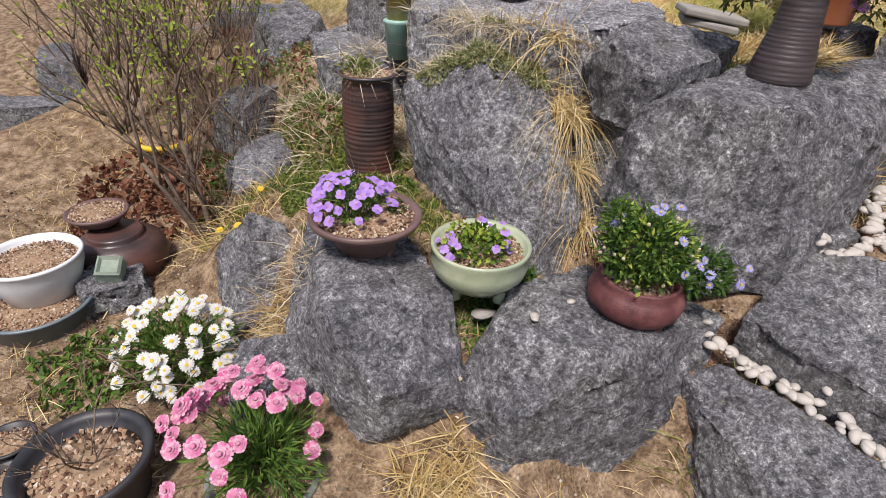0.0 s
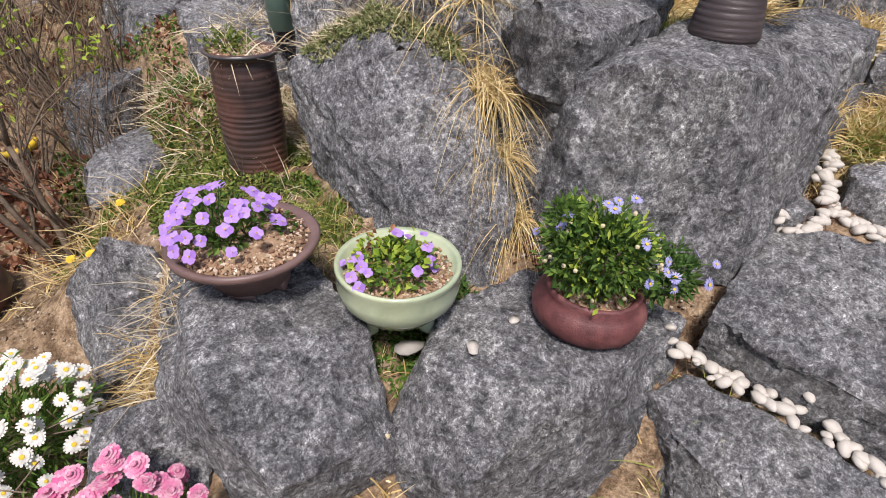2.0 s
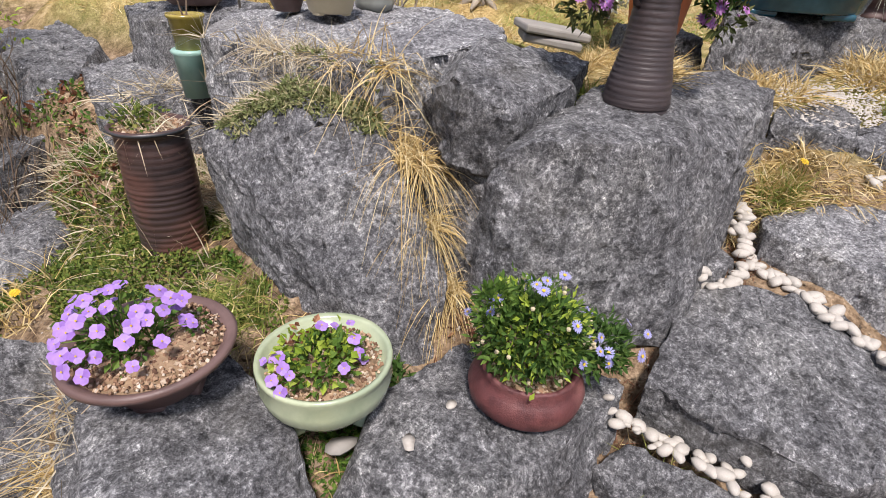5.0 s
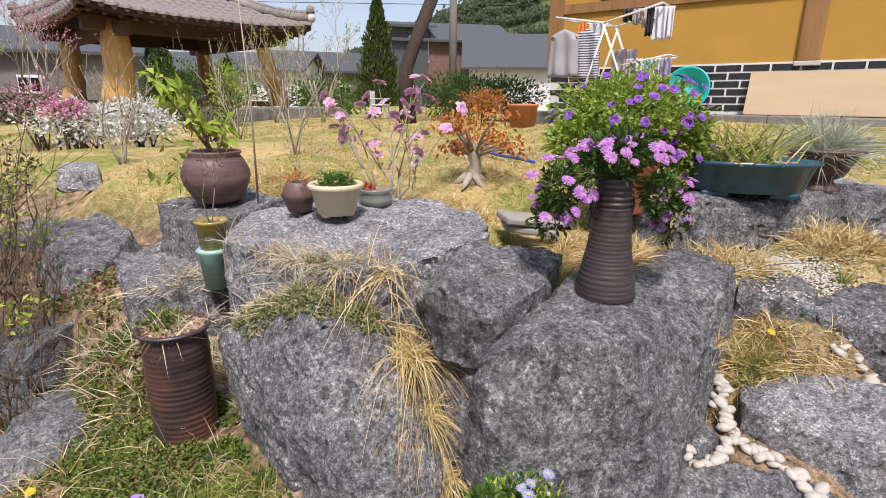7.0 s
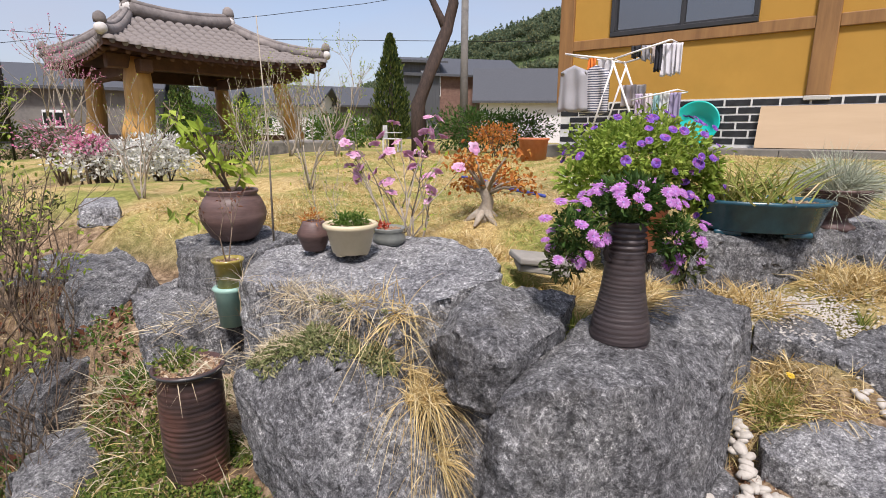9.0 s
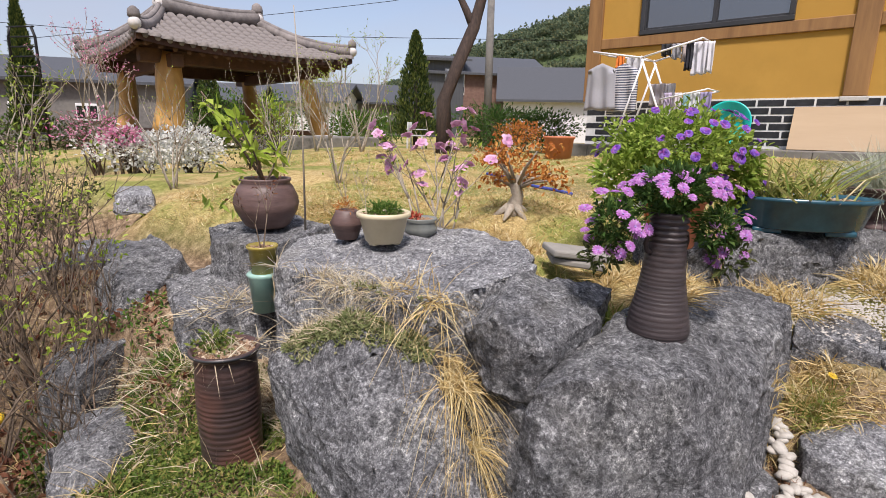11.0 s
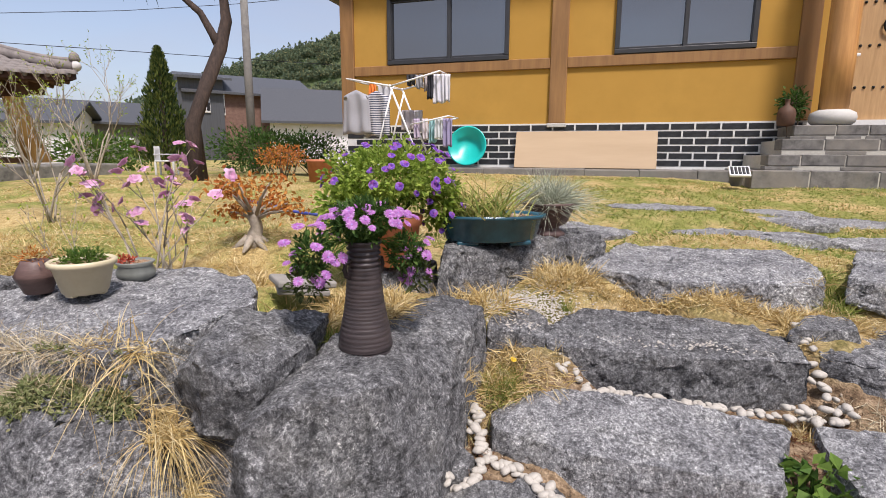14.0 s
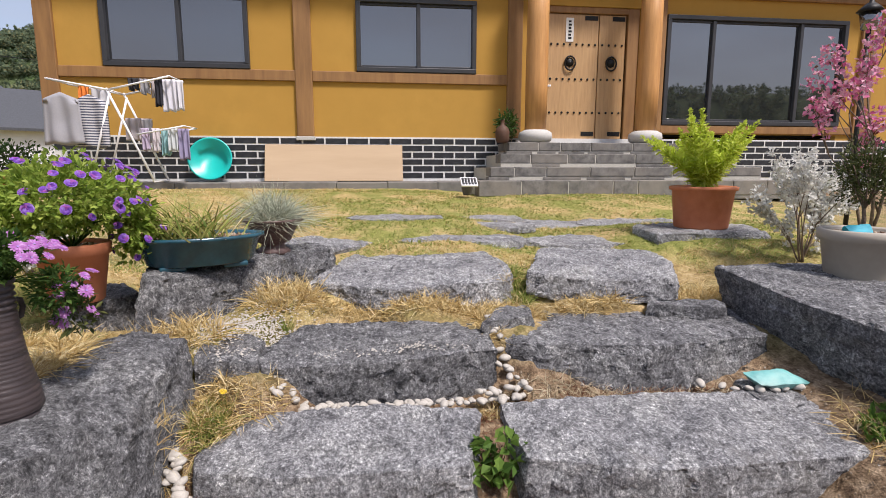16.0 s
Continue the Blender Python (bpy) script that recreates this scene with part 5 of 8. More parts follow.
flake((0.713, 0.587, 0.495), (0.02, 0.012, 0.005), 40, 3, "small white stone flake on the boulder", M_PEBBLE)
flake((0.827, 0.586, 0.490), (0.014, 0.01, 0.004), 10, 0, "small white stone flake on the boulder", M_PEBBLE)
flake((0.55, 0.65, 0.37), (0.034, 0.02, 0.008), 75, 35, "pale yellowish stone flake between two boulders", M_CREAM)
flake((0.661, 0.695, 0.450), (0.03, 0.018, 0.008), -20, 5, "flat grey stone flake under the green bowl", M_SLATE)
flake((1.465, 0.669, 0.895), (0.02, 0.014, 0.008), 30, 10, "pale stone flake beside the ribbed vase", M_PEBBLE)

from mathutils.bvhtree import BVHTree


def rock_tree():
    """All the stones laid so far, for setting things down on them."""
    rock_v, rock_f = [], []
    for ob in list(scene.objects):
        if ob.type == "MESH" and ob.name.split(".")[0] in ("boulder", "stone_step", "stepping_stone"):
            k = len(rock_v)
            rock_v += [v.co.copy() for v in ob.data.vertices]
            rock_f += [[k + i for i in p.vertices] for p in ob.data.polygons]
    return BVHTree.FromPolygons(rock_v, rock_f)


STEP_TREE = rock_tree()


def pebble_bed(x, y, z):
    """The joint's own level, or the stone's top where one lies just above it."""
    hit = STEP_TREE.ray_cast(Vector((x, y, z + 0.09)), Vector((0, 0, -1)))
    return max(z, height(x, y), hit[0].z if hit[0] else -9)


# white pebbles edging the steps
peb_meshes = []
for k in range(6):
    bm = bmesh.new()
    bmesh.ops.create_icosphere(bm, subdivisions=2, radius=1.0)
    for v in bm.verts:
        n = 1 + 0.25 * noise.noise(v.co * 1.1 + Vector((k * 5, 0, 0)))
        v.co = Vector((v.co.x * n * 1.25, v.co.y * n * 0.9, v.co.z * n * 0.65))
    me = bpy.data.meshes.new("pebble")
    bm.to_mesh(me)
    bm.free()
    me.polygons.foreach_set("use_smooth", [True] * len(me.polygons))
    me.materials.append(M_PEBBLE)
    peb_meshes.append(me)
rg = random.Random(77)


def pebbles(line, count, spread, r0, r1):
    line = [Vector(p) for p in line]
    lens = [(b - a).length for a, b in zip(line, line[1:])]
    for i in range(count):
        d = sum(lens) * (i + rg.uniform(0.1, 0.9)) / count
        k = 0
        while k < len(lens) - 1 and d > lens[k]:
            d -= lens[k]
            k += 1
        p = line[k].lerp(line[k + 1], min(1, d / lens[k]))
        r = rg.uniform(r0, r1)
        x, y = p.x + rg.uniform(-spread, spread), p.y + rg.uniform(-spread, spread)
        ob = new("pebble", rg.choice(peb_meshes))
        ob.matrix_basis = pose(x, y, pebble_bed(x, y, p.z) + r * 0.4 + rg.uniform(0, r * 0.2), rg.uniform(-25, 25), rg.uniform(-25, 25), rg.uniform(0, 360)) @ Matrix.Diagonal((r, r, r, 1))
        tagged(ob, "smooth white pebble edging the stone steps", "pebble", "white edging pebbles")


pebbles([(1.06, 0.37, 0.43), (1.06, 0.325, 0.42), (1.075, 0.27, 0.405), (1.08, 0.16, 0.405), (1.075, 0.04, 0.395), (1.04, -0.06, 0.39)], 56, 0.021, 0.007, 0.016)
pebbles([(1.34, 0.38, 0.53), (1.4, 0.355, 0.54), (1.447, 0.29, 0.555), (1.556, 0.258, 0.585), (1.63, 0.322, 0.64), (1.69, 0.318, 0.67)], 52, 0.015, 0.01, 0.018)
pebbles([(1.55, 0.25, 0.585), (1.525, 0.16, 0.56), (1.46, 0.04, 0.545), (1.417, -0.046, 0.54)], 40, 0.014, 0.009, 0.017)
pebbles([(1.89, 0.12, 0.68), (1.9, -0.2, 0.67), (1.91, -0.55, 0.66), (1.93, -0.72, 0.66)], 70, 0.018, 0.008, 0.017)
pebbles([(1.92, -0.55, 0.68), (1.955, -0.74, 0.68), (2.05, -0.67, 0.73), (2.25, -0.68, 0.84)], 24, 0.02, 0.012, 0.019)
pebbles([(1.938, -1.373, 0.670), (1.870, -1.512, 0.660), (1.832, -1.708, 0.660)], 8, 0.012, 0.012, 0.018)
# white chips scattered on the upper step and its corner
vs, fs = [], []
for i in range(1900):
    if i < 260:
        x, y, z = rg.gauss(2.05, 0.05), rg.gauss(-0.22, 0.16), 0.822
        if not (1.95 < x < 2.22 and -0.58 < y < 0.1):
            continue
    else:
        x, y = rg.gauss(2.16, 0.09), rg.gauss(0.2, 0.11)
        z = max(height(x, y) + 0.012, 0.845 if x < 2.1 and y > 0.17 else 0)
    s = rg.uniform(0.0025, 0.006)
    k = len(vs)
    for d in ((1, 0, 0), (-0.8, 0.3, 0), (0, 1, 0), (0.2, -1, 0), (0, 0, 0.9)):
        vs.append((x + d[0] * s, y + d[1] * s, z + d[2] * s))
    fs += [(k, k + 2, k + 4), (k + 2, k + 1, k + 4), (k + 1, k + 3, k + 4), (k + 3, k, k + 4)]
tagged(mesh_of("white_chips", vs, fs, M_PEBBLE), "white stone chips strewn on step and soil", "stone chips", "", "stuff")
# stepping stones in the lawn
SS = [((4.327, -0.381, 1.060), 0.34, 0.2), ((5.126, -1.177, 1.060), 0.42, 0.22), ((3.517, -0.768, 1.040), 0.42, 0.17), ((4.255, -1.097, 1.050), 0.4, 0.16), ((4.862, -1.763, 1.060), 0.42, 0.35), ((3.724, -1.698, 1.040), 0.47, 0.24), ((4.769, -2.561, 1.060), 0.5, 0.4), ((3.703, 0.035, 1.040), 0.33, 0.25), ((2.930, 0.109, 1.020), 0.2, 0.17)]
for k, (p, a, b) in enumerate(SS):
    z = height(p[0], p[1]) + 0.012
    ring = [(p[0] + b * math.sin(w) * (1 + 0.14 * math.sin(3 * w + k)), p[1] + a * math.cos(w) * (1 + 0.1 * math.cos(2 * w + k)), z) for w in np.linspace(0, 6.283, 10)[:-1]]
    boulder("stepping_stone", "flat grey stepping stone set in the lawn", slab(ring, 0.06, 0.01), M_SLAB, 60 + k, 0.05, 0.008, group="stepping stones", category="stepping stone")
boulder("stepping_stone", "flat grey stone under the fern planter", slab([(3.35, -2.0, 1.03), (3.3, -2.7, 1.03), (3.75, -2.85, 1.035), (3.9, -2.4, 1.035), (3.7, -2.0, 1.035)], 0.08, 0.01), M_SLAB, 70, 0.04, 0.008, group="stepping stones", category="stepping stone")
boulder("boulder", "small flat stone between two steps", slab([(2.155, -0.632, 0.865), (2.207, -0.828, 0.865), (2.340, -0.843, 0.870), (2.312, -0.716, 0.870)], 0.08, 0.01), M_ROCK, 71, 0.015, 0.006)
boulder("boulder", "low dark stone in dry grass beside the step", slab([(2.276, -1.358, 0.875), (2.196, -1.634, 0.875), (2.292, -1.675, 0.880), (2.343, -1.421, 0.880)], 0.08, 0.01), M_ROCK, 72, 0.018, 0.006)
boulder("boulder", "long low dark stone edging the path", slab([(-0.358, 3.507, 0.300), (0.207, 3.384, 0.300), (0.209, 3.505, 0.300), (-0.364, 3.856, 0.300)], 0.3, 0.03), M_ROCK, 73, 0.04)
boulder("boulder", "flat grey stone in the path", slab([(-0.406, 3.217, 0.140), (-0.035, 3.047, 0.140), (-0.046, 3.202, 0.140), (-0.410, 3.406, 0.140)], 0.1, 0.02), M_SLAB, 74, 0.04, 0.006)
boulder("boulder", "dark stone behind the path shrubs", slab([(-0.016, 4.104, 0.400), (0.179, 4.019, 0.400), (0.227, 4.682, 0.400), (0.044, 4.645, 0.400)], 0.4, 0.05), M_ROCK, 75, 0.05)

# ---- plants ----
ROCK_TREE = rock_tree()


def stone_top(x, y):
    hit = ROCK_TREE.ray_cast(Vector((x, y, 1.6)), Vector((0, 0, -1)))
    return hit[0].z if hit[0] else -9


def surf(x, y):
    return max(height(x, y), stone_top(x, y))


M_LEAF = by_island("mid green leaves", [(0, (0.05, 0.12, 0.02)), (0.5, (0.1, 0.19, 0.03)), (1, (0.18, 0.28, 0.05))], 0.65, 0.35)
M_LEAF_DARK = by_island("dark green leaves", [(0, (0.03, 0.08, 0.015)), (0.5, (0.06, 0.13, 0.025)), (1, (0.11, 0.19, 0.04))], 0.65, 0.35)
M_LEAF_LIME = by_island("lime green leaves", [(0, (0.22, 0.33, 0.03)), (0.5, (0.36, 0.48, 0.055)), (1, (0.5, 0.6, 0.11))], 0.6, 0.4)
M_LEAF_PET = by_island("petunia leaves", [(0, (0.16, 0.26, 0.035)), (0.5, (0.31, 0.43, 0.065)), (1, (0.47, 0.56, 0.12))], 0.65, 0.4)
M_FERN = by_island("foxtail fern needles", [(0, (0.5, 0.62, 0.06)), (0.5, (0.64, 0.74, 0.1)), (1, (0.74, 0.82, 0.2))], 0.6, 0.5)
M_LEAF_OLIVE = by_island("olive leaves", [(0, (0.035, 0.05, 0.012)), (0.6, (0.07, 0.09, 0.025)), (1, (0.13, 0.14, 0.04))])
M_MOSS = by_island("mossy groundcover", [(0, (0.05, 0.09, 0.015)), (0.4, (0.12, 0.18, 0.03)), (0.8, (0.2, 0.25, 0.05)), (1, (0.3, 0.26, 0.08))])
M_SAGE = by_island("grey sage cushion", [(0, (0.14, 0.17, 0.06)), (0.5, (0.24, 0.27, 0.11)), (1, (0.4, 0.36, 0.2))])
M_ORANGE = by_island("orange maple leaves", [(0, (0.35, 0.1, 0.02)), (0.5, (0.55, 0.2, 0.04)), (1, (0.6, 0.32, 0.08))])
M_BRONZE = by_island("dry brown leaves", [(0, (0.1, 0.035, 0.02)), (0.5, (0.22, 0.09, 0.05)), (1, (0.35, 0.18, 0.1))])
M_VIOLET = by_island("violet petals", [(0, (0.29, 0.13, 0.55)), (0.5, (0.42, 0.24, 0.68)), (1, (0.56, 0.4, 0.78))], 0.6, 0.3)
M_PETUNIA = by_island("petunia petals", [(0, (0.12, 0.035, 0.33)), (0.5, (0.22, 0.08, 0.5)), (0.85, (0.4, 0.27, 0.66)), (1, (0.36, 0.05, 0.36))], 0.6, 0.3)
M_PETTHROAT = by_island("petunia throat", [(0, (0.08, 0.01, 0.18)), (1, (0.14, 0.03, 0.26))], 0.7, 0.1)
M_MAUVE = by_island("mauve pink petals", [(0, (0.42, 0.13, 0.46)), (0.5, (0.52, 0.22, 0.56)), (1, (0.62, 0.36, 0.66))], 0.6, 0.3)
M_BLUEP = by_island("pale blue petals", [(0, (0.28, 0.28, 0.66)), (1, (0.45, 0.45, 0.78))], 0.6, 0.3)
M_WHITEP = by_island("white petals", [(0, (0.68, 0.68, 0.63)), (1, (0.82, 0.82, 0.78))], 0.6, 0.3)
M_PINKP = by_island("pink petals", [(0, (0.62, 0.12, 0.3)), (0.5, (0.72, 0.3, 0.45)), (1, (0.78, 0.5, 0.58))], 0.6, 0.3)
M_AZALEA = by_island("azalea pink petals", [(0, (0.66, 0.28, 0.5)), (1, (0.8, 0.52, 0.7))], 0.6, 0.3)
M_YELLOWC = by_island("yellow flower centre", [(0, (0.6, 0.38, 0.02)), (1, (0.7, 0.5, 0.05))], 0.8, 0)
M_BUD = by_island("pale buds", [(0, (0.4, 0.36, 0.2)), (1, (0.55, 0.48, 0.32))], 0.8, 0)
M_RED = by_island("red succulent", [(0, (0.4, 0.05, 0.03)), (1, (0.6, 0.14, 0.08))], 0.6, 0.1)
M_STRAW = by_island("dry straw", [(0, (0.4, 0.27, 0.1)), (0.4, (0.6, 0.44, 0.18)), (0.75, (0.72, 0.57, 0.29)), (1, (0.78, 0.67, 0.42))], 0.7, 0.2)
M_STRAWPALE = by_island("bleached straw", [(0, (0.42, 0.33, 0.2)), (0.5, (0.6, 0.51, 0.35)), (1, (0.74, 0.67, 0.5))], 0.7, 0.2)
M_GRASSY = by_island("half green grass", [(0, (0.12, 0.19, 0.03)), (0.5, (0.28, 0.33, 0.07)), (1, (0.5, 0.46, 0.16))], 0.7, 0.25)
M_GREYGRASS = by_island("grey blue grass", [(0, (0.34, 0.38, 0.28)), (0.6, (0.5, 0.54, 0.42)), (1, (0.62, 0.62, 0.5))], 0.7, 0.2)
M_TWIG = surface("grey brown twig bark", (0.085, 0.058, 0.04), (0.2, 0.15, 0.105), 60, 0.85, 0.4)
M_BARK = surface("dark pine bark", (0.025, 0.017, 0.014), (0.07, 0.045, 0.035), 30, 0.9, 0.8, stretch=(1, 1, 0.3))
M_PALEBARK = surface("pale grey bark", (0.26, 0.22, 0.17), (0.42, 0.37, 0.3), 50, 0.85, 0.5)


def leafage(name, parent, material, items, seed=0, kind="stuff"):
    """Folded pointed leaves: (place, direction, length, width)."""
    rg = random.Random(seed)
    vs, fs = [], []
    for p, d, ln, wd in items:
        d = d.normalized()
        s = d.cross(Vector((rg.uniform(-1, 1), rg.uniform(-1, 1), rg.uniform(0.2, 1.2))))
        if s.length < 1e-3:
            continue
        s.normalize()
        n = s.cross(d)
        k = len(vs)
        vs += [p, p + d * ln * 0.5 + s * wd + n * wd * 0.4, p + d * ln + n * wd * -0.3, p + d * ln * 0.5 - s * wd + n * wd * 0.4]
        fs += [(k, k + 1, k + 2), (k, k + 2, k + 3)]
    ob = mesh_of(name, [tuple(v) for v in vs], fs, material, parent)
    if kind:
        ob["kind"] = kind
    return ob


def rnd_dir(rg, up=0.0):
    while True:
        v = Vector((rg.uniform(-1, 1), rg.uniform(-1, 1), rg.uniform(-1, 1)))
        if 0.05 < v.length < 1:
            v.normalize()
            v.z += up
            return v.normalized()


def dome(rg, c, r, n, ln, wd, shell=0.55, up=0.2, lumpy=0.25):
    """Leaf places in an uneven ellipsoid, denser at the outside."""
    out = []
    s = rg.uniform(0, 50)
    while len(out) < n:
        d = rnd_dir(rg)
        k = rg.uniform(shell, 1.0) * (1 + lumpy * noise.noise(d * 2.3 + Vector((s, 0, 0))) * 2)
        p = Vector((d.x * r[0] * k, d.y * r[1] * k, d.z * r[2] * k))
        if noise.noise(p * (1.4 / max(r[2], 0.05)) * 2 + Vector((0, s, 0))) < -0.32:
            continue
        dd = (d + rnd_dir(rg) * 0.9)
        dd.z += up
        out.append((Vector(c) + p, dd, ln * rg.uniform(0.6, 1.3), wd * rg.uniform(0.7, 1.2)))
    return out


def flower_mesh(name, petals, r0, r1, width, rise, m_petal, m_centre, rc, layers=1):
    vs, fs, mi = [], [], []
    for ly in range(layers):
        for i in range(petals):
            a = 2 * math.pi * (i + 0.5 * ly) / petals + 0.1 * math.sin(i * 7)
            u, w = Vector((math.cos(a), math.sin(a), 0)), Vector((-math.sin(a), math.cos(a), 0))
            R = r1 * (1 - 0.28 * ly) * (1 + 0.06 * math.sin(i * 5))
            z = 0.12 * r1 * ly
            k = len(vs)
            for q, h, z2 in ((r0, 0.3, 0), (r0 + (R - r0) * 0.6, 1.0, rise * 0.7), (R, 0.55, rise * (0.6 + 0.4 * math.sin(i * 3)))):
                vs += [u * q - w * width * h + Vector((0, 0, z + z2)), u * q + w * width * h + Vector((0, 0, z + z2))]
            fs += [(k, k + 2, k + 3, k + 1), (k + 2, k + 4, k + 5, k + 3)]
            mi += [0, 0]
    if rc:
        k = len(vs)
        n = 7
        for i in range(n):
            a = 2 * math.pi * i / n
            vs.append(Vector((rc * math.cos(a), rc * math.sin(a), 0.08 * r1 + 0.002)))
        vs.append(Vector((0, 0, 0.08 * r1 + rc * 0.55)))
        for i in range(n):
            fs.append((k + i, k + (i + 1) % n, k + n))
            mi.append(1)
    me = bpy.data.meshes.new(name)
    me.from_pydata([tuple(v) for v in vs], [], fs)
    me.materials.append(m_petal)
    me.materials.append(m_centre)
    me.polygons.foreach_set("material_index", mi)
    return me


F_VIOLET = flower_mesh("flower", 4, 0.0, 0.013, 0.0075, 0.001, M_VIOLET, M_YELLOWC, 0.0016)
F_BLUE = flower_mesh("flower", 14, 0.003, 0.015, 0.0022, 0.001, M_BLUEP, M_YELLOWC, 0.0042)
F_MAUVE = flower_mesh("flower", 15, 0.003, 0.017, 0.0026, 0.002, M_MAUVE, M_VIOLET, 0.003, 2)
F_WHITE = flower_mesh("flower", 15, 0.004, 0.018, 0.0032, -0.001, M_WHITEP, M_YELLOWC, 0.0048, 2)
F_PINK = flower_mesh("flower", 17, 0.003, 0.022, 0.0052, 0.003, M_PINKP, M_PINKP, 0.004, 5)
F_PET = flower_mesh("flower", 5, 0.003, 0.03, 0.02, 0.008, M_PETUNIA, M_PETTHROAT, 0.007, 2)
F_AZ = flower_mesh("flower", 5, 0.0, 0.024, 0.011, 0.012, M_AZALEA, M_AZALEA, 0.003, 2)
F_BLOSSOM = flower_mesh("flower", 6, 0.0, 0.012, 0.006, 0.003, M_WHITEP, M_YELLOWC, 0.0, 2)


def flower(parent, me, at, facing, size=1.0, rg=random):
    ob = new("flower", me)
    q = Vector(facing).to_track_quat("Z", "Y").to_matrix().to_4x4()
    ob.parent = parent
    ob.matrix_basis = Matrix.Translation(at) @ q @ pose(0, 0, 0, 0, 0, rg.uniform(0, 360)) @ Matrix.Diagonal((size, size, size, 1))
    return ob


def stems(parent, name, lines, r, material):
    bm = bmesh.new()
    for ln in lines:
        n = len(ln)
        tube(bm, ln, [r * (1 - 0.6 * i / max(1, n - 1)) for i in range(n)], 4)
    ob = part(name, bm, material, parent)
    ob["kind"] = "stuff"
    return ob


def bloom_dome(parent, me, c, r, n, size, rg, top=-0.1, out=1.02, tilt=0.6, roots=None, stem_mat=None):
    lines, k, tries = [], 0, 0
    used = []
    while k < n and tries < n * 40:
        tries += 1
        d = rnd_dir(rg)
        if d.z < top:
            continue
        p = Vector(c) + Vector((d.x * r[0], d.y * r[1], d.z * r[2])) * out * rg.uniform(0.86, 1.08)
        if any((p - q).length < size * 0.02 for q in used):
            continue
        used.append(p)
        f = d * tilt + Vector((0, 0, 0.7)) + rnd_dir(rg) * 0.35 + Vector((-0.35, -0.45, 0.1))
        flower(parent, me, p, f, size * rg.uniform(0.75, 1.15), rg)
        if roots is not None:
            b = Vector(roots) + Vector((rg.uniform(-0.03, 0.03), rg.uniform(-0.03, 0.03), 0))
            lines.append([b, b.lerp(p, 0.55) + Vector((0, 0, 0.015)), p])
        k += 1
    if lines:
        stems(parent, "stalk", lines, 0.0016, stem_mat or M_LEAF)


def blades(name, spots, material, parent=None, seed=0, width=0.0022):
    """Grass blades, each three bent facets: (root, direction, length)."""
    rg = random.Random(seed)
    vs, fs = [], []
    for p, d, ln in spots:
        d = d.normalized()
        side = d.cross(Vector((rg.uniform(-1, 1), rg.uniform(-1, 1), 0.3))).normalized() * width * rg.uniform(0.6, 1.3)
        drop = Vector((d.x, d.y, 0)) * ln * 0.35 * rg.uniform(0.3, 1.3) - Vector((0, 0, ln * 0.28 * rg.uniform(0.2, 1.5)))
        mid = p + d * ln * 0.55 + drop * 0.25
        tip = p + d * ln + drop
        k = len(vs)
        vs += [p - side, p + side, mid - side * 0.8, mid + side * 0.8, tip]
        fs += [(k, k + 1, k + 3, k + 2), (k + 2, k + 3, k + 4)]
    ob = mesh_of(name, [tuple(v) for v in vs], fs, material, parent)
    return ob


# violet bowl
rg = random.Random(3)
e = thing("violet_plant", (0.508, 0.952, 0.635), "mound of four-petalled violet flowers in the brown bowl", "flowering plant")
c = (-0.025, 0.02, 0.03)
leafage("foliage", e, M_LEAF, dome(rg, c, (0.075, 0.075, 0.04), 260, 0.016, 0.005), 1)
bloom_dome(e, F_VIOLET, c, (0.09, 0.09, 0.062), 44, 0.92, rg, -0.05, 1.05, roots=(-0.02, 0.01, 0), stem_mat=M_LEAF)
for dx, dy in ((0.07, -0.02), (0.05, 0.04)):
    leafage("sprig", e, M_LEAF, dome(rg, (dx, dy, 0.015), (0.022, 0.022, 0.018), 50, 0.014, 0.004), 2)
flower(e, F_VIOLET, (0.062, -0.005, 0.06), (0, -0.3, 1), 1.0, rg)
# green bowl
e = thing("pansy_plant", (0.692, 0.757, 0.582), "light green leafy plant with mauve flowers in the celadon bowl", "flowering plant")
leafage("foliage", e, M_LEAF_LIME, dome(rg, (-0.015, 0.005, 0.02), (0.075, 0.07, 0.045), 330, 0.014, 0.0065), 3)
leafage("foliage", e, M_LEAF, dome(rg, (-0.012, -0.01, 0.014), (0.072, 0.062, 0.042), 480, 0.016, 0.006), 4)
leafage("dry_leaf", e, M_BRONZE, dome(rg, (0.0, 0.05, 0.025), (0.05, 0.03, 0.03), 50, 0.014, 0.005), 5)
bloom_dome(e, F_VIOLET, (-0.02, 0.0, 0.015), (0.088, 0.075, 0.058), 15, 0.8, rg, -0.1, 1.05)
# red bowl aster
e = thing("blue_aster", (0.93, 0.497, 0.563), "bushy dark green aster with pale blue daisies in the red bowl", "flowering plant")
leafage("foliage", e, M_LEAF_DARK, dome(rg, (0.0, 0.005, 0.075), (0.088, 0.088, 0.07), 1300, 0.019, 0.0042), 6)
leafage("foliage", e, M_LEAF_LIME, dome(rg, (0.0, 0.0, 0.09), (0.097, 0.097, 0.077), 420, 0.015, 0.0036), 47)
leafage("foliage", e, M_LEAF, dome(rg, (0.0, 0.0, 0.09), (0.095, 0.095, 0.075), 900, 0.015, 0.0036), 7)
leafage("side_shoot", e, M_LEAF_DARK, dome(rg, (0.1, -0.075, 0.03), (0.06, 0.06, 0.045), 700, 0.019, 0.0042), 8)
leafage("upper_shoot", e, M_LEAF, dome(rg, (-0.06, 0.05, 0.15), (0.03, 0.03, 0.04), 240, 0.017, 0.004), 9)
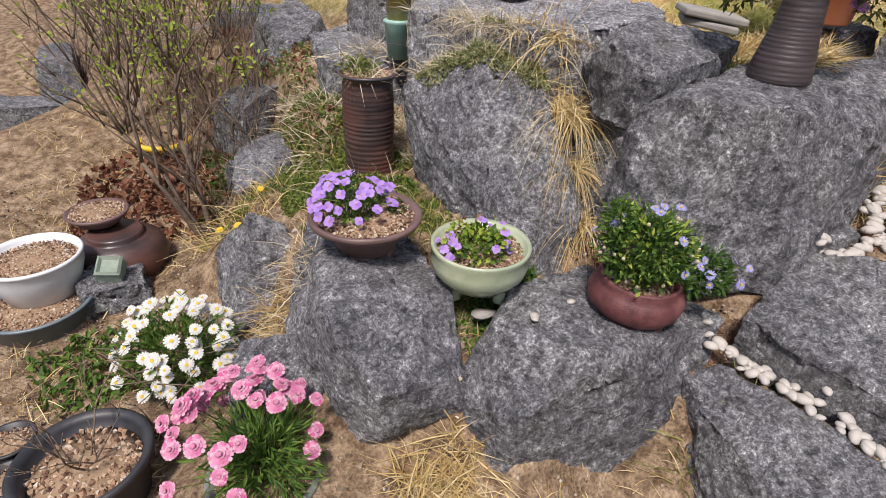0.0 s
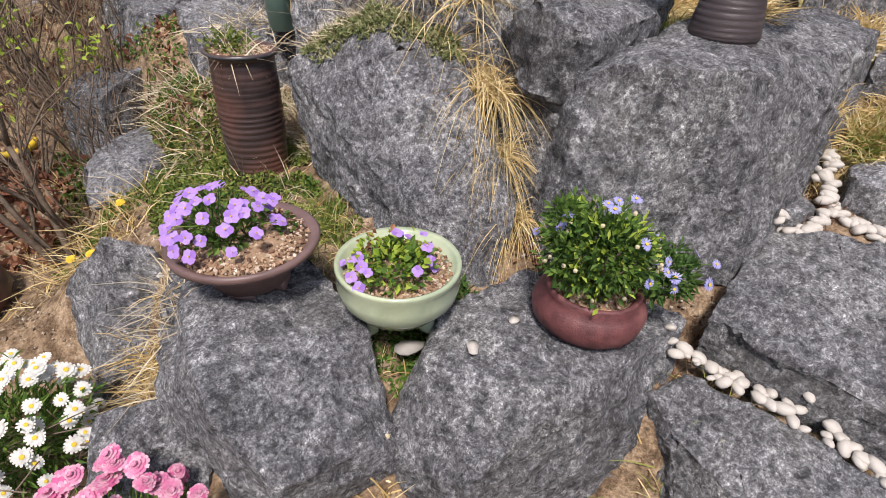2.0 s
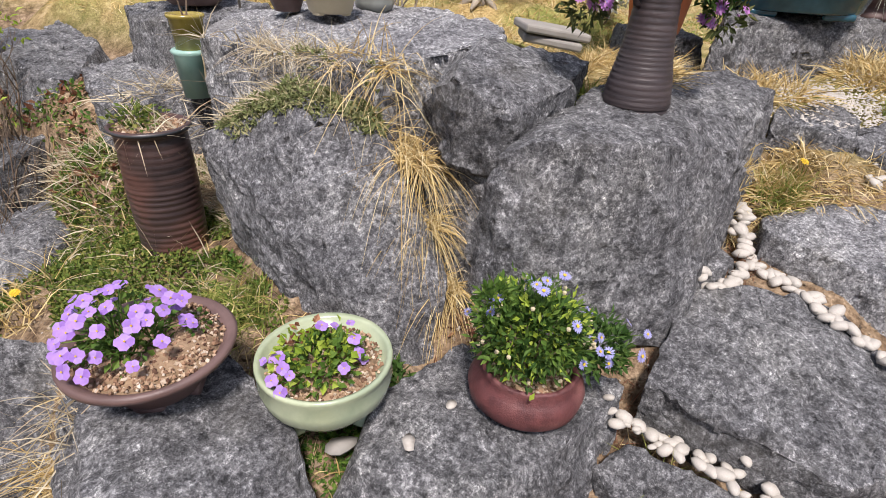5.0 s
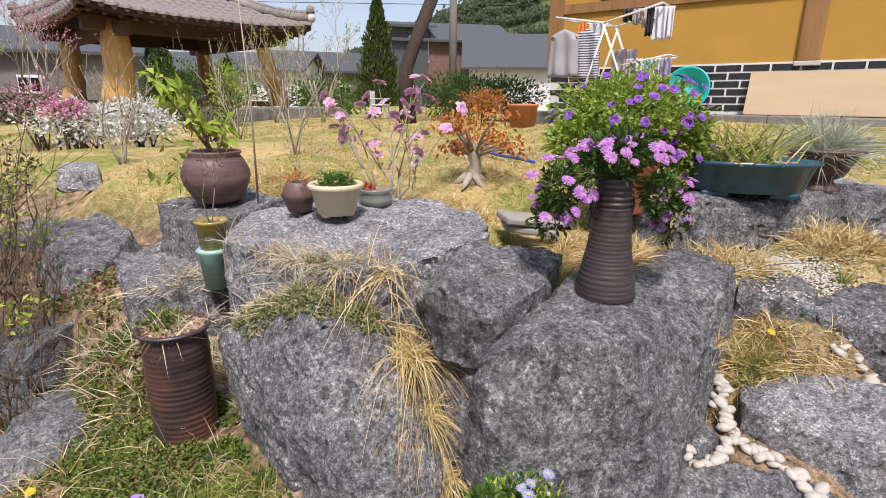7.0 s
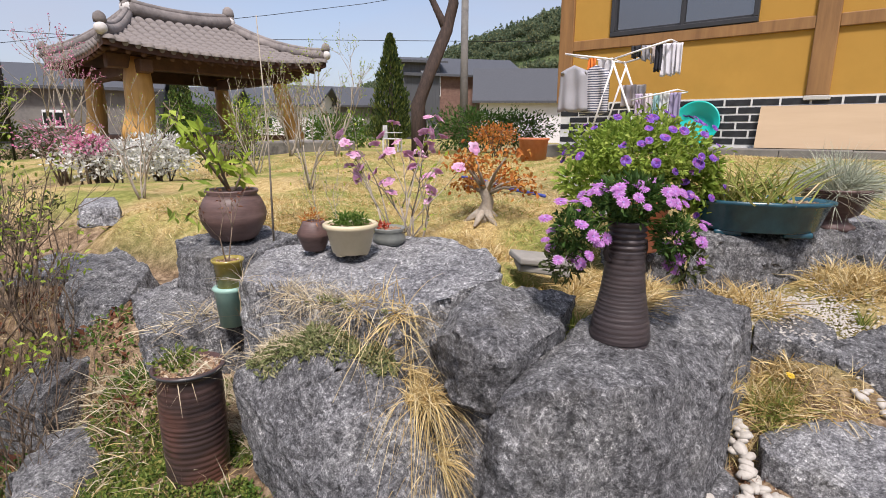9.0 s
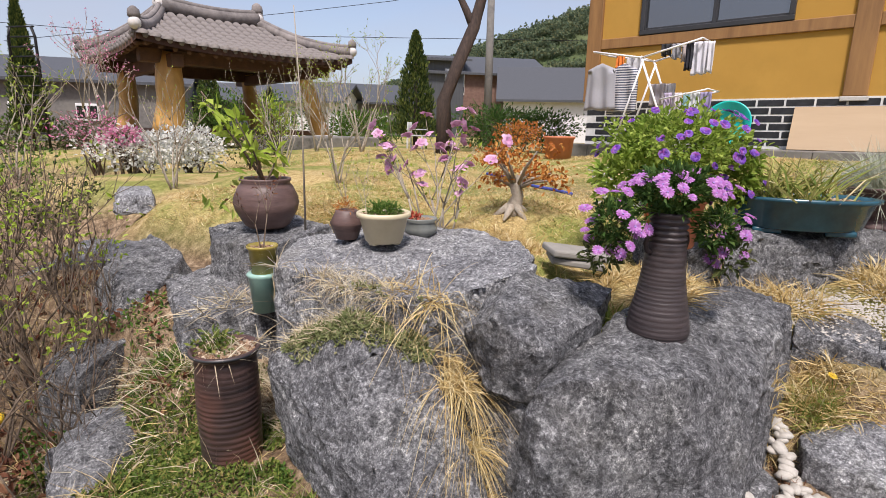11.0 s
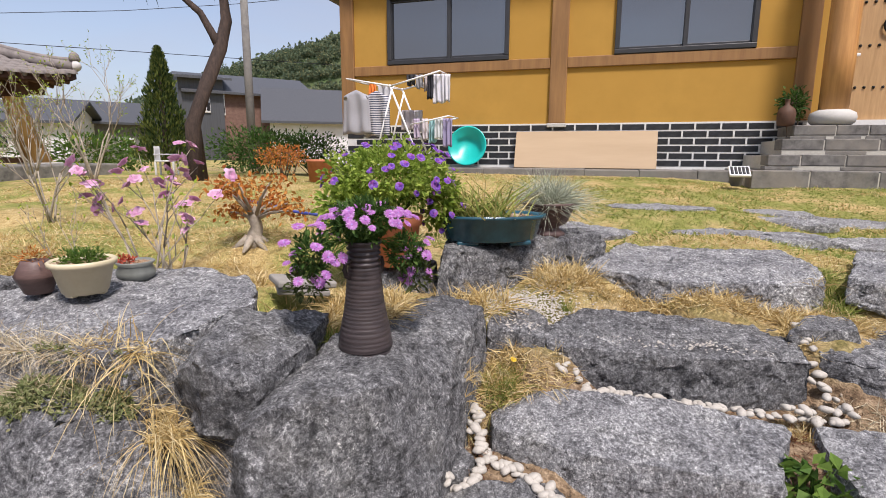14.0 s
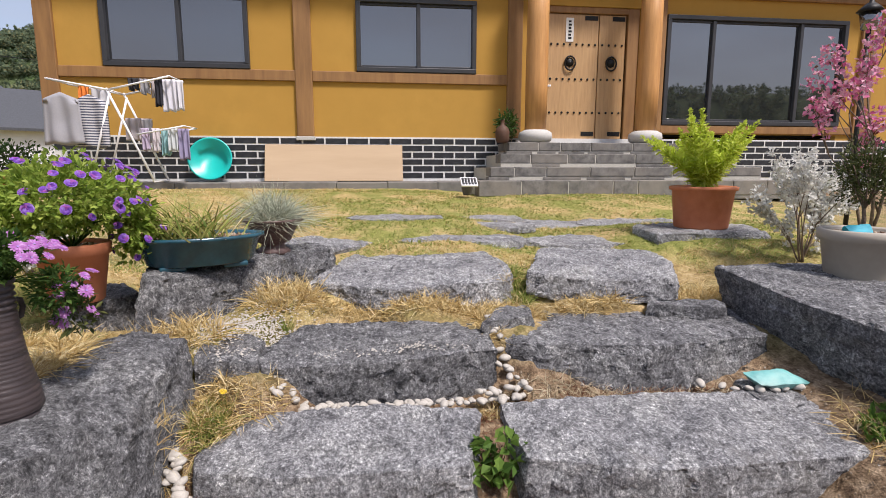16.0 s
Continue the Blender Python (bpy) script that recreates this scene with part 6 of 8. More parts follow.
stems(e, "stem", [[(0.01 * math.cos(a), 0.01 * math.sin(a), 0), (0.03 * math.cos(a), 0.03 * math.sin(a), 0.04), (0.07 * math.cos(a), 0.07 * math.sin(a), 0.1)] for a in np.linspace(0, 6, 9)], 0.003, M_TWIG)
bloom_dome(e, F_BLUE, (0.0, 0.0, 0.085), (0.11, 0.11, 0.085), 14, 0.7, rg, -0.2, 1.06, roots=(0, 0, 0.02))
bloom_dome(e, F_BLUE, (0.12, -0.09, 0.035), (0.06, 0.06, 0.05), 8, 0.8, rg, -0.3, 1.15, roots=(0.06, -0.05, 0.02))
bud_bm = bmesh.new()
bmesh.ops.create_icosphere(bud_bm, subdivisions=1, radius=0.0042)
bud_me = bpy.data.meshes.new("bud")
bud_bm.to_mesh(bud_me)
bud_bm.free()
bud_me.materials.append(M_BUD)
for k in range(40):
    d = rnd_dir(rg, 0.3)
    b = new("bud", bud_me)
    b.parent = e
    b.location = Vector((0, 0, 0.085)) + Vector((d.x * 0.1, d.y * 0.1, d.z * 0.082))
# vase of mauve daisies
e = thing("mauve_daisies", (1.45, 0.577, 1.185), "dome of mauve pink daisies trailing from the ribbed vase", "flowering plant")
leafage("foliage", e, M_LEAF_DARK, dome(rg, (0.0, 0.0, 0.078), (0.09, 0.09, 0.05), 1100, 0.022, 0.0045), 10)
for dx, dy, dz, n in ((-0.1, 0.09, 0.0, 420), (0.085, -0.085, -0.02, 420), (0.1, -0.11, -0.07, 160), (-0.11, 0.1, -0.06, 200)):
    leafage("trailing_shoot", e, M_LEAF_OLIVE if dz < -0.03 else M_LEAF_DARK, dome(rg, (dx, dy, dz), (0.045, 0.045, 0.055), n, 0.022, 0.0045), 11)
bloom_dome(e, F_MAUVE, (0.01, -0.01, 0.07), (0.115, 0.115, 0.05), 40, 0.8, rg, 0.05, 1.05, roots=(0, 0, 0.02))
bloom_dome(e, F_MAUVE, (-0.1, 0.085, 0.0), (0.07, 0.07, 0.085), 26, 0.9, rg, -0.8, 1.05, roots=(-0.04, 0.03, 0.03))
bloom_dome(e, F_MAUVE, (0.11, -0.11, -0.04), (0.045, 0.045, 0.075), 14, 0.9, rg, -0.9, 1.05, roots=(0.04, -0.04, 0.02))
# petunias
e = thing("petunia", (2.19, 0.8, 1.17), "large light green petunia bush dotted with violet flowers", "flowering plant")
leafage("foliage", e, M_LEAF_PET, dome(rg, (-0.02, 0.02, 0.17), (0.24, 0.24, 0.13), 4600, 0.024, 0.0075, 0.45), 12)
leafage("trailing_shoot", e, M_LEAF_PET, dome(rg, (0.07, -0.18, 0.06), (0.08, 0.07, 0.12), 800, 0.03, 0.009, 0.4), 13)
leafage("trailing_shoot", e, M_LEAF_PET, dome(rg, (-0.17, 0.13, 0.06), (0.1, 0.1, 0.1), 600, 0.03, 0.009, 0.4), 14)
stems(e, "stem", [[(0, 0, 0), (0.1 * math.cos(a), 0.1 * math.sin(a), 0.09), (0.2 * math.cos(a), 0.2 * math.sin(a), 0.11)] for a in np.linspace(0, 6, 12)], 0.004, M_LEAF)
bloom_dome(e, F_PET, (-0.02, 0.0, 0.17), (0.25, 0.25, 0.14), 58, 0.52, rg, -0.35, 1.04, tilt=1.0)
bloom_dome(e, F_PET, (0.07, -0.18, 0.05), (0.085, 0.08, 0.12), 18, 0.5, rg, -0.9, 1.05, tilt=1.0)
# planter bulbs, grey grass
e = thing("bulb_leaves", (2.38, 0.44, 1.175), "clump of narrow green bulb leaves in the blue planter", "plant")
sp = []
for k in range(150):
    x, y = rg.gauss(-0.03, 0.05), rg.gauss(0.03, 0.06)
    sp.append((Vector((x, y, 0)), rnd_dir(rg, 1.5), rg.uniform(0.1, 0.25)))
blades("leaf_blades", sp, M_GRASSY, e, 1, 0.004)["kind"] = "stuff"
blades("dry_blades", sp[:60], M_STRAW, e, 2, 0.003)["kind"] = "stuff"
e = thing("grey_grass", (2.74, 0.24, 1.19), "tuft of grey blue ornamental grass in the brown bowl", "plant")
sp = [(Vector((rg.gauss(0, 0.035), rg.gauss(0, 0.035), 0)), rnd_dir(rg, 0.9), rg.uniform(0.14, 0.25)) for k in range(1300)]
blades("leaf_blades", sp, M_GREYGRASS, e, 3, 0.0013)["kind"] = "stuff"
sp = [(Vector((rg.gauss(0, 0.04), rg.gauss(0, 0.04), 0)), rnd_dir(rg, 0.15), rg.uniform(0.07, 0.13)) for k in range(260)]
blades("dry_blades", sp, M_STRAWPALE, e, 4, 0.0015)["kind"] = "stuff"
# foxtail fern
e = thing("foxtail_fern", (3.6, -2.43, 1.29), "bright lime green foxtail fern with upright plumes", "fern")
for k in range(24):
    a, t0 = k * 2.4, 0.25 + 0.75 * (k % 6) / 6
    d = Vector((math.cos(a) * t0, math.sin(a) * t0, 1.0)).normalized()
    ln = rg.uniform(0.36, 0.55)
    it = []
    for i in range(220):
        s = rg.random() ** 0.8
        r = 0.075 * math.sin(math.pi * min(1, 0.12 + 0.88 * s) ** 0.8)
        base = d * ln * s + Vector((d.x, d.y, 0)) * 0.16 * s * s
        it.append((base + rnd_dir(rg) * 0.006, rnd_dir(rg, 0.15) + d * 0.7, r * rg.uniform(0.7, 1.2) + 0.014, 0.007))
    leafage("plume", e, M_FERN, it, 20 + k, "")
# clipped shrub in taupe pot
e = thing("clipped_shrub", (2.25, -2.28, 1.15), "small olive green clipped shrub on a thin stem", "shrub")
stems(e, "trunk", [[(0, 0, 0), (-0.01, 0.005, 0.08), (0.01, 0.0, 0.17)]], 0.012, M_TWIG)
leafage("crown", e, M_LEAF_OLIVE, dome(rg, (0, 0, 0.27), (0.13, 0.13, 0.14), 2600, 0.022, 0.0035, 0.3), 50)
stems(e, "branch", [[(0, 0, 0.12), Vector((0.05 * math.cos(a), 0.05 * math.sin(a), 0.22)), Vector((0.1 * math.cos(a), 0.1 * math.sin(a), 0.34 + 0.05 * math.sin(a * 3)))] for a in np.linspace(0, 6, 11)], 0.005, M_TWIG)
# feathery plants in small pots
e = thing("feathery_herb", (1.35, 1.437, 1.112), "low feathery green plant in the cream pot", "plant")
leafage("foliage", e, M_LEAF, dome(rg, (0, 0, 0.014), (0.062, 0.062, 0.03), 900, 0.018, 0.0022, 0.2), 51)
e = thing("red_succulent", tuple(POT_GREY.matrix_basis.translation + Vector((0, 0, 0.06))), "small red succulent in the grey bowl", "plant")
leafage("foliage", e, M_RED, dome(rg, (-0.02, 0.015, 0.01), (0.025, 0.025, 0.02), 90, 0.016, 0.004, 0.2), 52)
e = thing("wilted_plant", tuple(POT_SMALL.matrix_basis.translation + Vector((0, 0, 0.085))), "dry orange brown tuft in the small jar", "plant")
leafage("foliage", e, M_ORANGE, dome(rg, (0, 0, 0.02), (0.04, 0.04, 0.03), 120, 0.018, 0.002, 0.2), 53)
e = thing("cylinder_weeds", (0.813, 1.48, 0.805), "straggly weeds growing in the ribbed cylinder", "plant")
leafage("foliage", e, M_MOSS, dome(rg, (-0.02, 0.02, 0.02), (0.06, 0.06, 0.03), 260, 0.016, 0.004, 0.2), 54)
blades("dry_blades", [(Vector((rg.gauss(0, 0.04), rg.gauss(0, 0.04), 0)), rnd_dir(rg, 0.4), rg.uniform(0.05, 0.11)) for k in range(70)], M_STRAWPALE, e, 5, 0.0013)["kind"] = "stuff"
# leafy shrub in the round jar
e = thing("jar_shrub", (1.345, 2.135, 1.16), "small shrub with large light green leaves in the jar", "shrub")
limbs = []
for a, ln in ((2.3, 0.42), (2.8, 0.36), (1.8, 0.3), (0.4, 0.16), (3.6, 0.3)):
    d = Vector((math.cos(a) * 0.55, math.sin(a) * 0.55, 0.85))
    limbs.append([Vector((0, 0, 0)), d * ln * 0.5 + Vector((0.01, 0, 0)), d * ln])
stems(e, "branch", limbs, 0.006, M_TWIG)
it = []
for ln in limbs:
    for k in range(16):
        p = ln[1].lerp(ln[2], rg.uniform(-0.2, 1.0))
        it.append((p, rnd_dir(rg, 0.3), rg.uniform(0.05, 0.09), 0.014))
leafage("foliage", e, M_LEAF_LIME, it, 55)
it = [(Vector((-0.12, 0.1, -0.02)) + rnd_dir(rg) * 0.09, rnd_dir(rg, -0.5), rg.uniform(0.05, 0.08), 0.012) for k in range(16)]
leafage("drooping_leaf", e, M_LEAF_PET, it, 56)
# white daisies and pink daisies on the low ground
e = thing("white_daisies", (0.09, 1.25, 0.09), "dense mound of white daisies with yellow centres", "flowering plant")
leafage("foliage", e, M_LEAF, dome(rg, (0, 0, 0.11), (0.135, 0.145, 0.12), 1900, 0.03, 0.0035, 0.4), 57)
bloom_dome(e, F_WHITE, (0, 0, 0.12), (0.145, 0.155, 0.135), 84, 0.95, rg, -0.2, 1.03)
stems(e, "dry_stalk", [[(rg.uniform(-0.12, 0.12), rg.uniform(-0.16, 0.0), 0), (rg.uniform(-0.15, 0.15), rg.uniform(-0.2, 0), 0.1), (rg.uniform(-0.2, 0.2), rg.uniform(-0.3, 0), 0.22)] for k in range(12)], 0.003, M_TWIG)
e = thing("pink_daisies", (0.15, 0.76, 0.2), "tall pink double daisies above feathery leaves", "flowering plant")
leafage("foliage", e, M_LEAF, dome(rg, (0, 0, 0.07), (0.12, 0.12, 0.08), 1300, 0.035, 0.003, 0.3), 58)
bloom_dome(e, F_PINK, (-0.03, 0.02, 0.1), (0.15, 0.13, 0.12), 40, 0.92, rg, -0.05, 1.08, roots=(0, 0, 0.02))
bloom_dome(e, F_PINK, (0.06, 0.1, 0.14), (0.06, 0.06, 0.06), 6, 0.8, rg, 0.0, 1.08, roots=(0, 0, 0.02))
# seedling in the steps
e = thing("seedling", (1.66, -0.56, 0.5), "young light green leafy plant between two stone steps", "plant")
it = [(Vector((rg.gauss(0, 0.035), rg.gauss(0, 0.045), rg.uniform(0.05, 0.17))), rnd_dir(rg, 0.15), rg.uniform(0.035, 0.06), rg.uniform(0.012, 0.02)) for k in range(80)]
leafage("foliage", e, M_LEAF, it, 59)
stems(e, "stem", [[(0, 0, 0), Vector(p) * 0.6 + Vector((0, 0, 0.02)), p] for p, *_ in it[:20]], 0.002, M_LEAF)


# woody shrubs
def shrub(name, label, at, height_, spread, count, material, seed, r=0.006, forks=3, lean=(0, 0), tips=None, category="shrub", curl=0.1):
    """Bare branching shrub; returns the thing and the ends of its twigs."""
    rg2 = random.Random(seed)
    e = thing(name, at, label, category)
    bm = bmesh.new()
    ends = []

    def grow(p, d, ln, rad, level):
        pts = [p]
        for i in range(4):
            d = (d + rnd_dir(rg2) * curl + Vector((0, 0, 0.03))).normalized()
            pts.append(pts[-1] + d * ln / 4)
        tube(bm, pts, [rad * (1 - 0.1 * i) for i in range(5)], 5 if level < 1 else 4)
        if level >= forks:
            ends.append((pts[-1], d))
            ends.append((pts[2], d))
            return
        for k in range(rg2.choice((2, 2, 3))):
            q = pts[rg2.choice((2, 3, 4))] if k else pts[4]
            nd = (d + rnd_dir(rg2) * 0.55 + Vector((0, 0, 0.12))).normalized()
            grow(q, nd, ln * rg2.uniform(0.55, 0.8), rad * 0.58, level + 1)

    for k in range(count):
        a = 2 * math.pi * k / count + rg2.uniform(-0.5, 0.5)
        d = Vector((math.cos(a) * spread + lean[0], math.sin(a) * spread + lean[1], 1)).normalized()
        grow(Vector((rg2.uniform(-0.02, 0.02), rg2.uniform(-0.02, 0.02), -0.02)), d, height_ * 0.42 * rg2.uniform(0.8, 1.15), r * rg2.uniform(0.7, 1.1), 0)
    part("branch", bm, material, e)["kind"] = "stuff"
    return e, ends, rg2


def twig_leaves(e, ends, rg2, material, per, ln, wd, seed, jitter=0.03):
    leafage("foliage", e, material, [(p + rnd_dir(rg2) * jitter * rg2.random(), d * 0.3 + rnd_dir(rg2, 0.2), ln * rg2.uniform(0.6, 1.2), wd) for p, d in ends for _ in range(per)], seed)


# bare tree over the low pots
e, ends, r2 = shrub("bare_shrub", "bare grey branching shrub rising from dry straw", (0.37, 1.98, 0.08), 0.95, 0.28, 3, M_TWIG, 5, 0.013, 3, (-0.25, 0.05))
twig_leaves(e, ends, r2, M_LEAF_LIME, 2, 0.02, 0.005, 60)
e, ends, r2 = shrub("bare_shrub", "thin bare twigs beside white daisies", (0.04, 1.08, 0.06), 0.3, 0.9, 7, M_TWIG, 6, 0.003, 2)
e, ends, r2 = shrub("bare_shrub", "dry twigs standing in the black pot", (-0.14, 1.02, 0.165), 0.28, 0.7, 6, M_TWIG, 7, 0.003, 2)
# leafy thicket beyond the boulders
for k, (x, y, h, n, mat, per) in enumerate(((0.62, 2.62, 0.8, 8, M_LEAF_LIME, 2), (0.5, 2.95, 1.0, 8, M_LEAF_PET, 2), (0.3, 3.3, 1.0, 8, M_LEAF_LIME, 2), (0.7, 3.6, 0.8, 5, M_LEAF, 3), (0.42, 2.35, 0.7, 6, M_LEAF_LIME, 2), (0.25, 2.75, 0.95, 6, M_LEAF_PET, 2), (0.2, 4.2, 1.0, 7, M_LEAF, 4), (0.9, 3.1, 0.5, 4, M_LEAF_OLIVE, 3))):
    e, ends, r2 = shrub("thicket_shrub", "leafing spring shrub with many thin brown stems", (x, y, height(x, y)), h, 0.45, n, M_TWIG, 100 + k, 0.0065, 3)
    tagged(e, group="thicket shrubs")
    twig_leaves(e, ends, r2, mat, per, 0.028, 0.007, 70 + k, 0.06)
for k, (x, y, h) in enumerate(((0.44, 2.08, 0.6), (0.66, 2.18, 0.5), (0.8, 2.5, 0.6), (0.75, 2.9, 0.7), (0.58, 2.36, 0.6), (0.36, 2.5, 0.9), (0.55, 2.75, 0.8), (0.4, 3.2, 1.0))):
    e, ends, r2 = shrub("bare_shrub", "dense bare brown twigs in the thicket", (x, y, height(x, y)), h, 0.5, 7, M_TWIG, 300 + k, 0.005, 3)
    tagged(e, group="thicket shrubs")
e, ends, r2 = shrub("potted_twig", "thin bare twig in the yellow glazed pot", (1.09, 1.745, 0.99), 0.3, 0.2, 2, M_TWIG, 331, 0.003, 2)
twig_leaves(e, ends, r2, M_BRONZE, 2, 0.016, 0.003, 105, 0.01)
e = thing("garden_cane", (1.42, 1.98, surf(1.42, 1.98)), "thin pale bamboo cane stuck beside the jar", "cane")
stems(e, "cane", [[(0, 0, -0.02), (0.005, 0, 0.4), (-0.005, 0.01, 0.85)]], 0.005, M_PALEBARK)
# lawn shrubs
for k, (x, y, h, n) in enumerate(((1.725, 1.58, 0.72, 4), (1.88, 1.62, 0.62, 3))):
    e, ends, r2 = shrub("azalea", "thin pale stemmed azalea with a few pink flowers", (x, y, height(x, y)), h, 0.35, n, M_PALEBARK, 120 + k * 3, 0.006, 2)
    tagged(e, group="azaleas")
    for p, d in ends[:22]:
        flower(e, F_AZ, p + Vector((0, 0, 0.01)), d + rnd_dir(r2) * 0.6, r2.uniform(0.9, 1.25), r2)
    twig_leaves(e, ends, r2, M_LEAF_LIME, 2, 0.02, 0.005, 90 + k)
for k, (x, y, h) in enumerate(((1.75, 2.0, 0.42), (1.72, 1.85, 0.3), (2.7, 3.4, 0.8), (3.0, 4.6, 0.9), (1.9, 4.4, 0.8))):
    e, ends, r2 = shrub("bare_shrub", "leafless grey shrub standing in the dry lawn", (x, y, height(x, y)), h, 0.4, 2 if h < 0.5 else 5, M_PALEBARK, 140 + k, 0.005 if h < 0.5 else 0.008, 3)
    twig_leaves(e, ends, r2, M_LEAF_LIME, 1, 0.014, 0.004, 95 + k)
# maple bonsai
mx, my = 2.3, 1.565
e = thing("maple_bonsai", (mx, my, height(mx, my)), "gnarled dwarf maple with orange young leaves", "bonsai tree")
bm = bmesh.new()
tube(bm, [(0, 0, -0.03), (0.005, 0, 0.03), (0.02, -0.01, 0.08), (0.01, 0.0, 0.13), (0.03, -0.01, 0.17)], [0.05, 0.036, 0.028, 0.03, 0.02], 12)
for a in np.linspace(0, 5.5, 6):
    rb = bmesh.new()
    tube(rb, [(0.02 * math.cos(a), 0.02 * math.sin(a), 0.03), (0.06 * math.cos(a), 0.06 * math.sin(a), 0.0), (0.1 * math.cos(a), 0.1 * math.sin(a), -0.025)], [0.022, 0.016, 0.006], 6)
    part("root", rb, M_PALEBARK, e)
part("trunk", bm, M_PALEBARK, e)
limbs, it = [], []
for k in range(12):
    a = k * 2.4
    t = Vector((math.cos(a) * rg.uniform(0.08, 0.22), math.sin(a) * rg.uniform(0.08, 0.22), rg.uniform(0.15, 0.32)))
    limbs.append([Vector((0.02, 0, 0.11)), t * 0.5 + Vector((0, 0, 0.07)), t])
    for j in range(65):
        it.append((t + Vector((rg.gauss(0, 0.05), rg.gauss(0, 0.045), rg.gauss(0, 0.02))), rnd_dir(rg), rg.uniform(0.02, 0.034), 0.008))
stems(e, "branch", limbs, 0.011, M_PALEBARK)
leafage("crown", e, M_ORANGE, it, 61)
# blossom shrubs near the house and pots
for k, (x, y, h, n, cnt) in enumerate(((2.8, -2.5, 0.66, 7, 16), (2.62, 1.15, 0.34, 3, 8))):
    e, ends, r2 = shrub("white_blossom_shrub", "arching twigs covered in white blossom", (x, y, height(x, y)), h, 0.5, n, M_TWIG, 160 + k, 0.006, 2)
    tagged(e, group="blossom shrubs")
    leafage("blossom", e, M_WHITEP, [(p + d * r2.uniform(-0.12, 0.05) + rnd_dir(r2) * 0.02, rnd_dir(r2), 0.022, 0.01) for p, d in ends for _ in range(cnt * 3)], 98 + k)
px0, py0, pz0 = (2.644, -2.669, 1.708)
e, ends, r2 = shrub("pink_blossom_tree", "slender tree with double pink blossom", (px0 + 0.3, py0 - 0.36, height(px0 + 0.3, py0 - 0.36)), 1.25, 0.22, 3, M_TWIG, 171, 0.012, 3, (-0.15, 0.1))
leafage("blossom", e, M_PINKP, [(p + rnd_dir(r2) * 0.04, rnd_dir(r2), 0.03, 0.013) for p, d in ends for _ in range(14)], 101)
twig_leaves(e, ends, r2, M_BRONZE, 2, 0.03, 0.007, 102)

# ---- grass, moss and litter ----
def patch(name, label, material, cx, cy, rx, ry, n, l0, l1, up, seed, width=0.0018, lean=(0, 0, 0), on_rock=False, clump=0.0):
    rg2 = random.Random(seed)
    sp = []
    tries = 0
    while len(sp) < n and tries < n * 5:
        tries += 1
        a, q = rg2.uniform(0, 6.283), math.sqrt(rg2.random())
        x, y = cx + rx * q * math.cos(a), cy + ry * q * math.sin(a)
        if clump and noise.noise((x * 6, y * 6, seed)) < clump - 0.5:
            continue
        h, s = height(x, y), stone_top(x, y)
        if s > h and not on_rock:
            continue
        d = rnd_dir(rg2, up) + Vector(lean)
        if d.z < 0.05:
            d.z = 0.05
        sp.append((Vector((x, y, max(h, s) - 0.004)), d, rg2.uniform(l0, l1)))
    ob = blades(name, sp, material, None, seed, width)
    return tagged(ob, label, "grass", "", "stuff")


def arching(name, label, material, cx, cy, rx, ry, n, l0, l1, lean, droop, seed, width=0.0013, spread=0.45, root=None):
    """Long dry stalks that rise, bow over and hang under their own weight."""
    rg2 = random.Random(seed)
    vs, fs = [], []
    for _ in range(n):
        a, q = rg2.uniform(0, 6.283), math.sqrt(rg2.random())
        x, y = cx + rx * q * math.cos(a), cy + ry * q * math.sin(a)
        p = Vector((x, y, (surf(x, y) if root is None else root) - 0.006))
        d = (Vector(lean) + rnd_dir(rg2) * spread).normalized()
        d.z = max(d.z, 0.12)
        ln, k0, w = rg2.uniform(l0, l1), droop * rg2.uniform(0.5, 1.4), width * rg2.uniform(0.7, 1.3)
        side = d.cross(Vector((rg2.uniform(-1, 1), rg2.uniform(-1, 1), 0.4))).normalized() * w
        k = len(vs)
        for i in range(6):
            u = i / 5
            c = p + d * ln * u - Vector((0, 0, k0 * ln * u * u))
            tap = 1 - 0.8 * u
            vs += [tuple(c - side * tap), tuple(c + side * tap)]
            if i:
                fs.append((k + 2 * i - 2, k + 2 * i - 1, k + 2 * i + 1, k + 2 * i))
    return tagged(mesh_of(name, vs, fs, material), label, "grass", "", "stuff")


# lawn: short dry blades, denser close to the stones
def lawn(name, label, material, x0, x1, y0, y1, n, l0, l1, seed, width, keep):
    rg2 = random.Random(seed)
    sp = []
    for _ in range(n):
        x, y = rg2.uniform(x0, x1), rg2.uniform(y0, y1)
        g = noise.noise((x * 2.2, y * 2.2, 7)) + 0.5 * noise.noise((x * 9, y * 9, 2))
        if not keep(x, y, g):
            continue
        h = height(x, y)
        if stone_top(x, y) > h - 0.01:
            continue
        sp.append((Vector((x, y, h - 0.004)), rnd_dir(rg2, 0.75), rg2.uniform(l0, l1) * (1 + 0.5 * g)))
    return tagged(blades(name, sp, material, None, seed, width), label, "grass", "", "stuff")


def on_lawn(x, y):
    return height(x, y) > 0.86 and not (1.98 < x < 2.4 and 0.02 < y < 0.42)


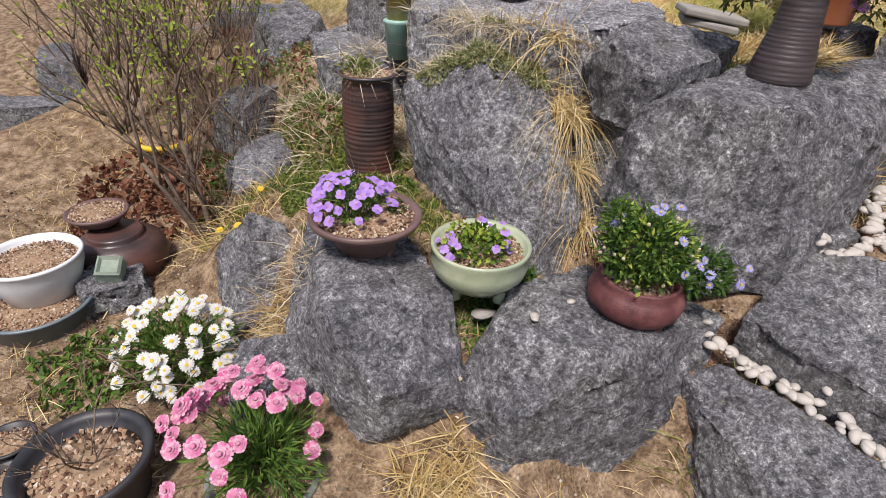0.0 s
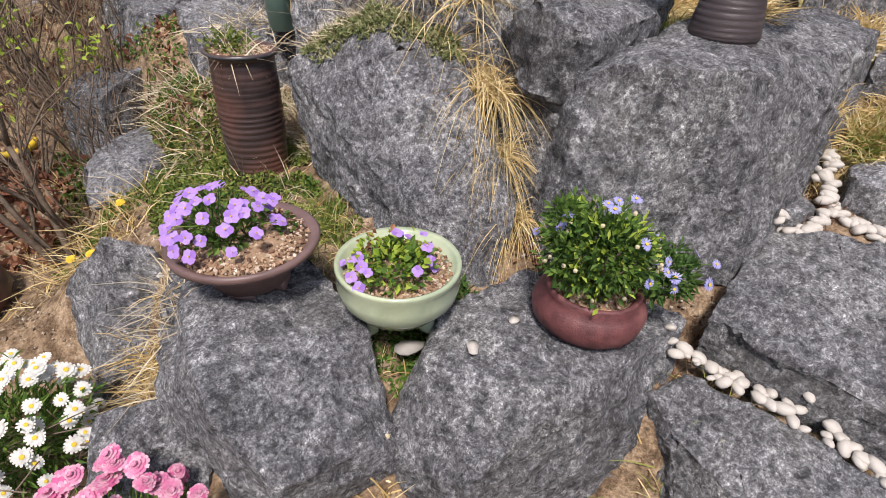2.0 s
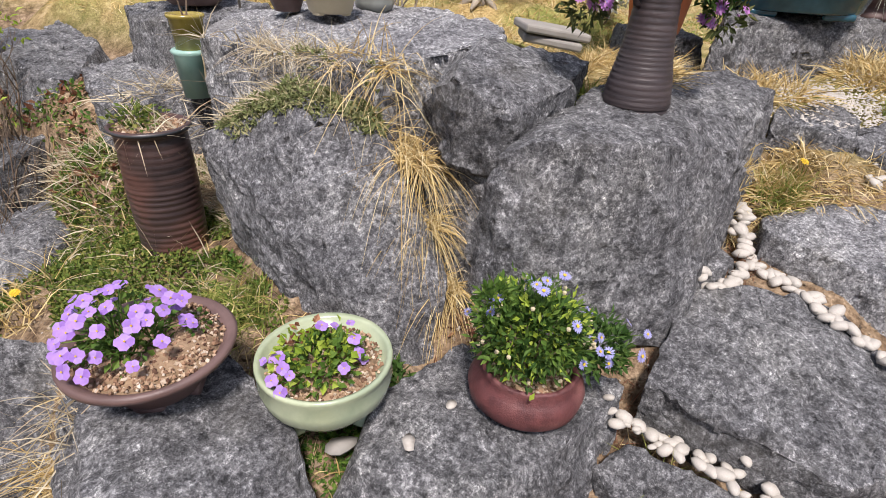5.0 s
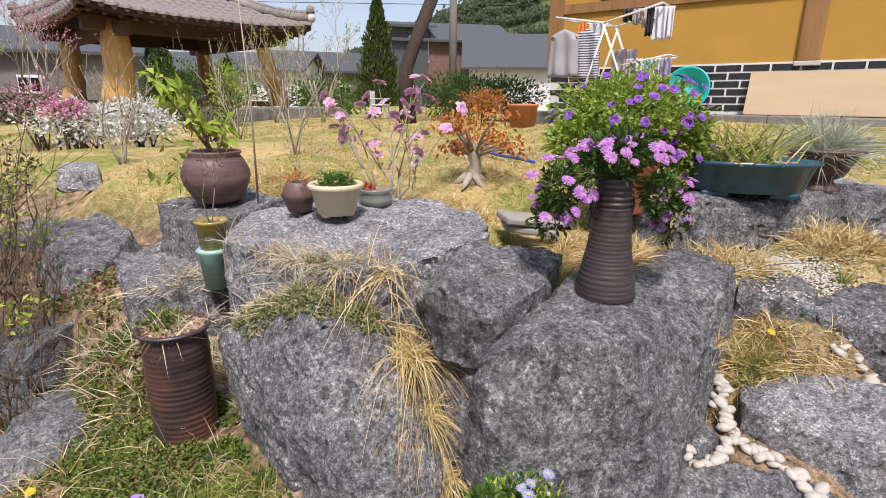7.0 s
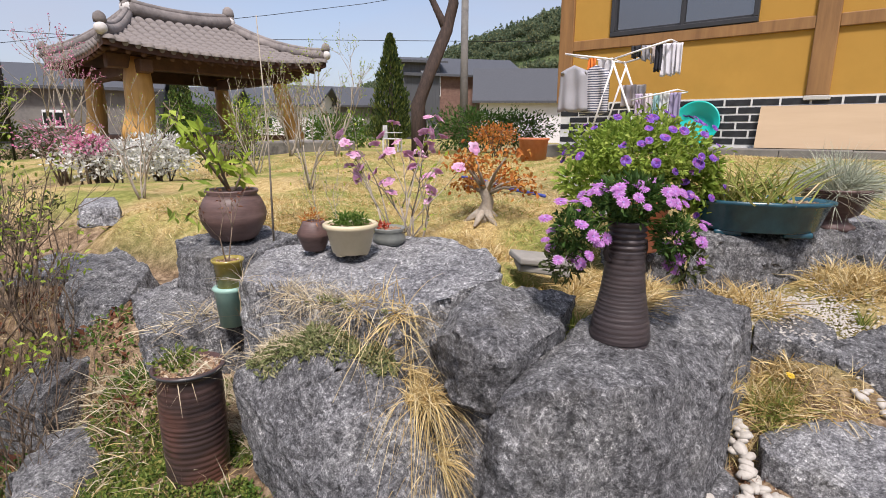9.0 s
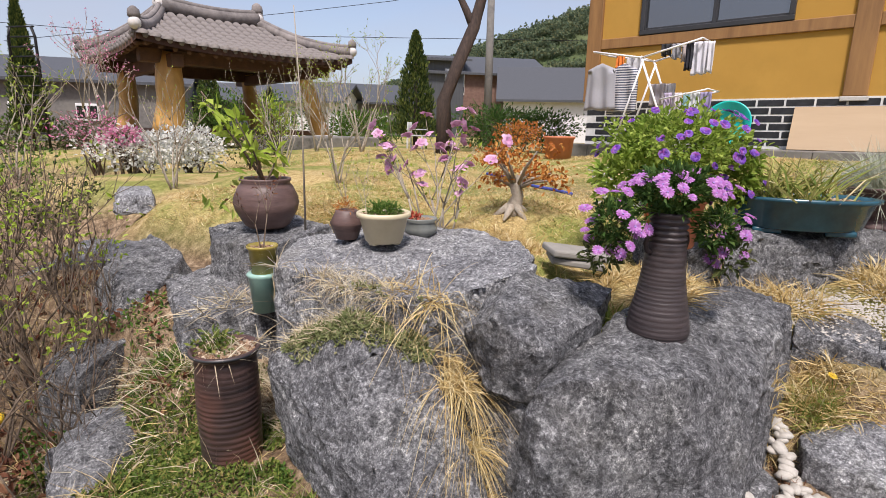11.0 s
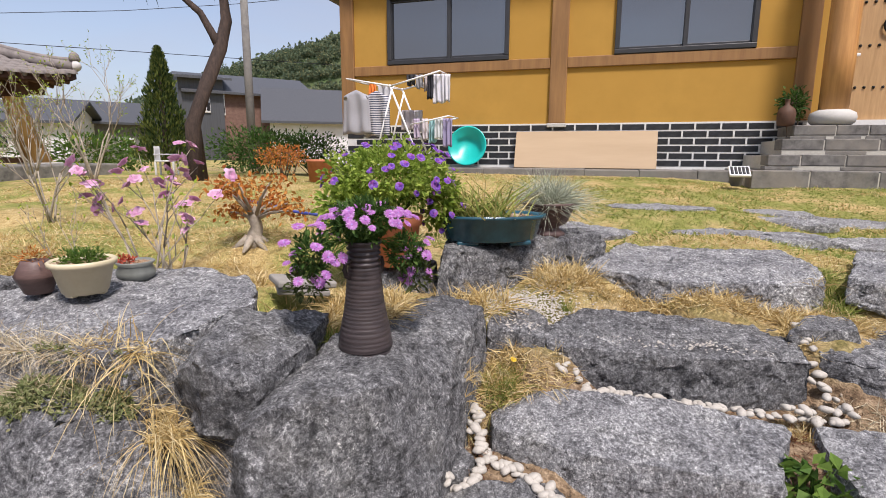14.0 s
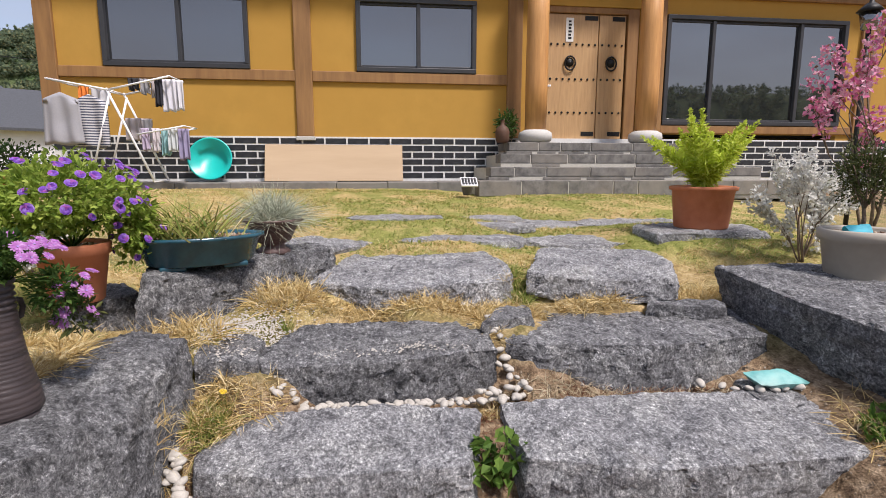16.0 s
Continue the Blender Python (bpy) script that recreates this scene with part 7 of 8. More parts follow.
lawn("dry_lawn_grass", "dry straw-coloured lawn grass among the stones", M_STRAW, 1.05, 3.2, -2.6, 3.4, 60000, 0.025, 0.06, 1, 0.0016, lambda x, y, g: on_lawn(x, y))
lawn("green_lawn_grass", "fresh green blades showing through dry lawn", M_GRASSY, 1.05, 4.6, -3.0, 3.2, 42000, 0.02, 0.045, 2, 0.0016, lambda x, y, g: on_lawn(x, y) and (g > 0.05 or x > 2.7 and y < 0.4))
lawn("far_lawn_grass", "dry lawn grass in front of the house", M_STRAW, 3.2, 8.2, -4.5, 7.0, 60000, 0.025, 0.05, 3, 0.003, lambda x, y, g: y > 0.4 or g > 0.2)
lawn("far_green_grass", "greener lawn around the stepping stones", M_GRASSY, 3.2, 7.9, -4.5, 1.2, 45000, 0.02, 0.045, 4, 0.0028, lambda x, y, g: True)
lawn("low_straw", "dry straw lying on the low ground", M_STRAW, -0.6, 1.1, -0.6, 3.0, 16000, 0.03, 0.08, 5, 0.0015, lambda x, y, g: g > -0.15 and not (x < 0.3 and y < 1.9 and g < 0.15))

# tall dry tufts
arching("straw_tuft", "tall golden straw bowing over a gap between boulders", M_STRAW, 1.12, 0.98, 0.05, 0.05, 170, 0.1, 0.24, (-0.3, -0.45, 0.5), 0.8, 11, spread=1.1)
arching("straw_tuft", "golden straw filling a gap between boulders", M_STRAW, 1.085, 0.905, 0.03, 0.035, 330, 0.1, 0.22, (-0.25, -0.25, 0.7), 0.9, 12, spread=1.15, root=0.8)
arching("straw_tuft", "golden straw in the middle of the gap", M_STRAW, 1.055, 0.85, 0.025, 0.04, 300, 0.1, 0.2, (-0.3, -0.2, 0.5), 1.0, 9, spread=1.15, root=0.68)
arching("straw_tuft", "golden straw hanging down to the foot of the gap", M_STRAW, 1.04, 0.78, 0.025, 0.05, 260, 0.08, 0.2, (-0.35, -0.15, 0.4), 1.0, 10, spread=1.15, root=0.57)
arching("straw_tuft", "pale straw mop on the crown of a boulder", M_STRAWPALE, 1.06, 1.24, 0.06, 0.17, 800, 0.05, 0.14, (-0.25, -0.1, 0.6), 0.5, 13, 0.0011, 1.2)
arching("straw_tuft", "golden straw on the crown of a boulder", M_STRAW, 1.1, 1.06, 0.07, 0.08, 210, 0.07, 0.2, (-0.3, -0.35, 0.5), 0.6, 14, spread=1.2)
patch("straw_tuft", "dry straw beside a pale boulder", M_STRAWPALE, 1.02, 1.85, 0.14, 0.14, 300, 0.06, 0.13, 0.5, 15, 0.0015, (-0.2, -0.1, 0), True)
patch("straw_tuft", "dry straw hanging beside the flower boulder", M_STRAW, 0.35, 1.2, 0.06, 0.14, 380, 0.07, 0.15, 0.5, 16, 0.0013, (-0.1, -0.25, 0), True)
patch("straw_tuft", "dry straw over a low dark stone", M_STRAWPALE, 0.37, 1.08, 0.06, 0.08, 160, 0.06, 0.13, 0.3, 17, 0.0012, (-0.15, -0.3, 0), True)
patch("straw_tuft", "green and gold grass between two boulders", M_GRASSY, 1.38, 0.71, 0.15, 0.05, 900, 0.06, 0.13, 1.0, 18, 0.0018)
patch("straw_tuft", "dry grass behind the ribbed vase", M_STRAW, 1.72, 0.72, 0.2, 0.14, 1800, 0.05, 0.11, 0.6, 19, 0.0017, (0, 0, 0), True, 0.35)
patch("straw_tuft", "dry grass under the blue planter boulder", M_STRAW, 2.12, 0.46, 0.1, 0.16, 900, 0.06, 0.13, 0.5, 20, 0.0018)
patch("straw_tuft", "tall dry grass at the slab edge", M_STRAW, 2.4, 0.14, 0.13, 0.12, 1100, 0.05, 0.13, 0.7, 21, 0.0018)
patch("straw_tuft", "dry grass beside the white pebbles", M_STRAW, 1.86, 0.29, 0.1, 0.06, 1000, 0.05, 0.12, 0.6, 22, 0.0016)
patch("straw_tuft", "green grass beside the white pebbles", M_GRASSY, 1.8, 0.27, 0.09, 0.06, 500, 0.05, 0.11, 0.9, 23, 0.0016)
patch("straw_tuft", "dry grass between step and slab", M_STRAW, 2.34, -0.6, 0.06, 0.7, 3000, 0.04, 0.1, 0.6, 24, 0.0017)
patch("straw_tuft", "dry grass at the retaining boulder", M_STRAW, 2.5, -1.75, 0.16, 0.2, 1500, 0.05, 0.12, 0.7, 25, 0.0018)
patch("straw_tuft", "dry grass between the two flat slabs", M_GRASSY, 2.55, -0.85, 0.16, 0.05, 500, 0.05, 0.11, 0.9, 26, 0.0018)
patch("straw_tuft", "straw litter at the foot of the boulders", M_STRAW, 0.5, 0.58, 0.14, 0.1, 900, 0.08, 0.19, 0.1, 27, 0.0014, (0, -0.1, -0.1))
patch("straw_tuft", "yellow grass at the foot of the red bowl boulder", M_GRASSY, 0.97, 0.24, 0.08, 0.06, 260, 0.06, 0.14, 0.7, 28, 0.0014)
patch("straw_tuft", "dry grass around the thicket", M_STRAWPALE, 0.7, 2.0, 0.25, 0.3, 600, 0.06, 0.16, 0.5, 29, 0.0016)
patch("straw_tuft", "coarse dry grass in front of the thicket", M_STRAW, 0.45, 1.75, 0.14, 0.2, 450, 0.06, 0.17, 0.5, 30, 0.0015)
patch("straw_tuft", "long grass on the mossy terrace", M_GRASSY, 0.75, 1.15, 0.14, 0.12, 700, 0.07, 0.17, 0.3, 31, 0.0014)
patch("straw_tuft", "long dry grass on the mossy terrace", M_STRAWPALE, 0.72, 1.3, 0.16, 0.2, 220, 0.06, 0.16, 0.3, 32, 0.0013)
patch("straw_tuft", "dry grass around the round jar boulder", M_STRAW, 1.6, 2.2, 0.25, 0.4, 2500, 0.05, 0.12, 0.6, 33, 0.0018)
patch("straw_tuft", "dry grass behind the flat pot stone", M_STRAW, 1.85, 1.5, 0.3, 0.35, 4500, 0.04, 0.1, 0.7, 34, 0.0017)


def cover(name, label, material, cx, cy, rx, ry, n, ln, wd, high, seed, on_rock=False):
    rg2 = random.Random(seed)
    it = []
    for _ in range(n):
        a, q = rg2.uniform(0, 6.283), math.sqrt(rg2.random())
        x, y = cx + rx * q * math.cos(a), cy + ry * q * math.sin(a)
        if noise.noise((x * 9, y * 9, seed)) < -0.2:
            continue
        h, s = height(x, y), stone_top(x, y)
        if s > h and not on_rock:
            continue
        it.append((Vector((x, y, max(h, s) + rg2.random() * high * (1.2 - q))), rnd_dir(rg2, 0.4), ln * rg2.uniform(0.6, 1.3), wd))
    ob = leafage(name, None, material, it, seed)
    return tagged(ob, label, "groundcover", "", "stuff")


cover("moss_cover", "mossy green groundcover around the cylinder pot", M_MOSS, 0.74, 1.4, 0.24, 0.4, 14000, 0.013, 0.0045, 0.025, 41)
cover("moss_cover", "green groundcover in front of the cylinder pot", M_LEAF, 0.85, 1.25, 0.12, 0.13, 2500, 0.013, 0.004, 0.025, 42)
cover("moss_cover", "green groundcover under the celadon bowl", M_LEAF, 0.72, 0.72, 0.1, 0.1, 2200, 0.013, 0.004, 0.02, 43)
cover("moss_cover", "ferny green leaves between bowl and boulder", M_LEAF_DARK, 0.86, 0.72, 0.07, 0.06, 500, 0.024, 0.005, 0.03, 44)
cover("moss_cover", "grey green cushion on the boulder crown", M_SAGE, 1.0, 1.17, 0.07, 0.13, 2200, 0.014, 0.003, 0.03, 45, True)
cover("moss_cover", "grey green cushion on the boulder edge", M_SAGE, 1.05, 1.02, 0.05, 0.06, 900, 0.014, 0.003, 0.03, 46, True)
cover("leaf_litter", "brown fallen leaves under the bare shrub", M_BRONZE, 0.2, 2.3, 0.28, 0.28, 900, 0.04, 0.013, 0.03, 47)
cover("leaf_litter", "brown needle litter along the steps", M_BRONZE, 1.1, 0.36, 0.08, 0.05, 260, 0.03, 0.0012, 0.02, 48)
cover("leaf_litter", "brown litter around the red bowl", M_BRONZE, 0.98, 0.68, 0.08, 0.05, 160, 0.03, 0.004, 0.015, 49)
cover("weed_cover", "green weeds beside the retaining boulder", M_LEAF, 1.45, -1.8, 0.2, 0.16, 1200, 0.03, 0.008, 0.08, 50)
cover("weed_cover", "green weeds among the low pots", M_LEAF, -0.12, 1.45, 0.16, 0.14, 350, 0.03, 0.008, 0.03, 51)
cover("weed_cover", "green weeds beside the black pot", M_LEAF, -0.28, 1.15, 0.1, 0.1, 200, 0.03, 0.008, 0.03, 52)
cover("moss_cover", "mossy weeds below the thicket", M_MOSS, 0.6, 1.9, 0.3, 0.35, 6000, 0.018, 0.005, 0.03, 53)
cover("weed_cover", "fresh green weeds on the shaded bank", M_LEAF, 0.72, 2.25, 0.28, 0.4, 1500, 0.022, 0.006, 0.06, 63)
cover("moss_cover", "mossy weeds behind the cylinder pot", M_MOSS, 0.85, 1.85, 0.25, 0.25, 3500, 0.016, 0.005, 0.03, 54)
cover("leaf_litter", "brown fallen leaves under the thicket", M_BRONZE, 0.7, 2.4, 0.5, 0.6, 1100, 0.035, 0.01, 0.03, 55)
cover("leaf_litter", "brown needle litter between the steps", M_BRONZE, 1.9, -0.9, 0.09, 0.6, 2600, 0.03, 0.0012, 0.012, 56)
cover("leaf_litter", "brown needle litter on the soil joint", M_BRONZE, 1.72, -0.56, 0.16, 0.05, 300, 0.03, 0.0012, 0.012, 57)
cover("leaf_litter", "brown needle litter beside the pebbles", M_BRONZE, 1.5, 0.3, 0.3, 0.06, 500, 0.03, 0.0012, 0.012, 58)
cover("leaf_litter", "brown needle litter along the lower boulder", M_BRONZE, 1.25, 0.22, 0.16, 0.16, 500, 0.03, 0.0012, 0.012, 59)
cover("moss_cover", "grey green cushion spilling over the boulder", M_SAGE, 0.95, 1.25, 0.06, 0.14, 2000, 0.015, 0.003, 0.035, 60, True)
patch("straw_tuft", "pale dry grass in front of the flat pot stone", M_STRAWPALE, 1.0, 1.35, 0.06, 0.22, 1300, 0.03, 0.08, 1.0, 61, 0.0015, (-0.15, -0.1, 0), True)
patch("straw_tuft", "pale dry grass around the turquoise pot", M_STRAWPALE, 1.03, 1.66, 0.05, 0.08, 350, 0.06, 0.13, 0.8, 62, 0.0015, (0, 0, 0), True)


def gravel(name, label, material, x0, x1, y0, y1, n, s0, s1, seed):
    rg2 = random.Random(seed)
    vs, fs = [], []
    for _ in range(n):
        x, y = rg2.uniform(x0, x1), rg2.uniform(y0, y1)
        h = height(x, y)
        if stone_top(x, y) > h or h > 0.72:
            continue
        c, s, k = Vector((x, y, h + 0.002)), rg2.uniform(s0, s1) * (2.5 if rg2.random() < 0.06 else 1), len(vs)
        rot = Euler((rg2.uniform(0, 3), rg2.uniform(0, 3), rg2.uniform(0, 3))).to_matrix()
        for d in ((1, 0, 0), (-1, 0.2, 0), (0, 0.9, 0), (0.1, -0.9, 0), (0, 0, 0.7), (0, 0.1, -0.7)):
            vs.append(tuple(c + s * (rot @ Vector(d))))
        for f in ((0, 2, 4), (2, 1, 4), (1, 3, 4), (3, 0, 4), (2, 0, 5), (1, 2, 5), (3, 1, 5), (0, 3, 5)):
            fs.append(tuple(k + i for i in f))
    return tagged(mesh_of(name, vs, fs, material), label, "gravel", "", "stuff")


M_GRAVEL = by_island("garden grit", [(0, (0.08, 0.06, 0.045)), (0.5, (0.24, 0.18, 0.12)), (0.85, (0.38, 0.31, 0.23)), (1, (0.5, 0.48, 0.44))], 0.95, 0)
gravel("gravel", "brown grit and crumbs on the low soil", M_GRAVEL, -0.5, 1.2, -0.1, 2.6, 9000, 0.002, 0.006, 5)
gravel("gravel", "brown grit in the soil of the steps", M_GRAVEL, 1.0, 2.1, -1.8, 0.5, 5000, 0.002, 0.005, 6)
# yellow dandelions
F_DAND = flower_mesh("flower", 16, 0.001, 0.012, 0.0018, 0.002, M_YELLOWC, M_YELLOWC, 0.004, 3)
for x, y in ((1.86, 0.24), (0.36, 1.5), (0.4, 1.47), (0.33, 1.62), (0.48, 1.62)):
    e = thing("dandelion", (x, y, surf(x, y)), "small yellow dandelion in dry grass", "flower", "dandelions")
    stems(e, "stalk", [[(0, 0, 0), (0.003, 0, 0.03), (0.0, 0.003, 0.06)]], 0.0018, M_LEAF)
    flower(e, F_DAND, (0, 0.003, 0.06), (-0.3, -0.4, 1), 1.0, rg)
patch("straw_tuft", "dry grass in the joint between two steps", M_STRAW, 1.9, -0.62, 0.05, 0.08, 420, 0.03, 0.07, 0.6, 81, 0.0015)
patch("straw_tuft", "dry grass and litter below the upper steps", M_STRAW, 2.22, -0.66, 0.1, 0.05, 500, 0.03, 0.08, 0.6, 82, 0.0015)
arching("straw_tuft", "dry tuft between pebbles and the vase boulder", M_STRAW, 1.66, 0.325, 0.07, 0.03, 220, 0.05, 0.12, (0, -0.1, 0.9), 0.6, 84, spread=0.8)
arching("straw_tuft", "green tuft in the white chips", M_GRASSY, 2.2, 0.1, 0.012, 0.012, 45, 0.06, 0.1, (0, 0, 1.0), 0.25, 85, 0.0016, 0.4)
arching("straw_tuft", "dry stalks leaning over the slab edges", M_STRAW, 2.42, -0.82, 0.1, 0.06, 160, 0.06, 0.14, (-0.2, 0, 0.8), 0.6, 86, spread=0.7)
patch("straw_tuft", "flat straw litter on the soil below the upper steps", M_STRAWPALE, 1.94, -1.05, 0.1, 0.5, 1500, 0.03, 0.08, 0.15, 87, 0.0013)
patch("straw_tuft", "flat straw litter on the soil beside the pebbles", M_STRAW, 1.82, 0.2, 0.14, 0.14, 900, 0.03, 0.08, 0.3, 88, 0.0014)
patch("straw_tuft", "flat straw litter at the foot of the retaining boulder", M_STRAW, 1.55, -1.85, 0.2, 0.2, 900, 0.04, 0.1, 0.3, 89, 0.0015)
patch("straw_tuft", "dry litter beside the lower stone step", M_STRAWPALE, 1.5, 0.38, 0.16, 0.06, 700, 0.02, 0.06, 0.4, 83, 0.0014)

# ---- beyond the garden ----
M_HILL = surface("wooded hillside", (0.02, 0.045, 0.015), (0.07, 0.11, 0.035), 0.5, 0.95, 0.6, fine=2.5, stain=(0.1, 0.12, 0.05), dist=0.6)
M_GREYCLAD = surface("dark grey metal cladding", (0.05, 0.053, 0.06), (0.075, 0.08, 0.09), 2, 0.5, 0.1, stretch=(8, 8, 0.3))
M_REDBRICK = surface("brown brick wall", (0.12, 0.065, 0.05), (0.2, 0.12, 0.095), 6, 0.85, 0.2)
M_WHITEWALL = surface("white rendered wall", (0.62, 0.62, 0.62), (0.72, 0.72, 0.72), 2, 0.85, 0.1)
M_CYPRESS = by_island("cypress foliage", [(0, (0.025, 0.05, 0.015)), (0.5, (0.07, 0.11, 0.025)), (1, (0.2, 0.23, 0.05))], 0.8, 0.25)
M_BLUEHOSE = surface("blue hose", (0.03, 0.05, 0.25), (0.06, 0.08, 0.35), 20, 0.5, 0.1)


def far_hill(name, pts, base, thick, seed, label, count):
    """A ridge swept along pts (x, y, crest) with a wooded, uneven crown."""
    rg2 = random.Random(seed)
    vs, fs = [], []
    dense = []
    for (a, b) in zip(pts, pts[1:]):
        for k in range(30):
            t = k / 30
            dense.append(tuple(a[i] + (b[i] - a[i]) * t for i in range(3)))
    n = len(dense)
    rows = 9
    for i, (x, y, c) in enumerate(dense):
        d = math.hypot(x, y)
        ux, uy = x / d, y / d
        for j in range(rows):
            v = j / (rows - 1)
            z = base + (c - base) * math.sin(v * math.pi / 2) + 2.2 * noise.noise((i * 0.3, j * 0.9, seed)) * v
            vs.append((x + ux * thick * v, y + uy * thick * v, z))
    for i in range(n - 1):
        for j in range(rows - 1):
            fs.append((i * rows + j, (i + 1) * rows + j, (i + 1) * rows + j + 1, i * rows + j + 1))
    ob = mesh_of(name, vs, fs, M_HILL, None, True)
    tagged(ob, label, "hill", "", "structure")
    crowns, cf = [], []
    for _ in range(count):
        i, j = rg2.randrange(n), rg2.randrange(1, rows)
        c = Vector(vs[i * rows + j]) + Vector((rg2.uniform(-2, 2), rg2.uniform(-2, 2), 0))
        r = rg2.uniform(0.8, 1.7)
        pine = rg2.random() < 0.5
        for q in range(40):
            d = rnd_dir(rg2, 0.25)
            up = (d.z + 1) * 0.5
            k2 = r * ((1.15 - up) if pine else 1.0)
            p = c + Vector((d.x * k2, d.y * k2, d.z * r * (1.7 if pine else 0.9) + r))
            s, u = rnd_dir(rg2) * r * 0.3, rnd_dir(rg2) * r * 0.24
            k = len(crowns)
            crowns += [tuple(p - s), tuple(p + u), tuple(p + s), tuple(p - u)]
            cf.append((k, k + 1, k + 2, k + 3))
    t = mesh_of("woodland", crowns, cf, M_WOOD, None, False)
    tagged(t, "mixed green woodland on the hillside", "woodland", "", "stuff")


# crown greens paled and slightly blued: the distance haze is in the colour
M_WOOD = by_island("hazed woodland crowns", [(0, (0.13, 0.185, 0.12)), (0.6, (0.19, 0.25, 0.15)), (0.9, (0.27, 0.3, 0.16)), (1, (0.36, 0.33, 0.16))], 0.95, 0.5)
far_hill("hill", [(114.607, 165.715, 1.624), (131.062, 136.040, 16.248), (145.217, 108.895, 30.489), (159.505, 80.667, 42.030), (212.325, 23.604, 53.759), (319.949, -36.765, 57.922)], -2, 30, 3, "green wooded hill behind the village", 6500)
far_hill("hill", [(-120, -160, 24), (-150, -60, 30), (-150, 20, 22), (-160, 120, 16)], -2, 40, 8, "dark wooded hill across the valley", 2500)


def cottage(at, size, turn, eave, ridge, wall_mat, roof_mat, label, wins=()):
    w, d = size
    e = thing("village_house", at, label, "house", "village houses", turn)
    bm = bmesh.new()
    vv = [bm.verts.new(p) for p in ((-w / 2, -d / 2, -1), (w / 2, -d / 2, -1), (w / 2, d / 2, -1), (-w / 2, d / 2, -1), (-w / 2, -d / 2, eave), (w / 2, -d / 2, eave), (w / 2, d / 2, eave), (-w / 2, d / 2, eave), (-w / 2, 0, ridge - 0.1), (w / 2, 0, ridge - 0.1))]
    for f in ((0, 1, 5, 4), (2, 3, 7, 6), (1, 2, 6, 9, 5), (3, 0, 4, 8, 7)):
        bm.faces.new([vv[i] for i in f])
    part("wall", bm, wall_mat, e, smooth=False)
    for s in (-1, 1):
        bm = bmesh.new()
        o, q = 0.4, 0.12
        a = [(-w / 2 - o, 0, ridge), (w / 2 + o, 0, ridge), (w / 2 + o, s * (d / 2 + o), eave - 0.2), (-w / 2 - o, s * (d / 2 + o), eave - 0.2)]
        lo = [bm.verts.new(p) for p in a]
        hi = [bm.verts.new((p[0], p[1], p[2] + q)) for p in a]
        bm.faces.new(lo)
        bm.faces.new(hi)
        for i in range(4):
            bm.faces.new((lo[i], lo[(i + 1) % 4], hi[(i + 1) % 4], hi[i]))
        bmesh.ops.recalc_face_normals(bm, faces=bm.faces)
        part("roof", bm, roof_mat, e, smooth=False)
    for x, z, ww, hh in wins:
        bm = bmesh.new()
        box(bm, x - ww / 2, x + ww / 2, -d / 2 - 0.08, -d / 2 + 0.05, z, z + hh, 0.02)
        win = part("window", bm, M_WHITEWALL, e, "white framed window", False)
        for s in (-1, 1):
            bm = bmesh.new()
            box(bm, x + s * ww / 4 - ww / 5, x + s * ww / 4 + ww / 5, -d / 2 - 0.1, -d / 2 - 0.085, z + 0.1, z + hh - 0.1)
            part("pane", bm, M_GLASS, win, "", False)
    return e


def ground_at(p):
    return (p[0], p[1], 0.5)


P = (28.100, 21.580, 2.511)
cottage(ground_at(P), (6.5, 6), -40, 4.2, 5.3, M_REDBRICK, M_GREYCLAD, "brown brick village house with dark grey roof", ((1.0, 3.2, 1.0, 0.75), (-1.8, 2.9, 0.6, 1.2)))
P = (25.655, 22.815, 2.435)
cottage(ground_at(P), (2.2, 5), -40, 4.9, 5.1, M_GREYCLAD, M_GREYCLAD, "dark grey clad village house", ((0.2, 3.0, 0.4, 1.3),))
P = (28.111, 15.337, 2.623)
cottage(ground_at(P), (7, 4.6), -55, 2.6, 4.3, M_WHITEWALL, M_GREYCLAD, "white gabled village house with grey metal roof")
VILLAGE = [((8.106, 28.683, 1.490), 9, 2.7, 3.6), ((4.378, 36.092, 1.381), 8, 2.7, 3.5), ((19.014, 28.577, 1.414), 7, 2.4, 3.3), ((24.404, 28.642, 1.499), 7, 2.6, 3.7), ((12.922, 29.320, 1.310), 8, 2.2, 3.0)]
for k, (P, w, ev, rd) in enumerate(VILLAGE):
    cottage(ground_at(P), (w, 5), -30 - 12 * (k % 3), ev, rd, (M_CONCRETE, M_GREYCLAD, M_WHITEWALL)[k % 3], M_GREYCLAD, "low village house with dark grey roof", ((0.8, 1.0, 0.8, 0.7), (-1.5, 1.0, 0.8, 0.7)))


def cypress(at, h, r, seed):
    e = thing("cypress", at, "narrow dark green conical cypress", "tree", "cypresses")
    rg2 = random.Random(seed)
    stems(e, "trunk", [[(0, 0, -0.1), (0, 0, h * 0.4), (0, 0, h * 0.9)]], r * 0.12, M_BARK)
    it = []
    for _ in range(6000):
        t = rg2.random() ** 1.2
        a = rg2.uniform(0, 6.283)
        rr = r * (1 - t) ** 0.75 * (0.55 + 0.45 * rg2.random()) * (1 + 0.5 * noise.noise((math.cos(a) * 2.5, math.sin(a) * 2.5, t * 9 + seed))) * min(1, t * 12 + 0.5)
        it.append((Vector((rr * math.cos(a), rr * math.sin(a), 0.08 * h + t * h * 0.92)), Vector((math.cos(a) * 0.4, math.sin(a) * 0.4, 1)) + rnd_dir(rg2) * 0.4, h * 0.04, h * 0.007))
    leafage("crown", e, M_CYPRESS, it, seed)


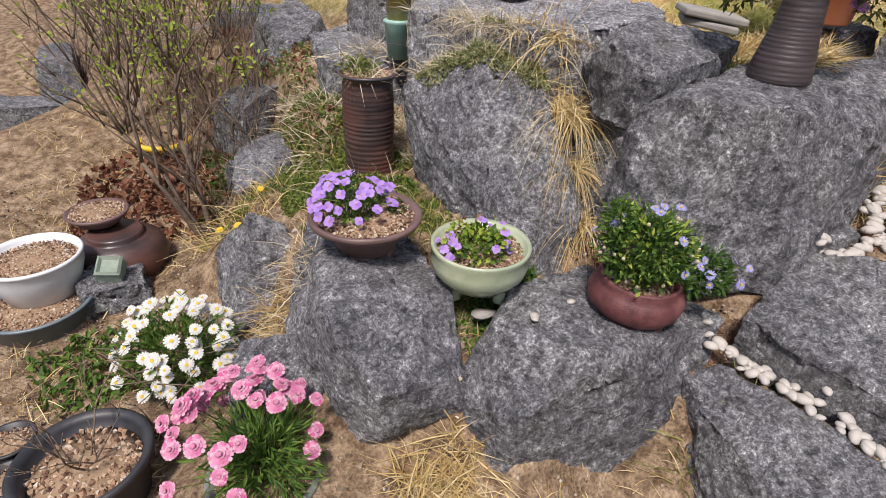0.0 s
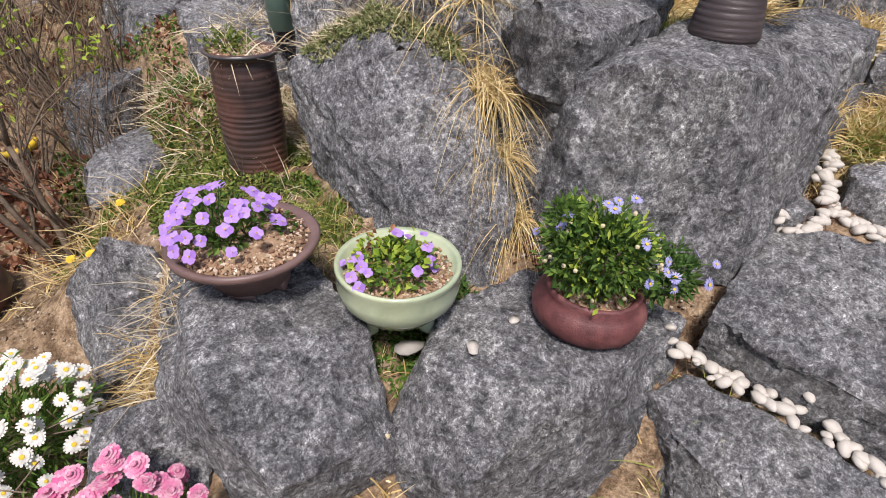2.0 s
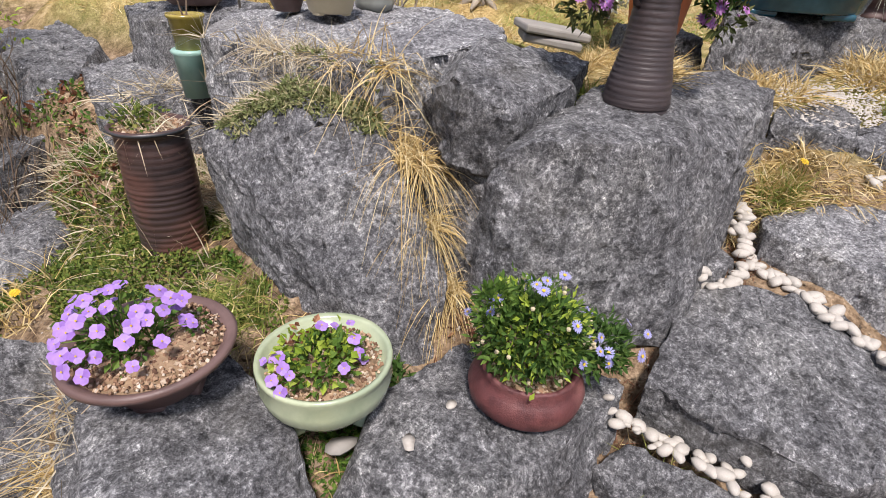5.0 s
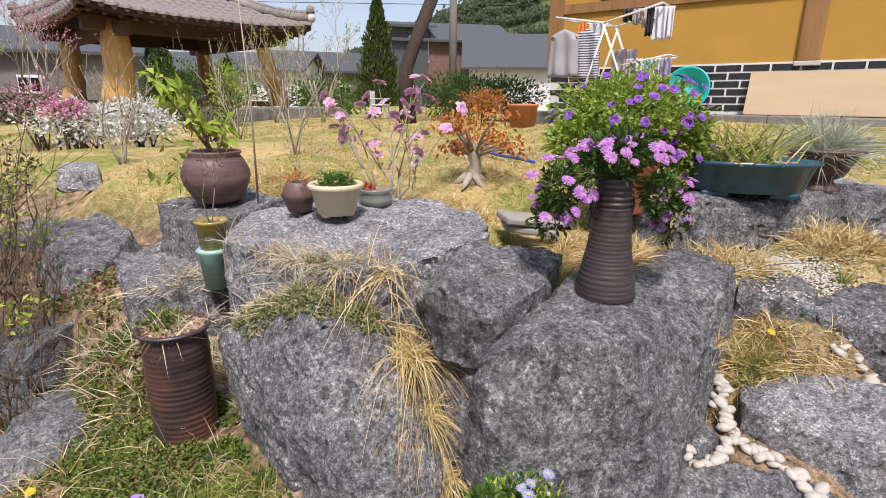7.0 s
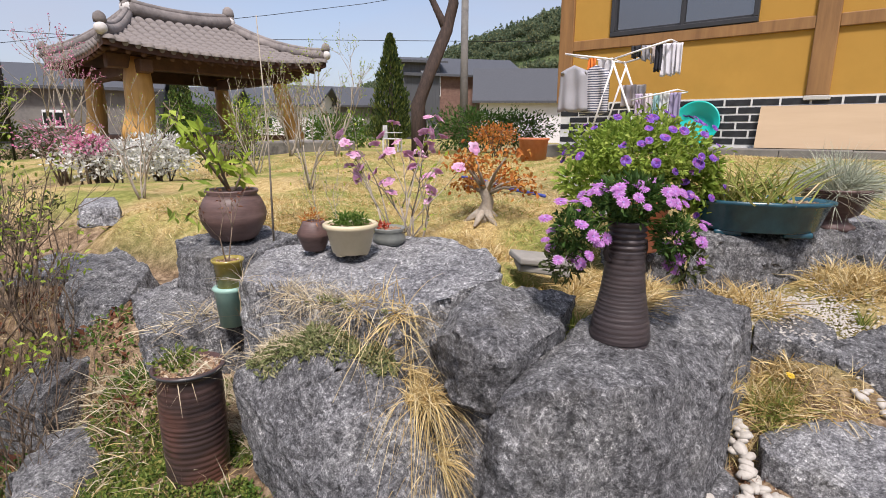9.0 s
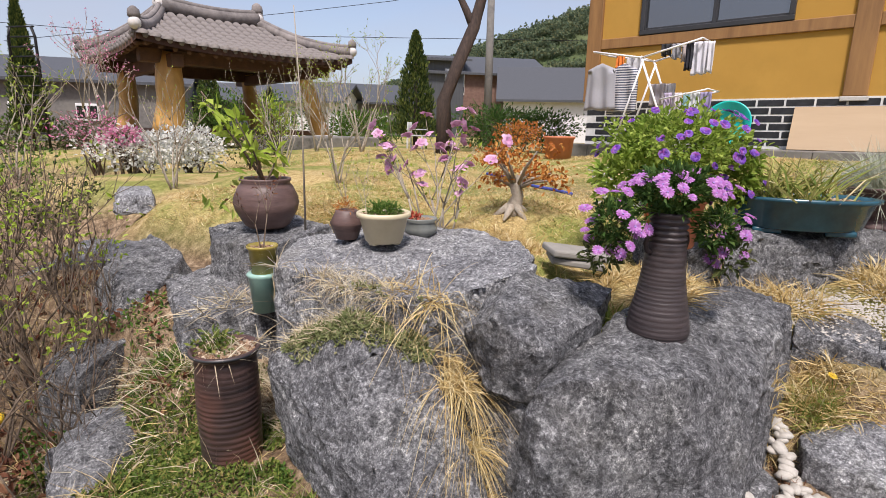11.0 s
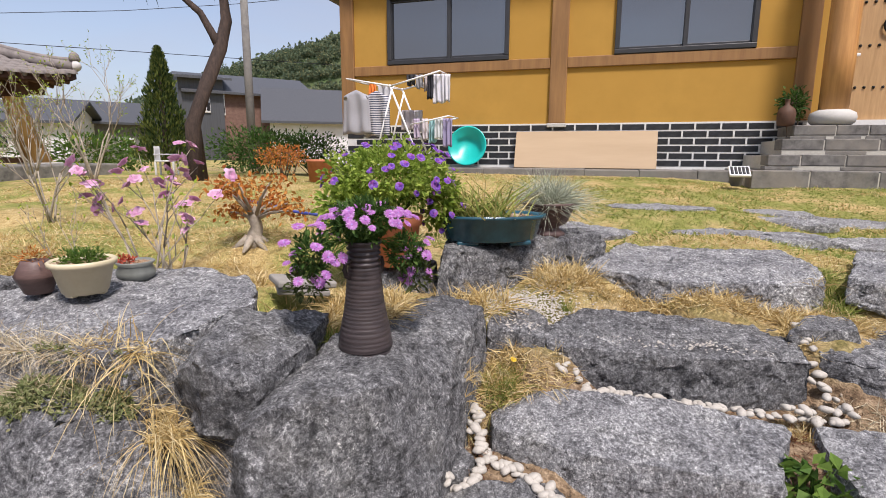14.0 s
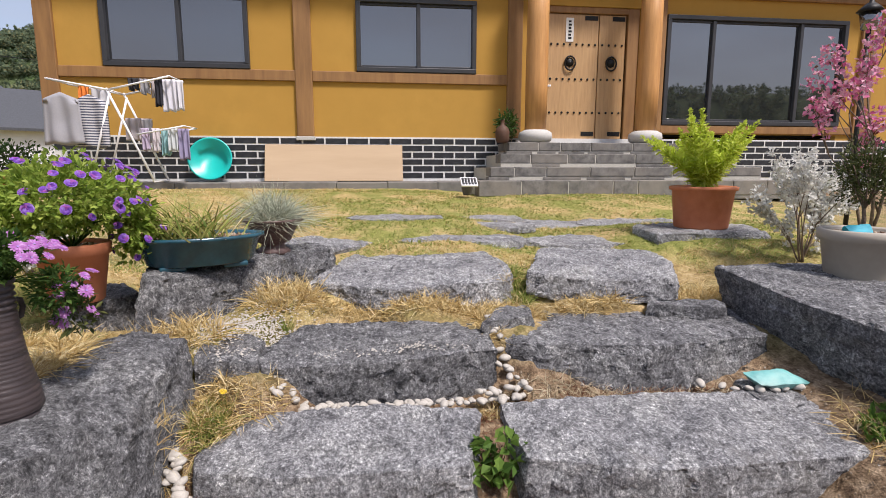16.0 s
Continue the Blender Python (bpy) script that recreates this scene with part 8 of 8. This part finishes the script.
P = (9.741, 9.397, 1.043)
cypress((P[0], P[1], 1.0), 2.6, 0.58, 1)
P = (7.962, 16.264, 1.356)
cypress((P[0], P[1], 1.0), 2.3, 0.5, 2)
P = (2.557, 11.515, 1.268)
cypress((P[0], P[1], 1.0), 2.3, 0.28, 3)
# pine
e = thing("pine_tree", ((6.370, 5.550, 1.307))[:2] + (1.0,), "leaning dark barked pine with forked trunk", "tree")
base = Vector((6.370, 5.550, 1.307))
base.z = 1.0
bm = bmesh.new()
path = [Vector(p) - base for p in ((6.368, 5.524, 1.224), (6.450, 5.631, 1.808), (6.694, 5.551, 2.397), (6.919, 5.464, 2.902), (7.064, 5.441, 3.322), (7.132, 5.535, 3.823), (7.394, 5.435, 4.412))]
path[0].z = -0.1
tube(bm, path, [0.15, 0.11, 0.1, 0.095, 0.08, 0.06, 0.04], 10)
tube(bm, [path[3], Vector((6.896, 5.562, 3.109)) - base, Vector((6.853, 5.712, 3.399)) - base, Vector((6.626, 6.115, 3.809)) - base], [0.07, 0.06, 0.05, 0.03], 8)
part("trunk", bm, M_BARK, e)
it = []
for c in (path[6], path[5] + Vector((0.3, 0.2, 0.3)), Vector((6.562, 6.232, 3.932)) - base, Vector((6.917, 5.925, 4.233)) - base):
    it += dome(rg, c, (0.7, 0.7, 0.3), 700, 0.14, 0.008, 0.2)
leafage("crown", e, M_CYPRESS, it, 130)
# utility pole and wires
P = Vector((16.799, 12.444, 1.741))
e = thing("utility_pole", (P.x, P.y, 0.6), "grey concrete utility pole with wires", "pole")
bm = bmesh.new()
tube(bm, [(0, 0, 0), (0, 0, 7)], [0.16, 0.12], 10)
part("pole", bm, M_CONCRETE, e)
for a, b in (((4.429, 27.927, 5.151), (10.527, 20.737, 4.754)), ((12.628, 18.612, 5.642), (17.564, 13.285, 6.751))):
    a, b = Vector(a), Vector(b)
    d = b - a
    bm = bmesh.new()
    tube(bm, [a - d * 1.5 + Vector((0, 0, 0.4)), a, (a + b) / 2 - Vector((0, 0, 0.08)), b, b + d * 1.5 + Vector((0, 0, 0.6))], 0.012, 4)
    tagged(obj_from("overhead_wire", bm, M_IRON), "thin black overhead wire against the sky", "wire")
# shrubs, hedge and blossom at the lawn's far edge
rg = random.Random(41)


def mound(name, label, c, r, n, mat, ln, wd, seed, group="far shrubs"):
    e = thing(name, (c[0], c[1], height(c[0], c[1])), label, "shrub", group)
    z = c[2] - height(c[0], c[1])
    stems(e, "branch", [[(rg.uniform(-0.1, 0.1), rg.uniform(-0.1, 0.1), -0.05), Vector((rg.uniform(-0.5, 0.5) * r[0], rg.uniform(-0.5, 0.5) * r[1], z)), Vector((rg.uniform(-0.8, 0.8) * r[0], rg.uniform(-0.8, 0.8) * r[1], z + r[2] * 0.6))] for _ in range(9)], 0.012, M_TWIG)
    leafage("foliage", e, mat, dome(rg, (0, 0, z), r, n, ln, wd, 0.35), seed)


mound("white_azalea", "low shrub massed with white blossom", (2.249, 5.911, 1.15), (0.5, 0.4, 0.2), 1500, M_WHITEP, 0.045, 0.016, 140)
mound("white_azalea", "low shrub massed with white blossom", (2.746, 5.973, 1.17), (0.4, 0.4, 0.22), 1500, M_WHITEP, 0.045, 0.016, 141)
mound("pink_azalea", "pale pink flowering shrub", (2.226, 7.224, 1.351), (0.45, 0.4, 0.28), 330, M_PINKP, 0.04, 0.012, 142)
mound("pink_azalea", "pink flowering shrub near the pavilion", (2.051, 5.836, 1.283), (0.2, 0.2, 0.1), 350, M_PINKP, 0.04, 0.012, 143)
mound("hedge", "dark green hedge along the garden edge", (10.289, 7.345, 1.478), (1.5, 0.9, 0.5), 3000, M_LEAF_DARK, 0.1, 0.02, 144)
mound("hedge", "dark green hedge along the garden edge", (11.862, 7.103, 1.505), (1.2, 0.9, 0.45), 2000, M_LEAF_DARK, 0.1, 0.02, 145)
mound("hedge", "mixed green hedge behind the pavilion", (10.270, 12.027, 1.354), (1.8, 1, 0.6), 2600, M_LEAF, 0.12, 0.025, 146)
mound("hedge", "mixed green hedge behind the pavilion", (8.731, 15.439, 1.542), (2.2, 1, 1.0), 3000, M_LEAF, 0.12, 0.025, 147)
mound("hedge", "mixed hedge behind the lawn", (3.593, 16.498, 1.013), (2.6, 1, 0.5), 2600, M_LEAF_OLIVE, 0.12, 0.025, 148)
mound("young_shrub", "young yellow green shrub beside the pavilion", (4.800, 7.737, 1.472), (0.35, 0.35, 0.5), 700, M_LEAF_LIME, 0.06, 0.014, 149)
mound("red_shrub", "low rusty orange shrub by the hedge", (8.004, 5.248, 1.367), (0.5, 0.4, 0.2), 900, M_ORANGE, 0.05, 0.014, 150)
mound("red_shrub", "low brown shrub on the lawn", (3.665, 6.284, 1.179), (0.5, 0.5, 0.25), 700, M_LEAF_OLIVE, 0.04, 0.01, 151)
for k, (P, h) in enumerate((((2.801, 8.882, 1.266), 1.6), ((5.548, 6.479, 1.244), 1.5), ((5.719, 7.855, 1.259), 1.3), ((1.590, 7.901, 1.178), 1.3))):
    e, ends, r2 = shrub("bare_tree", "bare twiggy young tree in the lawn", (P[0], P[1], height(P[0], P[1])), h, 0.35, 4, M_PALEBARK, 180 + k, 0.02, 4, category="tree")
    leafage("bud", e, M_PINKP if k == 0 else M_LEAF_LIME, [(p, rnd_dir(r2), 0.03, 0.008) for p, d in ends for _ in range(2)], 150 + k)
# red tub, white chair, hose, trellis
P = Vector((12.597, 7.008, 1.050))
P = Vector((7.523, 4.227, 1.338))
vessel("red_tub", (P.x, P.y, height(P.x, P.y)), "red brown plastic tub by the house corner", [(0.0, 0.0), (0.19, 0.0), (0.22, 0.3), (0.24, 0.31), (0.24, 0.34), (0.21, 0.34), (0.2, 0.28), (0.0, 0.28)], M_TERRA, seed=40)
P = Vector((7.911, 7.599, 1.054))
ch = thing("garden_chair", (P.x, P.y, height(P.x, P.y)), "small white plastic chair on the lawn", "chair", "", 30)
ch.scale = (0.65, 0.65, 0.6)
for nm, a in (("seat", (-0.25, 0.25, -0.25, 0.25, 0.4, 0.44)), ("leg", (-0.25, -0.2, -0.25, -0.2, 0, 0.4)), ("leg", (0.2, 0.25, -0.25, -0.2, 0, 0.4)), ("leg", (-0.25, -0.2, 0.2, 0.25, 0, 0.4)), ("leg", (0.2, 0.25, 0.2, 0.25, 0, 0.4)),
              ("armrest", (-0.28, -0.22, -0.25, 0.25, 0.6, 0.63)), ("armrest", (0.22, 0.28, -0.25, 0.25, 0.6, 0.63))):
    bm = bmesh.new()
    box(bm, *a, 0.01)
    part(nm, bm, M_WHITEWALL, ch)
for i in range(5):
    bm = bmesh.new()
    box(bm, -0.22 + i * 0.1, -0.16 + i * 0.1, 0.21, 0.24, 0.44, 0.85, 0.01)
    part("back_slat", bm, M_WHITEWALL, ch)
P = Vector((4.315, 2.274, 1.060))
Q = Vector((5.060, 3.693, 1.060))
bm = bmesh.new()
pts = []
for i in range(30):
    t = i / 29
    p = Q.lerp(P, t)
    pts.append((p.x + 0.06 * math.sin(t * 9), p.y + 0.06 * math.cos(t * 7), height(p.x, p.y) + 0.05))
tube(bm, pts, 0.016, 6)
tagged(obj_from("garden_hose", bm, M_BLUEHOSE), "blue garden hose lying on the dry lawn", "hose")
P = Vector((2.201, 9.664, 1.523))
tr = thing("trellis", (P.x, P.y, height(P.x, P.y)), "black metal garden trellis arch", "trellis", "", -60)
for x in (-0.22, 0.22):
    rb = bmesh.new()
    tube(rb, [(x, 0, -0.05), (x, 0, 1.55), (x * 0.8, 0, 1.68)], 0.018, 6)
    part("upright", rb, M_IRON, tr)
for i in range(12):
    rb = bmesh.new()
    tube(rb, [(-0.22, 0, 0.25 + i * 0.13), (0.22, 0, 0.25 + i * 0.13)], 0.012, 5)
    part("rung", rb, M_IRON, tr)

# porch plant and garden lantern
mound("porch_shrub", "small dark green potted shrub on the porch", (8.55, -2.3, 2.08), (0.17, 0.17, 0.2), 500, M_LEAF_DARK, 0.07, 0.016, 160)
P = Vector((4.514, -4.443, 2.696))
ln = thing("garden_lantern", (P.x, P.y, height(P.x, P.y)), "dark metal lantern on a thin garden post", "lamp post")
top = P.z - height(P.x, P.y)
bm = bmesh.new()
tube(bm, [(0, 0, -0.05), (0, 0, top - 0.1)], 0.02, 8)
part("post", bm, M_IRON, ln)
bm = bmesh.new()
lathe(bm, [(0.0, top - 0.1), (0.06, top - 0.09), (0.085, top + 0.05), (0.0, top + 0.05)], 6)
part("glass", bm, M_GLASS, ln)
bm = bmesh.new()
lathe(bm, [(0.11, top + 0.05), (0.06, top + 0.1), (0.02, top + 0.13), (0.015, top + 0.17), (0.0, top + 0.18)], 6)
part("cap", bm, M_IRON, ln)
